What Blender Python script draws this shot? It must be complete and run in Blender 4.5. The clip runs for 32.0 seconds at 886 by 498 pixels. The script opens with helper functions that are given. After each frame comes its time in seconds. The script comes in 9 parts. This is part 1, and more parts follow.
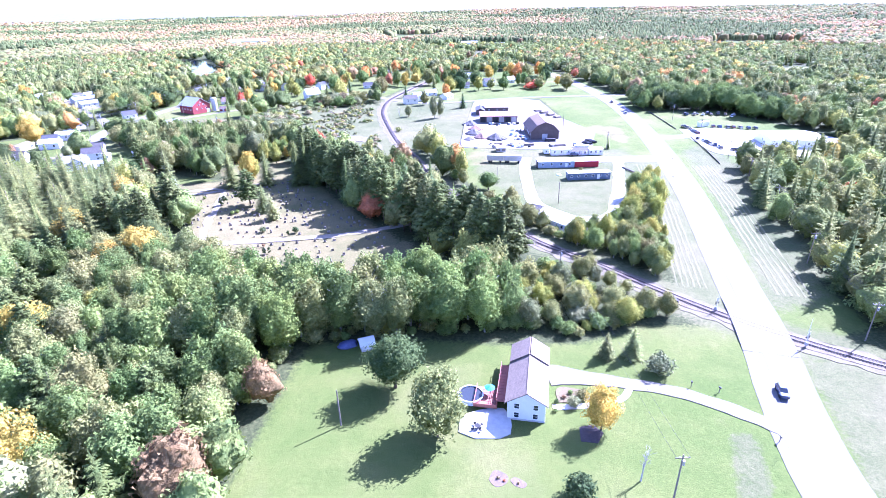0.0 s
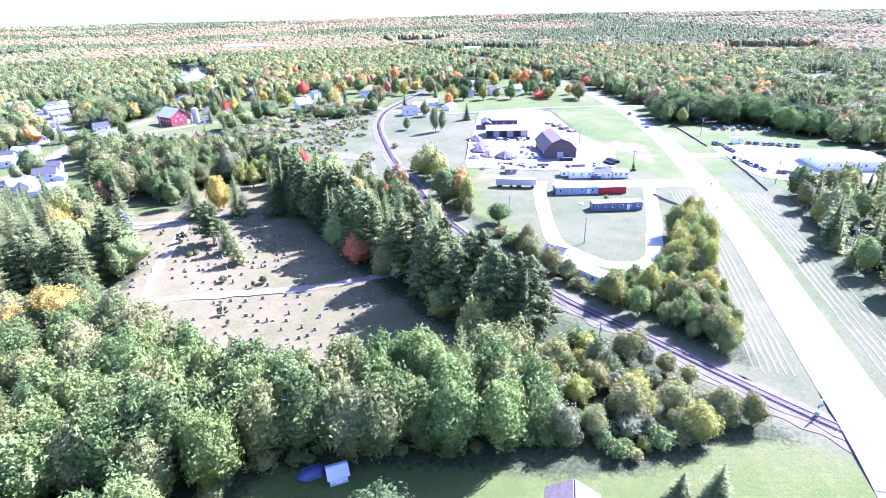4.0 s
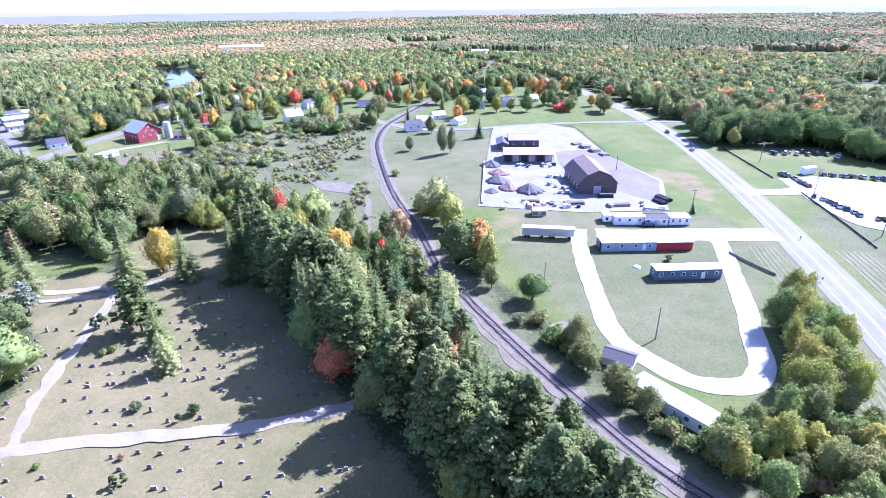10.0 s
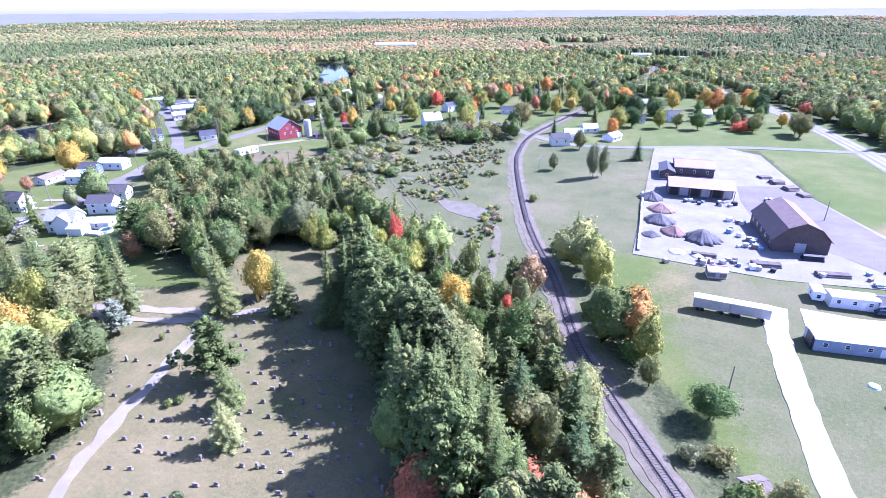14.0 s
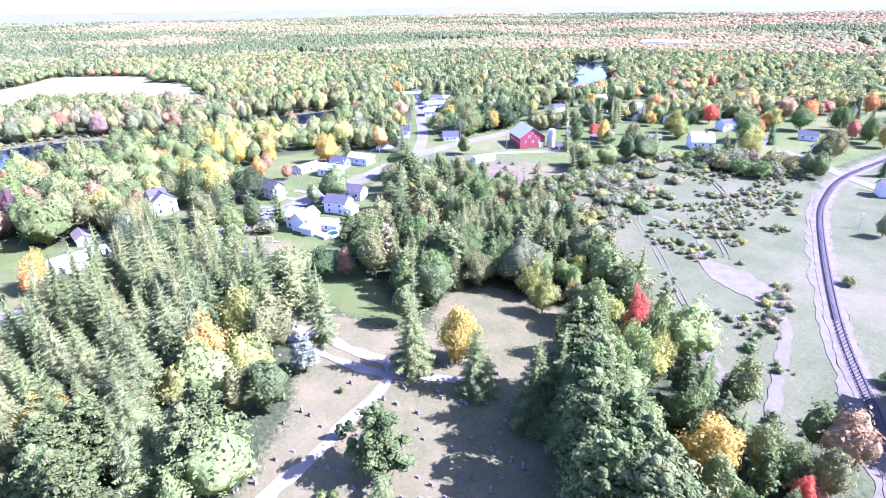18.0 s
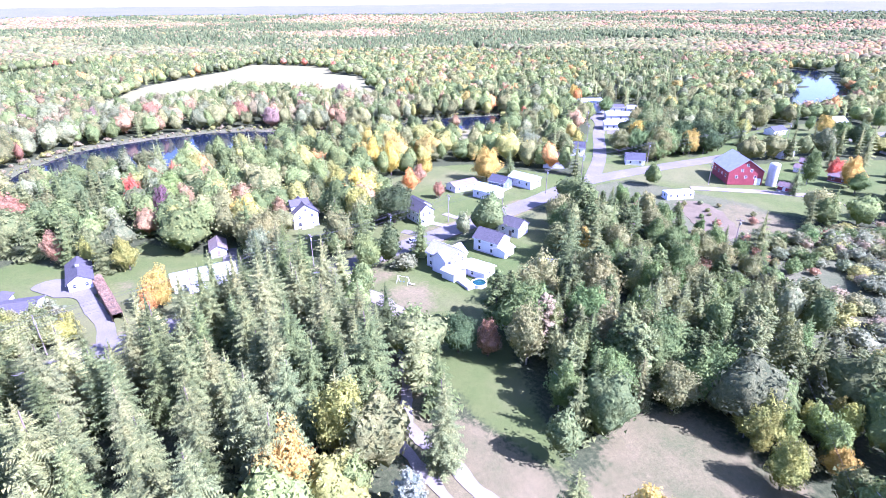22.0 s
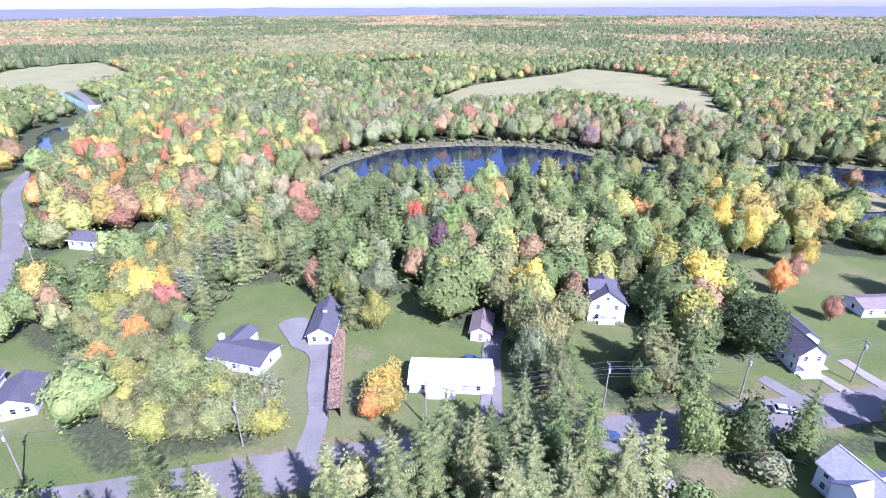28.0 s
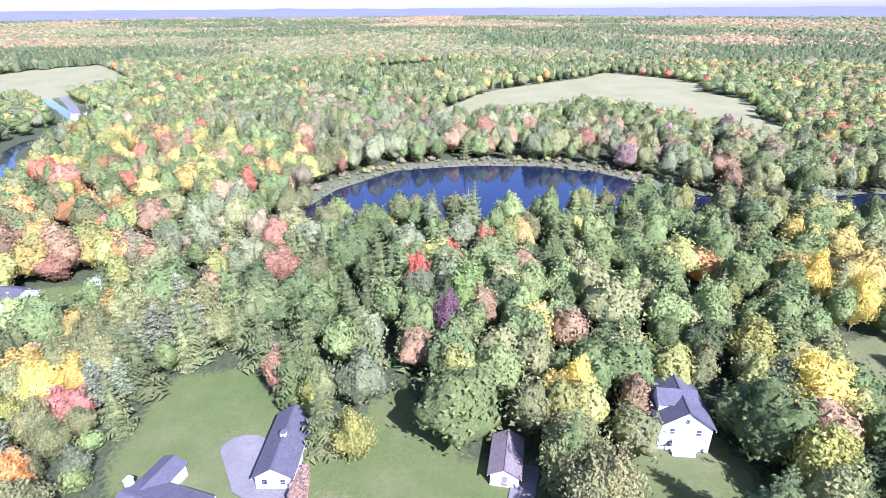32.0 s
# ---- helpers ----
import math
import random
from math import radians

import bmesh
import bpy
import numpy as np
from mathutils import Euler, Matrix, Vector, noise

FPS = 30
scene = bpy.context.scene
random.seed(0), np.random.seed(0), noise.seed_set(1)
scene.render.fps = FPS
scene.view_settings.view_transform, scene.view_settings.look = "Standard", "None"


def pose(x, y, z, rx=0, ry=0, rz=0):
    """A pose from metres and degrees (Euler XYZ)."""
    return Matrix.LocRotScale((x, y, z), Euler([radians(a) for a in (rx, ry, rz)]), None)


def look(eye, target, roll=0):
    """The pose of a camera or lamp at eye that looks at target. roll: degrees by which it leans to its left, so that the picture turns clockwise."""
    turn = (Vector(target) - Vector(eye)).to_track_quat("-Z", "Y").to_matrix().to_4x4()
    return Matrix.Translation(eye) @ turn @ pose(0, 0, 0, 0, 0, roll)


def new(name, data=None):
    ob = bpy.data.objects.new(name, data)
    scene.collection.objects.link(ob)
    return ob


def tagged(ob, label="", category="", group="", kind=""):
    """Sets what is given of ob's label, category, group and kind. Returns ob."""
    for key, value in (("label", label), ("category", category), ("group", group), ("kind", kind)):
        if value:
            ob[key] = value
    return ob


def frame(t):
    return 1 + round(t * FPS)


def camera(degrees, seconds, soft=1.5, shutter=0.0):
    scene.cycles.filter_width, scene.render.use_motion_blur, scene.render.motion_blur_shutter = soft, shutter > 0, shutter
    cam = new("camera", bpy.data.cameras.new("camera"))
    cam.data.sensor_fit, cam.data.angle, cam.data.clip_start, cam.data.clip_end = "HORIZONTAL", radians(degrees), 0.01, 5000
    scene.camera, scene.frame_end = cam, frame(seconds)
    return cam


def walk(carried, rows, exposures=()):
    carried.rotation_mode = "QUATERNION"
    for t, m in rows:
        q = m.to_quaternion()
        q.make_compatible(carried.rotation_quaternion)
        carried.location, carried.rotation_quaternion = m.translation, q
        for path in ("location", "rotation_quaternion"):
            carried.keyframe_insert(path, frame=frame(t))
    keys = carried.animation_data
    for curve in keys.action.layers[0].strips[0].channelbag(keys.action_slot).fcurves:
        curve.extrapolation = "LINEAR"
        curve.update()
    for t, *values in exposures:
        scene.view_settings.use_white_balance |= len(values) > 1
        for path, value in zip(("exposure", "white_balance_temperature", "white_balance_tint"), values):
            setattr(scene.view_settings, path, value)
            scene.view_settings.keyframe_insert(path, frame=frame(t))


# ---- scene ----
cam = camera(79.5, 32.0, 0.8)
PATH = [  # seconds, x, y, z, yaw, pitch, roll
    (0, 0, 0, 75.39, 0.03, -24.88, -1.38),
    (0.5, 0.02, 5.12, 75.35, 0.09, -24.89, -1.4),
    (1, 0.03, 10.15, 75.26, 0.1, -24.87, -1.39),
    (1.5, 0.07, 15.14, 75.05, 0.09, -24.86, -1.36),
    (2, 0.08, 20.12, 74.76, 0.11, -24.82, -1.27),
    (2.5, 0.06, 25.11, 74.37, 0.14, -24.73, -1.24),
    (3, 0.07, 30.05, 73.95, 0.13, -24.58, -1.25),
    (3.5, 0.11, 34.91, 73.56, 0.15, -24.47, -1.27),
    (5.5, -0.19, 54.39, 73.06, 0.28, -24.28, -1.31),
    (6, -0.41, 59.17, 73.02, 0.29, -24.28, -1.35),
    (6.5, -0.6, 63.87, 73.07, 0.32, -24.31, -1.26),
    (7, -0.82, 68.5, 73.12, 0.38, -24.32, -1.21),
    (7.5, -1.05, 73.11, 73.17, 0.41, -24.33, -1.17),
    (8, -1.31, 77.75, 73.23, 0.44, -24.35, -1.1),
    (8.5, -1.6, 82.31, 73.3, 0.47, -24.35, -1.07),
    (9, -1.92, 86.82, 73.36, 0.5, -24.36, -1.01),
    (9.5, -2.28, 91.37, 73.42, 0.48, -24.37, -0.97),
    (10, -2.68, 95.98, 73.42, 0.49, -24.36, -0.93),
    (10.5, -3.04, 100.68, 73.41, 0.53, -24.32, -0.98),
    (11, -3.33, 105.34, 73.34, 0.59, -24.26, -1.06),
    (11.5, -3.64, 109.9, 73.25, 0.66, -24.27, -1.14),
    (12, -4.07, 114.46, 73.17, 0.69, -24.28, -1.17),
    (12.5, -4.65, 118.98, 73.08, 2.11, -24.21, -1.13),
    (13, -5.41, 123.49, 73.03, 4.92, -24.21, -0.99),
    (13.5, -6.3, 127.96, 72.97, 9.65, -24.21, -0.82),
    (14, -7.31, 132.38, 72.89, 15.52, -24.23, -0.53),
    (14.5, -8.5, 136.71, 72.74, 21.58, -24.29, -0.32),
    (15, -9.94, 141.13, 72.64, 26.71, -24.25, -0.33),
    (15.5, -11.55, 145.45, 72.71, 30.52, -24.33, -0.12),
    (17.5, -21.95, 161.93, 75.34, 41.04, -24.54, -0.79),
    (18, -25.5, 165.64, 75.49, 41.42, -24.56, -0.9),
    (18.5, -29.32, 169.3, 75.62, 41.96, -24.61, -0.94),
    (19, -33.35, 172.82, 75.73, 43.23, -24.64, -0.84),
    (19.5, -37.64, 176.26, 75.88, 44.89, -24.66, -0.81),
    (20, -42.16, 179.69, 76.02, 46.76, -24.72, -0.72),
    (20.5, -46.75, 183.08, 76.1, 48.86, -24.76, -0.56),
    (21, -51.41, 186.45, 76.05, 51.47, -24.77, -0.54),
    (21.5, -56.09, 189.63, 75.9, 54.89, -24.82, -0.56),
    (22, -60.86, 192.63, 75.75, 58.82, -24.83, -0.49),
    (22.5, -65.74, 195.22, 75.64, 64.21, -24.87, -0.44),
    (23, -70.79, 197.25, 75.55, 71.65, -24.89, -0.16),
    (23.5, -76.07, 198.71, 75.42, 78.7, -24.92, 0.05),
    (24, -81.48, 199.8, 75.3, 83.95, -24.94, 0.21),
    (24.5, -86.86, 200.82, 75.23, 87.73, -24.92, 0.29),
    (25, -92.22, 201.85, 75.15, 90.09, -24.87, 0.24),
    (25.5, -97.62, 202.84, 75.08, 91.23, -24.79, 0.14),
    (27.5, -119.91, 205.14, 75.05, 91.32, -24.62, -0.17),
    (28, -125.47, 205.34, 74.88, 91.36, -24.53, -0.23),
    (28.5, -131, 205.55, 74.7, 91.44, -24.5, -0.32),
    (29, -136.62, 205.68, 74.54, 91.63, -24.5, -0.44),
    (29.5, -142.18, 205.72, 74.35, 91.82, -24.44, -0.44),
    (30, -147.57, 205.6, 74.25, 91.95, -24.43, -0.46),
    (30.5, -152.87, 205.45, 74.18, 92.19, -24.39, -0.48),
    (31, -158.23, 205.28, 74.13, 92.46, -24.4, -0.43),
    (31.5, -163.71, 205.1, 74.13, 92.63, -24.43, -0.41),
    (32, -169.21, 204.89, 74.16, 92.79, -24.46, -0.35),
]


def flight(x, y, z, yaw, pitch, roll):
    a, b = radians(yaw), radians(pitch)
    way = Vector((-math.sin(a) * math.cos(b), math.cos(a) * math.cos(b), math.sin(b)))
    eye = Vector((x, y, z))
    return look(eye, eye + way * 10, roll)


EXPOSURES = [(0, 2.66, 4750, 47), (3.5, 2.6, 4750, 47), (6, 2.38, 4740, 43), (9, 2.14, 4760, 40), (13, 1.96, 4780, 42), (15.5, 2.14, 4760, 47), (17.5, 2.44, 4740, 51), (19, 2.48, 4740, 55), (23, 2.22, 4730, 57), (25, 1.99, 4750, 51), (28, 1.66, 4810, 45), (32, 1.8, 4810, 44)]
walk(cam, [(r[0], flight(*r[1:])) for r in PATH], EXPOSURES)

# ---- sky and sun ----
SUN_AZ, SUN_EL = 55.0, 42.0  # degrees from +y towards +x, and above the horizon
sky_world = bpy.data.worlds.new("sky")
scene.world = sky_world
sky_world.use_nodes = True
wn = sky_world.node_tree
wn.nodes.clear()
sky_tex = wn.nodes.new("ShaderNodeTexSky")
sky_tex.sky_type, sky_tex.sun_disc = "NISHITA", False
sky_tex.sun_elevation, sky_tex.sun_rotation = radians(SUN_EL), radians(SUN_AZ)
sky_tex.air_density, sky_tex.dust_density, sky_tex.ozone_density = 1.0, 1.0, 1.0
sky_bg, sky_out = wn.nodes.new("ShaderNodeBackground"), wn.nodes.new("ShaderNodeOutputWorld")
sky_bg.inputs["Strength"].default_value = 0.088
wn.links.new(sky_tex.outputs["Color"], sky_bg.inputs["Color"])
wn.links.new(sky_bg.outputs["Background"], sky_out.inputs["Surface"])
sun_data = bpy.data.lights.new("sun", "SUN")
sun_data.energy, sun_data.angle, sun_data.color = 5.0, radians(0.53), (1.0, 0.95, 0.88)
sun = new("sun", sun_data)
sun_dir = Vector((math.sin(radians(SUN_AZ)) * math.cos(radians(SUN_EL)), math.cos(radians(SUN_AZ)) * math.cos(radians(SUN_EL)), math.sin(radians(SUN_EL))))
sun.matrix_world = Matrix.Translation((0, 0, 200)) @ sun_dir.to_track_quat("Z", "Y").to_matrix().to_4x4()

# ---- materials ----
class Nodes:
    """A short way to write a node material."""

    def __init__(self, name, rough=0.8, metal=0.0, spec=0.3):
        self.m = bpy.data.materials.new(name)
        self.m.use_nodes = True
        self.t = self.m.node_tree
        self.b = self.t.nodes["Principled BSDF"]
        self.b.inputs["Roughness"].default_value = rough
        self.b.inputs["Metallic"].default_value = metal
        self.b.inputs["Specular IOR Level"].default_value = spec

    def n(self, kind, **sets):
        node = self.t.nodes.new(kind)
        for k, v in sets.items():
            node.inputs[k].default_value = v
        return node

    def link(self, a, b):
        self.t.links.new(a, b)

    def noise(self, where, scale, detail=4.0, rough=0.6):
        node = self.n("ShaderNodeTexNoise", Scale=scale, Detail=detail, Roughness=rough)
        self.link(where, node.inputs["Vector"])
        return node.outputs["Fac"]

    def ramp(self, fac, stops):
        node = self.t.nodes.new("ShaderNodeValToRGB")
        el = node.color_ramp.elements
        while len(el) < len(stops):
            el.new(0.5)
        for e, (p, c) in zip(el, stops):
            e.position, e.color = p, (*c, 1) if len(c) == 3 else c
        self.link(fac, node.inputs["Fac"])
        return node.outputs["Color"]

    def mix(self, fac, a, b, kind="MIX"):
        node = self.t.nodes.new("ShaderNodeMix")
        node.data_type, node.blend_type = "RGBA", kind
        for sock, v in ((node.inputs[0], fac), (node.inputs[6], a), (node.inputs[7], b)):
            if isinstance(v, (int, float)):
                sock.default_value = v
            elif isinstance(v, tuple):
                sock.default_value = (*v, 1) if len(v) == 3 else v
            else:
                self.link(v, sock)
        return node.outputs[2]

    def math(self, op, a, b=0.0, clamp=False):
        node = self.t.nodes.new("ShaderNodeMath")
        node.operation, node.use_clamp = op, clamp
        for sock, v in zip(node.inputs, (a, b)):
            if isinstance(v, (int, float)):
                sock.default_value = v
            else:
                self.link(v, sock)
        return node.outputs[0]

    def bump(self, height, strength, distance=0.05):
        node = self.n("ShaderNodeBump", Strength=strength, Distance=distance)
        self.link(height, node.inputs["Height"])
        self.link(node.outputs["Normal"], self.b.inputs["Normal"])

    def color(self, c):
        self.link(c, self.b.inputs["Base Color"])
        return self.m

    def place(self):
        return self.n("ShaderNodeNewGeometry").outputs["Position"]

    def own(self):
        return self.n("ShaderNodeTexCoord").outputs["Object"]

    def any(self):
        return self.n("ShaderNodeObjectInfo").outputs["Random"]


def plain(name, c, rough=0.7, metal=0.0, vary=0.18, scale=2.0, fine=14.0, bump=0.15, spread=0.1, spec=0.3):
    """Paint, metal, plastic, cloth or stone in one colour, with stains at two scales and a little change from thing to thing."""
    k = Nodes(name, rough, metal, spec)
    p = k.own()
    a, f = k.noise(p, scale), k.noise(p, fine, 2.0)
    dark = tuple(v * (1 - vary) for v in c)
    light = tuple(min(1, v * (1 + vary)) for v in c)
    base = k.ramp(a, [(0.3, dark), (0.5, c), (0.72, light)])
    base = k.mix(0.35, base, k.ramp(f, [(0.35, dark), (0.65, light)]))
    if spread:
        base = k.mix(k.math("MULTIPLY", k.any(), spread), base, tuple(v * 0.45 for v in c))
    k.bump(f, bump, 0.02)
    return k.color(base)


def ribbed(name, c, pitch, rough=0.45, metal=0.0, axis=0, vary=0.15, depth=0.03):
    """Siding or sheet metal with ribs or boards of a given pitch along one axis of the thing."""
    k = Nodes(name, rough, metal)
    p = k.own()
    sep = k.n("ShaderNodeSeparateXYZ")
    k.link(p, sep.inputs[0])
    wave = k.math("PINGPONG", k.math("DIVIDE", sep.outputs[axis], pitch), 0.5)
    groove = k.math("SMOOTH_MIN", k.math("MULTIPLY", wave, 6.0), 1.0, False)
    a, f = k.noise(p, 0.6), k.noise(p, 9.0)
    base = k.ramp(a, [(0.3, tuple(v * (1 - vary) for v in c)), (0.7, tuple(min(1, v * (1 + vary)) for v in c))])
    base = k.mix(0.2, base, k.ramp(f, [(0.3, tuple(v * 0.7 for v in c)), (0.7, c)]))
    k.bump(groove, 0.6, depth)
    return k.color(base)


def shingle(name, c, vary=0.3):
    k = Nodes(name, 0.85)
    p = k.own()
    brick = k.n("ShaderNodeTexBrick", Scale=1.0)
    brick.inputs["Brick Width"].default_value, brick.inputs["Row Height"].default_value = 0.35, 0.16
    brick.inputs["Mortar Size"].default_value = 0.012
    brick.inputs["Color1"].default_value = (*[v * (1 - vary) for v in c], 1)
    brick.inputs["Color2"].default_value = (*[min(1, v * (1 + vary)) for v in c], 1)
    brick.inputs["Mortar"].default_value = (*[v * 0.5 for v in c], 1)
    k.link(p, brick.inputs["Vector"])
    a = k.noise(p, 0.5)
    base = k.mix(0.4, brick.outputs["Color"], k.ramp(a, [(0.3, tuple(v * 0.75 for v in c)), (0.7, tuple(min(1, v * 1.2) for v in c))]))
    k.bump(k.noise(p, 30), 0.2, 0.02)
    return k.color(base)


def leafy(name, source, gain=1.0, through_leaf=0.35, spread=1.0, cell=3.2, fleck=1.0):
    """Foliage: the tree's own colour, changed from spray to spray and by patches over the crown."""
    k = Nodes(name, 0.85, 0, 0.1)
    if source == "object":
        base = k.n("ShaderNodeObjectInfo").outputs["Color"]
    else:
        node = k.t.nodes.new("ShaderNodeAttribute")
        node.attribute_name = "tint"
        base = node.outputs["Color"]
    geo = k.n("ShaderNodeNewGeometry")
    isle = geo.outputs["Random Per Island"]
    patch = k.noise(geo.outputs["Position"], 0.45, 3.0)
    lo, hi = 1.3 - 0.55 * spread, 1.3 + 0.65 * spread
    light = k.ramp(isle, [(0.0, (lo, lo * 1.02, lo * 0.95)), (0.5, (1.3, 1.3, 1.25)), (1.0, (hi, hi * 0.96, hi * 0.88))])
    cells = k.n("ShaderNodeTexVoronoi", Scale=cell)
    k.link(geo.outputs["Position"], cells.inputs["Vector"])
    speck = k.n("ShaderNodeSeparateColor")
    k.link(cells.outputs["Color"], speck.inputs[0])
    leaf_tone = k.ramp(speck.outputs[0], [(0.0, (1 - 0.5 * fleck,) * 3), (0.55, (1.0, 1.0, 1.0)), (1.0, (1 + 0.6 * fleck, 1 + 0.55 * fleck, 1 + 0.45 * fleck))])
    tone = k.ramp(patch, [(0.3, (0.75, 0.82, 0.75)), (0.7, (1.25, 1.15, 1.0))])
    col = k.mix(1.0, k.mix(1.0, base, light, "MULTIPLY"), tone, "MULTIPLY")
    col = k.mix(1.0, col, leaf_tone, "MULTIPLY")
    if gain != 1.0:
        col = k.mix(1.0, col, (gain, gain, gain), "MULTIPLY")
    lumps = k.n("ShaderNodeTexVoronoi", Scale=cell * 0.45)
    k.link(geo.outputs["Position"], lumps.inputs["Vector"])
    fine = k.noise(geo.outputs["Position"], 5.0, 2.0)
    k.bump(k.math("SUBTRACT", fine, k.math("MULTIPLY", lumps.outputs["Distance"], 0.9)), 0.7, 0.5)
    k.color(col)
    see = k.t.nodes.new("ShaderNodeBsdfTranslucent")
    k.link(col, see.inputs["Color"])
    both = k.t.nodes.new("ShaderNodeMixShader")
    both.inputs[0].default_value = through_leaf
    out = k.t.nodes["Material Output"]
    k.link(k.b.outputs[0], both.inputs[1])
    k.link(see.outputs[0], both.inputs[2])
    k.link(both.outputs[0], out.inputs["Surface"])
    return k.m


def ground_material():
    k = Nodes("ground_cover", 0.95, 0, 0.1)
    p = k.place()
    big, mid, fine = k.noise(p, 0.02, 5), k.noise(p, 0.12, 5), k.noise(p, 1.1, 4)
    tiny = k.noise(p, 6.0, 3)
    node = k.t.nodes.new("ShaderNodeAttribute")
    node.attribute_name = "cover"
    sep = k.n("ShaderNodeSeparateColor")
    k.link(node.outputs["Color"], sep.inputs[0])
    wood = k.ramp(fine, [(0.25, (0.026, 0.036, 0.014)), (0.5, (0.05, 0.06, 0.024)), (0.75, (0.088, 0.088, 0.038))])
    lawn = k.ramp(mid, [(0.25, (0.051, 0.075, 0.017)), (0.45, (0.070, 0.091, 0.024)), (0.6, (0.095, 0.104, 0.032)), (0.77, (0.139, 0.127, 0.055))])
    lawn = k.mix(0.35, lawn, k.ramp(fine, [(0.3, (0.037, 0.059, 0.011)), (0.7, (0.106, 0.118, 0.036))]))
    lawn = k.mix(1.0, lawn, (1.14, 1.2, 1.05), "MULTIPLY")
    lawn = k.mix(0.5, lawn, k.ramp(big, [(0.36, (0.058, 0.087, 0.021)), (0.5, (0.088, 0.104, 0.031)), (0.64, (0.151, 0.135, 0.063))]))
    dry = k.ramp(mid, [(0.25, (0.046, 0.067, 0.021)), (0.42, (0.079, 0.093, 0.034)), (0.6, (0.119, 0.120, 0.054)), (0.8, (0.168, 0.153, 0.082))])
    dry = k.mix(0.5, dry, k.ramp(fine, [(0.3, (0.046, 0.060, 0.025)), (0.6, (0.118, 0.111, 0.061)), (0.75, (0.181, 0.160, 0.100))]))
    dry = k.mix(0.4, dry, k.ramp(big, [(0.36, (0.059, 0.079, 0.028)), (0.52, (0.105, 0.110, 0.049)), (0.66, (0.160, 0.139, 0.082))]))
    bare = k.ramp(mid, [(0.3, (0.06, 0.085, 0.028)), (0.45, (0.11, 0.105, 0.044)), (0.58, (0.155, 0.132, 0.06)), (0.8, (0.2, 0.165, 0.085))])
    bare = k.mix(0.45, bare, k.ramp(fine, [(0.3, (0.06, 0.075, 0.034)), (0.5, (0.13, 0.112, 0.054)), (0.75, (0.2, 0.165, 0.088))]))
    bare = k.mix(0.35, bare, k.ramp(big, [(0.36, (0.068, 0.088, 0.026)), (0.47, (0.125, 0.114, 0.048)), (0.6, (0.18, 0.15, 0.075))]))
    edge = k.math("MULTIPLY", k.math("SUBTRACT", k.math("ADD", fine, mid), 1.0), 0.9)
    col = wood
    for chan, kind in ((0, lawn), (1, dry), (2, bare)):
        f = k.math("ADD", sep.outputs[chan], edge)
        f = k.math("MULTIPLY", k.math("SUBTRACT", f, 0.32), 2.8, True)
        col = k.mix(f, col, kind)
    col = k.mix(0.6, col, k.mix(1.0, col, k.ramp(tiny, [(0.3, (0.45, 0.47, 0.45)), (0.7, (1.55, 1.52, 1.45))]), "MULTIPLY"))
    k.bump(k.math("ADD", fine, tiny), 0.5, 0.12)
    return k.color(col)


def gritty(name, stops, scale=0.25, rough=0.9, bump=0.4):
    """Asphalt, gravel and ballast: stained at the scale of metres, grainy at that of stones."""
    k = Nodes(name, rough, 0, 0.25)
    p = k.place()
    a, g, s = k.noise(p, scale, 5), k.noise(p, 3.5, 3), k.noise(p, 11.0, 2)
    base = k.ramp(a, [(q, c) for q, c in zip((0.3, 0.5, 0.7), stops)])
    base = k.mix(0.5, base, k.ramp(g, [(0.3, stops[0]), (0.7, stops[2])]))
    base = k.mix(0.35, base, k.mix(1.0, base, k.ramp(s, [(0.35, (0.55, 0.55, 0.55)), (0.65, (1.4, 1.4, 1.4))]), "MULTIPLY"))
    k.bump(k.math("ADD", g, s), bump, 0.05)
    return k.color(base)


LEAF = leafy("leaves", "object", 1.25, 0.3, 0.5, 3.4, 0.4)
LEAF_STUFF = leafy("woodland_leaves", "attribute", 1.22, 0.3, 0.5, 2.6, 0.4)
# flat, lifted tones: haze over the far woods is put into this material
LEAF_FAR = leafy("haze_painted_far_leaves", "attribute", 1.12, 0.4, 0.15, 0.35, 0.25)
NEEDLE = leafy("needles", "object", 1.15, 0.1, 0.6, 4.0, 0.5)
BARK = plain("bark", (0.13, 0.1, 0.075), 0.95, vary=0.4, scale=3, bump=0.8)
PALE_BARK = plain("pale_bark", (0.42, 0.4, 0.35), 0.9, vary=0.35, scale=2, bump=0.4)
GROUND = ground_material()
ASPHALT = gritty("worn_asphalt", ((0.1, 0.097, 0.095), (0.13, 0.126, 0.124), (0.17, 0.165, 0.16)), 0.08, 0.85, 0.2)
ASPHALT_GREY = gritty("grey_asphalt", ((0.095, 0.09, 0.07), (0.13, 0.122, 0.096), (0.195, 0.18, 0.145)), 0.1, 0.85, 0.2)
ASPHALT_DARK = gritty("dark_asphalt", ((0.085, 0.074, 0.062), (0.115, 0.102, 0.088), (0.16, 0.142, 0.124)), 0.1, 0.85, 0.2)
GRAVEL = gritty("pale_gravel", ((0.27, 0.255, 0.225), (0.37, 0.352, 0.315), (0.47, 0.45, 0.41)), 0.12)
YARD_GRAVEL = gritty("grey_yard_gravel", ((0.115, 0.108, 0.098), (0.165, 0.156, 0.143), (0.235, 0.222, 0.205)), 0.12)
LANE_GRAVEL = gritty("cemetery_lane_gravel", ((0.145, 0.128, 0.09), (0.205, 0.182, 0.136), (0.27, 0.242, 0.19)), 0.15)
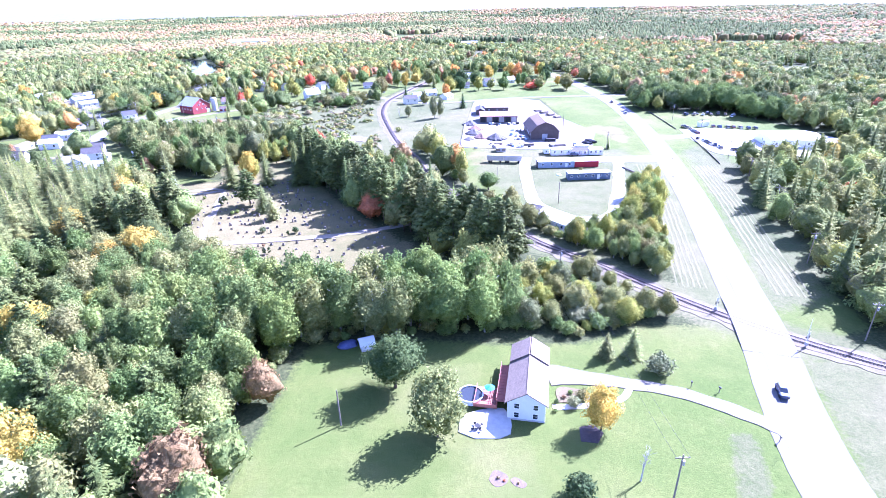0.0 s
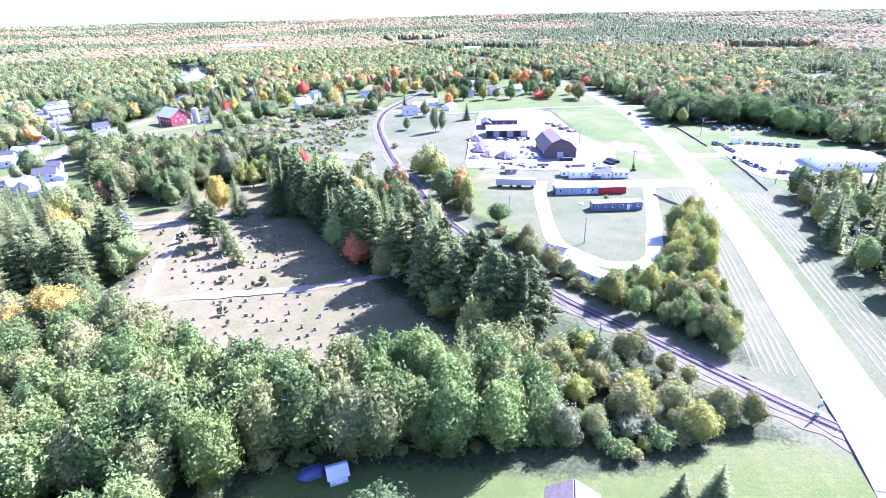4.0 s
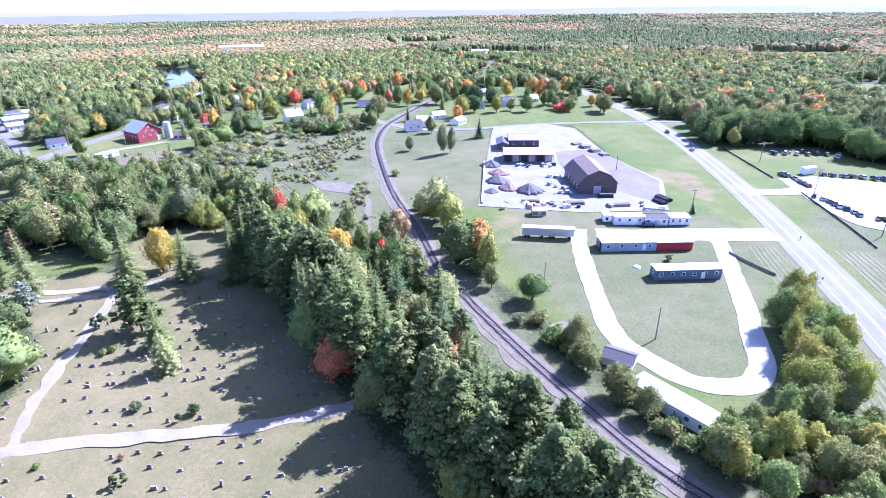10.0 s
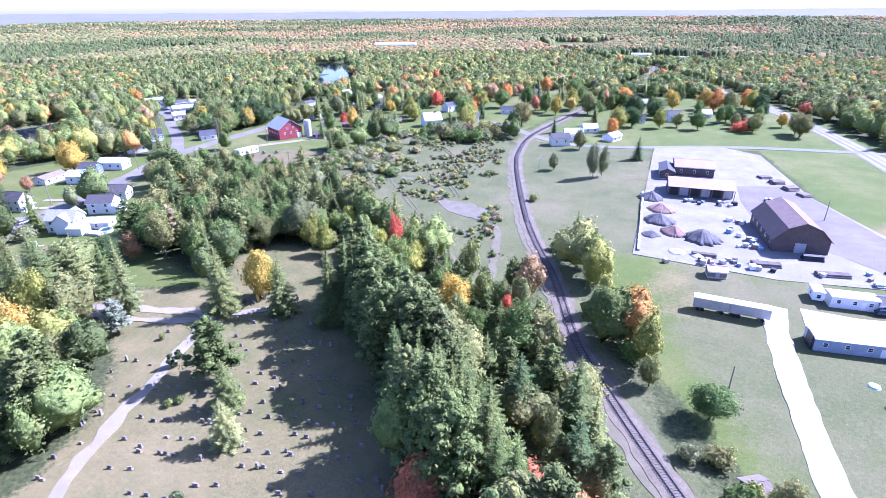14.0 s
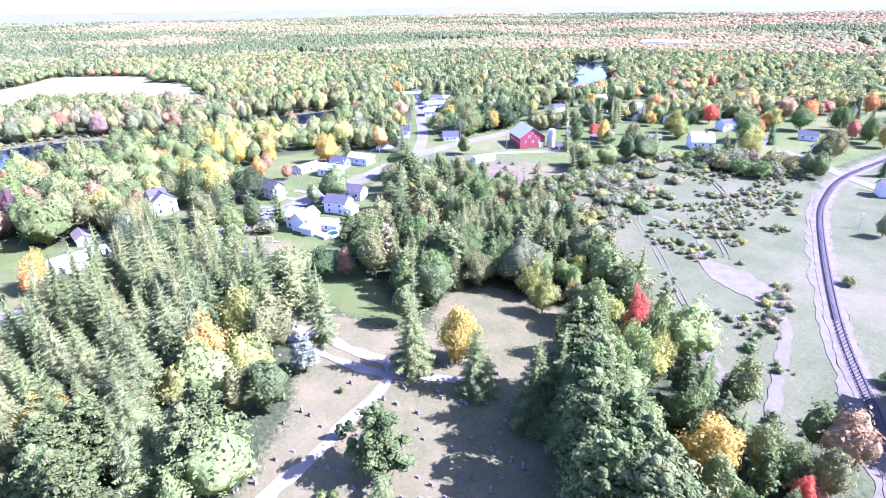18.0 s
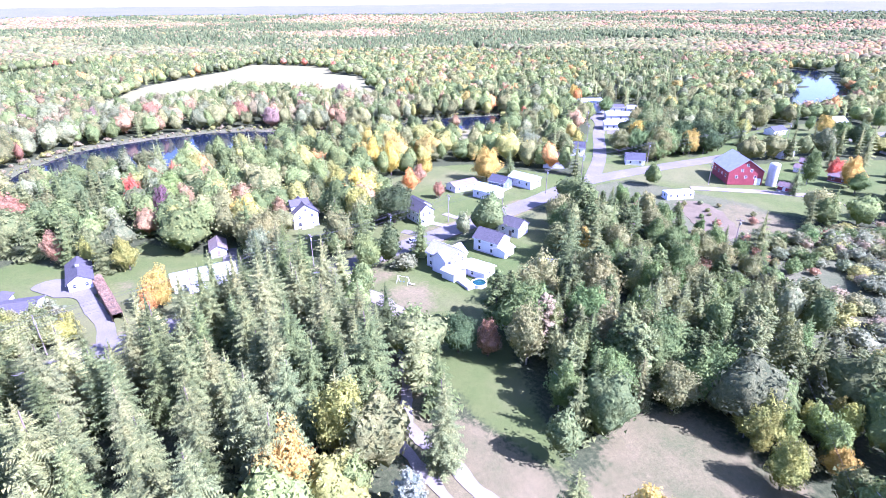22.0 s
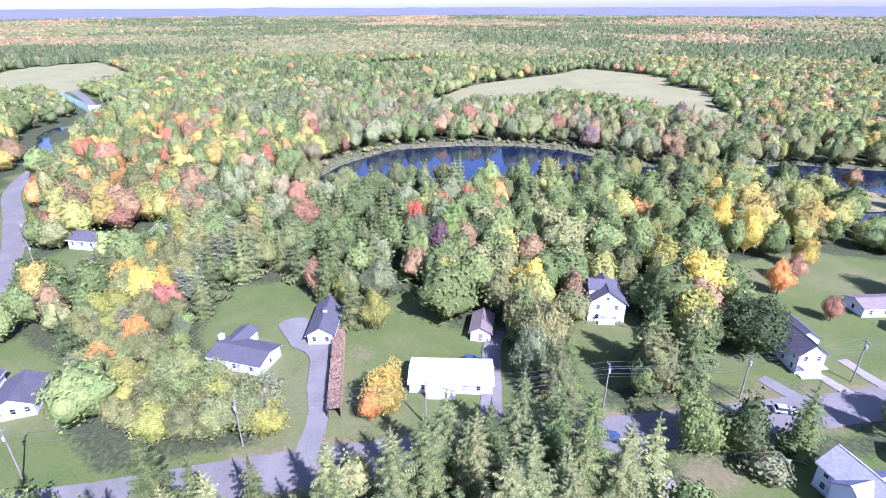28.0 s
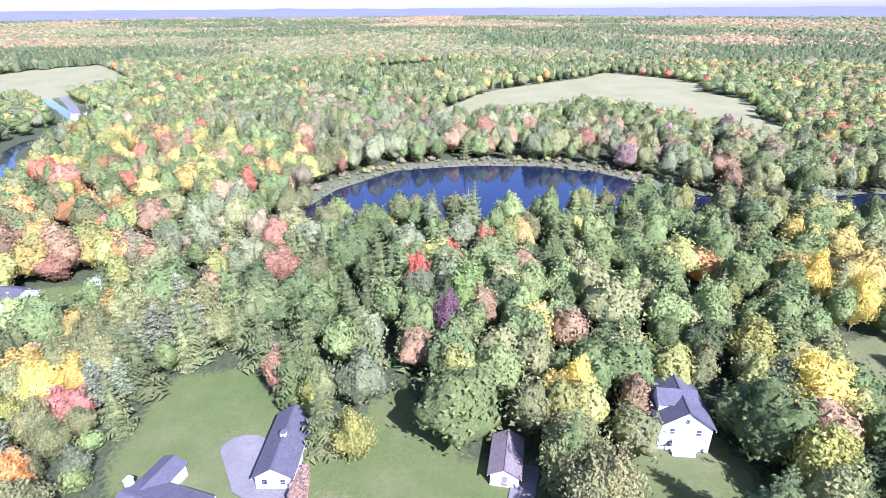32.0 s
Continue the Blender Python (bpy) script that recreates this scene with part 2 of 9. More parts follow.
BALLAST = gritty("ballast", ((0.08, 0.066, 0.045), (0.125, 0.105, 0.073), (0.185, 0.16, 0.116)), 0.3, 0.95, 0.8)
SANDY = gritty("sandy_track", ((0.075, 0.07, 0.036), (0.115, 0.103, 0.062), (0.16, 0.142, 0.098)), 0.3)
plain_sand = gritty("bare_sand", ((0.085, 0.078, 0.05), (0.12, 0.108, 0.075), (0.165, 0.145, 0.11)), 0.3)
LINE_WHITE = plain("worn_white_line", (0.7, 0.7, 0.68), 0.8)
LINE_YELLOW = plain("worn_yellow_line", (0.5, 0.37, 0.08), 0.8)
WHITE = ribbed("white_siding", (0.66, 0.67, 0.68), 0.2, 0.55, 0, 2, 0.06, 0.015)
CREAM = ribbed("cream_siding", (0.68, 0.66, 0.58), 0.2, 0.55, 0, 2, 0.06, 0.015)
WHITE_PAINT = plain("white_paint", (0.78, 0.78, 0.77), 0.5, vary=0.06)
BROWN_BOARD = ribbed("dark_brown_boards", (0.1, 0.075, 0.065), 0.3, 0.7, 0, 0, 0.2)
RED_BOARD = ribbed("barn_red_boards", (0.27, 0.055, 0.055), 0.3, 0.7, 0, 0, 0.2)
MAROON = plain("maroon_stain", (0.2, 0.07, 0.06), 0.75, vary=0.25)
RED_METAL = ribbed("red_sheet_metal", (0.4, 0.03, 0.04), 0.3, 0.45, 0, 0)
WHITE_METAL = ribbed("white_sheet_metal", (0.78, 0.79, 0.8), 0.3, 0.4, 0, 0, 0.06)
PALE_BLUE = ribbed("pale_blue_siding", (0.3, 0.34, 0.4), 0.3, 0.6, 0, 0)
BLUE_GREY = ribbed("blue_grey_siding", (0.12, 0.15, 0.2), 0.3, 0.6, 0, 0)
GREY_METAL = ribbed("grey_sheet_metal", (0.42, 0.42, 0.43), 0.4, 0.4, 0.3, 0)
ROOF_BROWN = shingle("brown_shingles", (0.15, 0.11, 0.095))
ROOF_TAN = shingle("weathered_tan_shingles", (0.165, 0.135, 0.108))
ROOF_GREY = shingle("grey_shingles", (0.078, 0.074, 0.074))
ROOF_DARK = shingle("dark_grey_shingles", (0.06, 0.062, 0.07))
ROOF_PALE = shingle("sun_bleached_grey_shingles", (0.3, 0.295, 0.3))
ROOF_PINK = ribbed("faded_red_sheet_roof", (0.34, 0.2, 0.19), 0.4, 0.5, 0.1, 0)
ROOF_WHITE = ribbed("white_sheet_roof", (0.62, 0.63, 0.65), 0.4, 0.35, 0.0, 0, 0.05)
ROOF_TEAL = ribbed("pale_green_sheet_roof", (0.5, 0.62, 0.6), 0.4, 0.35, 0.0, 0, 0.05)
CONCRETE = plain("concrete", (0.45, 0.44, 0.42), 0.9, vary=0.2, scale=0.8)
STONE = plain("grey_granite", (0.25, 0.222, 0.19), 0.6, vary=0.25, scale=3, spread=0.8)
STEEL = plain("rusty_rail_steel", (0.045, 0.038, 0.035), 0.6, 0.2, vary=0.3)
GALV = plain("galvanised_steel", (0.45, 0.46, 0.47), 0.4, 0.7)
TIMBER = plain("weathered_timber", (0.2, 0.17, 0.14), 0.9, vary=0.35, scale=3)
TIE_WOOD = plain("creosoted_timber", (0.15, 0.13, 0.115), 0.95, vary=0.4, scale=3, spread=0.5)
DECK_WOOD = plain("reddish_deck_timber", (0.3, 0.12, 0.09), 0.8, vary=0.25)
RUBBER = plain("black_rubber", (0.02, 0.02, 0.02), 0.8)
DARK_METAL = plain("dark_metal", (0.04, 0.042, 0.045), 0.5, 0.3)
WIRE = plain("cable", (0.05, 0.05, 0.055), 0.6, vary=0.05, spread=0)
PILE_GREY = gritty("crushed_stone", ((0.06, 0.058, 0.058), (0.1, 0.097, 0.096), (0.16, 0.155, 0.152)), 0.6, 0.95, 1.0)
PILE_RED = gritty("red_crushed_stone", ((0.15, 0.1, 0.08), (0.22, 0.145, 0.115), (0.3, 0.2, 0.165)), 0.6, 0.95, 1.0)
MULCH = gritty("dark_mulch", ((0.03, 0.025, 0.025), (0.06, 0.045, 0.045), (0.1, 0.08, 0.075)), 0.8)
PINKISH = gritty("faded_flower_bed", ((0.07, 0.06, 0.04), (0.12, 0.09, 0.072), (0.2, 0.15, 0.13)), 0.8)
SOIL = gritty("bare_soil", ((0.08, 0.066, 0.03), (0.12, 0.097, 0.048), (0.165, 0.133, 0.072)), 0.2)
FIELD = gritty("pale_hay_field", ((0.14, 0.145, 0.045), (0.19, 0.182, 0.065), (0.24, 0.22, 0.09)), 0.03, 0.95, 0.3)
STRAW = gritty("cut_hay", ((0.085, 0.092, 0.036), (0.118, 0.118, 0.052), (0.16, 0.148, 0.074)), 0.4)
MARSH = gritty("marsh_grass", ((0.11, 0.11, 0.04), (0.18, 0.17, 0.065), (0.25, 0.22, 0.1)), 0.1)


def glass_material():
    k = Nodes("window_glass", 0.06, 0.0, 0.7)
    k.bump(k.noise(k.own(), 0.6), 0.05, 0.02)
    return k.color(k.ramp(k.any(), [(0.0, (0.015, 0.02, 0.025)), (1.0, (0.06, 0.07, 0.085))]))


def water_material():
    k = Nodes("dark_water", 0.06, 0.0, 0.3)
    p = k.place()
    k.bump(k.noise(p, 0.9, 3), 0.06, 0.05)
    return k.color(k.ramp(k.noise(p, 0.03), [(0.35, (0.005, 0.01, 0.022)), (0.7, (0.012, 0.016, 0.024))]))


GLASS, WATER = glass_material(), water_material()

# ---- mesh helpers ----
def part(name, bm, material, parent=None, label=""):
    """One mesh object from a bmesh, under a thing or a part."""
    me = bpy.data.meshes.new(name)
    bm.to_mesh(me)
    bm.free()
    return link(name, me, material, parent, label)


def link(name, me, material, parent=None, label=""):
    if material and not me.materials:
        me.materials.append(material)
    ob = new(name, me)
    ob.parent = parent
    return tagged(ob, label)


def thing(name, x, y, z=0.0, yaw=0.0, label="", category="", group="", kind=""):
    ob = new(name)
    ob.empty_display_size = 0.5
    ob.matrix_basis = pose(x, y, z, 0, 0, yaw)
    return tagged(ob, label, category, group, kind)


def box(bm, x0, y0, z0, x1, y1, z1, bevel=0.0):
    m = Matrix.Translation(((x0 + x1) / 2, (y0 + y1) / 2, (z0 + z1) / 2)) @ Matrix.Diagonal((x1 - x0, y1 - y0, z1 - z0, 1))
    v = bmesh.ops.create_cube(bm, size=1, matrix=m)["verts"]
    if bevel:
        e = list({e for q in v for e in q.link_edges})
        bmesh.ops.bevel(bm, geom=e, offset=bevel, segments=2, affect="EDGES")
    return v


def boxes(*rows, bevel=0.0):
    bm = bmesh.new()
    for r in rows:
        box(bm, *r, bevel=bevel)
    return bm


def rod(bm, a, b, r0, r1=None, sides=8):
    a, b = Vector(a), Vector(b)
    d = b - a
    m = Matrix.Translation((a + b) / 2) @ d.to_track_quat("Z", "Y").to_matrix().to_4x4()
    return bmesh.ops.create_cone(bm, cap_ends=True, segments=sides, radius1=r0, radius2=r0 if r1 is None else r1, depth=d.length, matrix=m)["verts"]


def shade(me):
    me.polygons.foreach_set("use_smooth", np.ones(len(me.polygons), bool))
    return me


def spline(pts, step=2.0):
    """Points every few metres on a smooth line through the given ones."""
    p = [Vector(q) for q in pts]
    p = [p[0] * 2 - p[1]] + p + [p[-1] * 2 - p[-2]]
    out = []
    for i in range(1, len(p) - 2):
        n = max(1, int((p[i + 1] - p[i]).length / step))
        for j in range(n):
            t = j / n
            a, b, c, d = p[i - 1 : i + 3]
            out.append(0.5 * ((2 * b) + (c - a) * t + (2 * a - 5 * b + 4 * c - d) * t * t + (3 * b - a - 3 * c + d) * t**3))
    return out + [p[-2]]


def beside(line, off):
    """The line moved to its right by so many metres."""
    out = []
    for i, q in enumerate(line):
        d = line[min(i + 1, len(line) - 1)] - line[max(i - 1, 0)]
        d = Vector((d.x, d.y)).normalized()
        out.append(Vector((q.x + d.y * off, q.y - d.x * off)))
    return out


def strip(line, left, right, z=0.05, thick=0.25, rag=0.0, crown=0.0):
    """A slab along a line between two offsets, with worn edges."""
    bm = bmesh.new()
    rows = []
    mid = (left + right) / 2
    for i, q in enumerate(line):
        d = line[min(i + 1, len(line) - 1)] - line[max(i - 1, 0)]
        d = Vector((d.x, d.y)).normalized()
        row = []
        for off, h in ((left, -thick), (left, 0), (mid, crown), (right, 0), (right, -thick)):
            if rag and off != mid:
                off += rag * noise.noise((q.x * 0.25, q.y * 0.25, off))
            row.append(bm.verts.new((q.x + d.y * off, q.y - d.x * off, z + h)))
        rows.append(row)
    for a, b in zip(rows, rows[1:]):
        for j in range(4):
            bm.faces.new((a[j], a[j + 1], b[j + 1], b[j]))
    bm.normal_update()
    if sum(f.normal.z for f in bm.faces) < 0:
        bmesh.ops.reverse_faces(bm, faces=bm.faces[:])
    return bm


def patch(pts, z=0.05, thick=0.25, rag=0.4, smooth=True, step=2.0):
    """A slab of a closed outline, its border rounded and uneven."""
    line = spline([*pts, pts[0]], step)[:-1] if smooth else [Vector(p) for p in pts]
    bm = bmesh.new()
    top = []
    for q in line:
        w = noise.noise_vector((q.x * 0.3, q.y * 0.3, 0)) * rag
        top.append(bm.verts.new((q.x + w.x, q.y + w.y, z)))
    f = bm.faces.new(top)
    f.normal_update()
    if f.normal.z < 0:
        f.normal_flip()
    low = bmesh.ops.extrude_face_region(bm, geom=[f])
    # the copied face is the new top; the old one goes down
    for v in top:
        v.co.z -= thick
    bmesh.ops.triangulate(bm, faces=[g for g in bm.faces if len(g.verts) > 4])
    bm.normal_update()
    return bm


def inside(xs, ys, poly):
    """Whether each point lies in the polygon."""
    ok = np.zeros(np.shape(xs), bool)
    px, py = np.array(poly, float).T
    for i in range(len(px)):
        j = i - 1
        cut = (py[i] > ys) != (py[j] > ys)
        with np.errstate(divide="ignore", invalid="ignore"):
            ok ^= cut & (xs < (px[j] - px[i]) * (ys - py[i]) / (py[j] - py[i]) + px[i])
    return ok


def off_line(xs, ys, line):
    """Distance of each point from a polyline."""
    best = np.full(np.shape(xs), 1e9)
    for (ax, ay), (bx, by) in zip(line, line[1:]):
        dx, dy = bx - ax, by - ay
        t = np.clip(((xs - ax) * dx + (ys - ay) * dy) / (dx * dx + dy * dy + 1e-9), 0, 1)
        best = np.minimum(best, np.hypot(xs - ax - t * dx, ys - ay - t * dy))
    return best


def soft(xs, ys, poly, fade=3.0):
    """1 inside a polygon, 0 outside, over a soft border."""
    d = off_line(xs, ys, [*poly, poly[0]])
    d = np.where(inside(xs, ys, poly), d, -d)
    return np.clip(0.5 + d / (2 * fade), 0, 1)


# ---- the plan: lines ----
HIGHWAY = [(48, -90), (54, -20), (58, 20), (62, 45), (65, 66), (70, 85), (77, 107), (91, 160), (104, 210), (115, 262), (122, 300), (129, 345), (135, 400), (137, 450), (136, 505), (131, 570), (119, 645), (103, 715), (82, 790), (48, 880), (-6, 1020), (-60, 1150), (-120, 1330), (-150, 1525)]
RAILWAY = [(150, 62), (122, 78), (98, 95), (83, 107), (73, 116.5), (59.5, 132.5), (47, 149), (33.5, 165), (23, 183), (13.5, 201), (3, 223.5), (-5.5, 244), (-13, 275), (-26.5, 320), (-41, 393), (-44.5, 430), (-42.5, 468), (-31, 514), (-11, 582), (10, 660), (34, 740), (60, 830), (70, 940)]
STREET = [(-168, 50), (-177, 100), (-186, 140), (-193, 169), (-200, 205), (-205, 240), (-211, 275), (-216, 305), (-220, 330), (-229, 372), (-226, 420), (-221, 455), (-213, 526), (-198, 600), (-180, 680), (-160, 770), (-150, 900)]
CROSS_STREET = [(-228, 374), (-250, 402), (-270, 424), (-293, 447), (-325, 480), (-372, 505)]
WEST_ROAD = [(-190, 96), (-206, 92), (-221, 89), (-253, 74), (-284, 57), (-315, 34), (-345, 10), (-371, -3), (-410, -16), (-451, -32), (-490, -45), (-519, -57), (-565, -92), (-612, -129), (-670, -180), (-760, -260)]
CROSSING_ROAD = [(-75, 506), (-58, 490), (-42, 470), (-20, 452), (10, 450), (54, 461), (90, 466), (136, 466), (190, 462), (260, 470)]
RIVER = [(-352, 145), (-366, 150), (-398, 190), (-402, 235), (-386, 290), (-378, 340), (-383, 400), (-372, 450), (-350, 520), (-330, 600), (-300, 640), (-285, 690), (-305, 760), (-345, 830), (-375, 900), (-400, 1000), (-420, 1090)]
POND = [(-350, 146), (-364, 190), (-363, 231), (-372, 258), (-378, 288), (-386, 304), (-395, 294), (-410, 284), (-426, 268), (-436, 242), (-437, 207), (-427, 170), (-396, 147), (-373, 141)]
BACKWATER = [(-306, 353), (-323, 360), (-330, 378), (-331, 397), (-312, 387), (-300, 362)]
RIVER_NORTH = [(-380, 296), (-371, 323), (-359, 347), (-364, 374), (-351, 395), (-338, 398), (-345, 430), (-370, 434), (-386, 419), (-397, 380), (-389, 347), (-388, 317), (-395, 294)]
MARSH_LAND = [(-360, 372), (-352, 392), (-335, 393), (-327, 373), (-330, 360), (-345, 362)]
LAKE = [(-255, 634), (-262, 690), (-290, 760), (-340, 830), (-380, 905), (-410, 900), (-395, 840), (-345, 770), (-310, 700), (-292, 640), (-272, 622)]
WEST_RIVER = [(-395, -5), (-420, -30), (-470, -62), (-500, -60), (-540, -75), (-580, -110), (-640, -170), (-740, -240)]

# ---- the plan: open land ----
YARD = [(-45, -120), (-40, 40), (-38, 68), (-36, 92), (-33, 109), (-4, 109), (15, 107), (30, 106), (53, 114), (69, 112), (62, 85), (56, 62), (50, 40), (44, -120)]
VERGE_EAST = [(70, 40), (78, 80), (86, 104), (106, 110), (108, 138), (121, 163), (119, 180), (126, 205), (136, 235), (141, 255), (205, 258), (228, 285), (216, 338), (206, 362), (203, 388), (160, 389), (144, 398), (150, 430), (166, 462), (150, 472), (146, 560), (128, 645), (110, 640), (120, 560), (120, 440), (112, 300), (90, 190), (70, 110), (56, 40)]
DRY_FIELD = [(64, 40), (70, 62), (75.5, 79), (80, 98), (88, 98), (108, 92), (112, 86), (100, 60), (96, 40)]
HAY_EAST = [(84, 116), (104, 122), (112, 140), (124, 165), (122, 185), (130, 206), (140, 240), (152, 275), (170, 275), (150, 300), (128, 280), (116, 225), (105, 190), (97, 160), (86, 128)]
HAY = [(68, 124), (78, 122), (84, 138), (93, 165), (102, 200), (110, 235), (114, 262), (100, 262), (96, 240), (88, 205), (78, 180), (71, 150), (66, 134)]
DRIVE_LAND = [(32, 196), (44, 178), (60, 178), (72, 188), (78, 205), (90, 222), (104, 230), (116, 262), (124, 300), (132, 350), (136, 420), (134, 462), (86, 466), (84, 460), (86, 376), (84, 295), (50, 295), (10, 302), (-2, 300), (0, 262), (14, 232), (22, 214)]
LOT = [(10, 300), (17, 356), (27, 440), (30, 458), (66, 462), (82, 448), (84, 376), (96, 330), (84, 292), (50, 291)]
EAST_FIELD = [(-22, 300), (12, 298), (27, 445), (20, 452), (-18, 450), (-40, 450), (-42, 430), (-36, 390)]
NORTH_LAWNS = [(-40, 452), (20, 454), (60, 466), (132, 470), (126, 580), (112, 640), (70, 660), (20, 640), (-5, 570), (-28, 510)]
NORTH_WEST_LAWNS = [(-215, 440), (-170, 405), (-150, 440), (-112, 455), (-60, 462), (-48, 490), (-36, 530), (-14, 600), (4, 680), (-40, 690), (-70, 640), (-100, 600), (-140, 560), (-180, 520)]
BARN_YARD = [(-226, 392), (-200, 396), (-165, 400), (-140, 420), (-120, 470), (-150, 500), (-200, 470), (-222, 450)]
MEADOW = [(-150, 372), (-118, 455), (-60, 462), (-46, 432), (-44, 392), (-30, 320), (-17, 276), (-27, 262), (-40, 268), (-54, 285), (-70, 300), (-88, 310), (-105, 322), (-120, 345)]
CEMETERY = [(-95, 160), (-75, 153), (-58, 142), (-44, 131), (-28, 130), (-8, 134), (6, 138), (2, 150), (-10, 166), (-26, 186), (-46, 218), (-62, 246), (-72, 247), (-74, 262), (-84, 280), (-108, 279), (-114, 266), (-108, 252), (-104, 246), (-128, 240), (-134, 232), (-118, 218), (-106, 208), (-98, 195), (-94, 180)]
CEMETERY_GREEN = [(-176, 250), (-174, 272), (-160, 268), (-120, 252), (-108, 246), (-128, 241), (-150, 243)]
STREET_YARDS = [(-200, 244), (-197, 262), (-202, 290), (-208, 320), (-214, 345), (-190, 330), (-178, 305), (-160, 296), (-158, 268), (-164, 250), (-180, 246)]
WEST_YARDS = [(-217, 268), (-224, 256), (-240, 278), (-262, 286), (-278, 288), (-290, 320), (-284, 342), (-262, 358), (-240, 372), (-233, 360), (-222, 318)]
GHOUSE_YARD = [(-212, 222), (-216, 236), (-222, 250), (-240, 256), (-250, 252), (-246, 238), (-234, 228), (-222, 216)]
GARAGE_YARD = [(-204, 180), (-212, 182), (-226, 184), (-240, 182), (-256, 186), (-262, 192), (-250, 200), (-240, 206), (-244, 216), (-232, 220), (-212, 218), (-206, 208)]
RANCH_YARD = [(-222, 168), (-225, 158), (-223, 150), (-238, 141), (-262, 140), (-266, 157), (-250, 170), (-240, 178), (-212, 180), (-206, 178)]
DRIVE_SIDE = [(-208, 180), (-224, 170), (-226, 157), (-224, 147), (-217, 156), (-205, 166), (-196, 170), (-194, 178)]
HEDGE_STRIP = [(-200, 176), (-202, 187), (-240, 185), (-242, 174)]
SOUTH_YARD = [(-184, 104), (-187, 128), (-193, 142), (-204, 129), (-216, 126), (-226, 112), (-236, 96), (-224, 92), (-206, 95)]
LEFT_YARDS = [(-262, 76), (-276, 68), (-300, 78), (-306, 104), (-290, 110), (-276, 98), (-262, 90)]
LEFT_GREEN = [(-196, 86), (-214, 82), (-240, 70), (-250, 55), (-226, 52), (-200, 68)]
SLOPE = [(-212, 346), (-190, 336), (-166, 354), (-148, 362), (-140, 380), (-150, 402), (-170, 406), (-200, 398), (-222, 386), (-222, 362)]
VILLAGE_WEST = [(-232, 385), (-262, 392), (-290, 420), (-300, 445), (-272, 442), (-244, 474), (-230, 445)]
STREET_NORTH = [(-228, 455), (-245, 470), (-250, 560), (-235, 610), (-190, 640), (-172, 600), (-198, 520), (-214, 470)]
SMALL_CLEAR = [(-124, 140), (-108, 150), (-100, 138), (-104, 128), (-116, 130)]
TAN_FIELD = [(-478, 392), (-525, 356), (-590, 330), (-615, 300), (-560, 240), (-540, 190), (-575, 178), (-640, 200), (-705, 231), (-800, 330), (-850, 372), (-790, 430), (-742, 440), (-690, 425), (-650, 440), (-600, 430), (-570, 415), (-520, 412), (-470, 420)]
WEST_HAY = [(-600, -210), (-700, -150), (-760, -170), (-860, -240), (-960, -330), (-860, -380), (-700, -330)]
SHOPS = [(-290, 440), (-310, 470), (-350, 500), (-400, 510), (-390, 540), (-340, 540), (-300, 500), (-270, 450)]
FAR_FIELDS = ([(-110, 1240), (-20, 1240), (40, 1480), (-110, 1500)], [(-40, 1040), (120, 1000), (200, 1060), (60, 1120)], [(335, 548), (368, 552), (422, 636), (390, 642)], [(420, 900), (560, 860), (640, 1000), (500, 1040)], [(-990, 1050), (-780, 1120), (-760, 1200), (-960, 1160)], [(-900, 700), (-760, 740), (-740, 790), (-900, 760)], [(-430, 1150), (-350, 1150), (-330, 1210), (-440, 1220)], [(-1000, 150), (-900, 60), (-860, 110), (-960, 210)])
WATERS = (POND, BACKWATER, RIVER_NORTH)

MIDDLE = (-70, 150)


def hills(x, y):
    """Land height far out: low wooded hills that close the view."""
    r = np.hypot(x - MIDDLE[0], y - MIDDLE[1])
    up = np.clip((r - 1100) / 3500, 0, 1)
    wave = 0.5 + 0.5 * np.sin(x * 0.0021 + 1.3 + np.sin(y * 0.0013)) * np.cos(y * 0.0017 + 0.4)
    ridge = 30 * np.exp(-(((x + 1500) / 700) ** 2 + ((y - 260) / 420) ** 2))
    return up**2.3 * (26 + 16 * wave) + ridge * up**0.6


def water_depth(x, y):
    d = np.zeros(np.shape(x))
    for poly in WATERS:
        d = np.maximum(d, soft(x, y, poly, 4.0))
    d = np.maximum(d, np.clip((7.0 - off_line(x, y, RIVER[6:9])) / 6 + 0.5, 0, 1))
    return d


# ---- ground: one sheet to the horizon ----
def axis_steps(lo, hi, step, far):
    core = list(np.arange(lo, hi + 0.1, step))
    a, b, s = lo, hi, step
    while a > -far or b < far:
        s *= 1.17
        a, b = a - s, b + s
        core = [max(a, -far)] * int(core[0] > -far) + core + [min(b, far)] * int(core[-1] < far)
    return np.array(core)


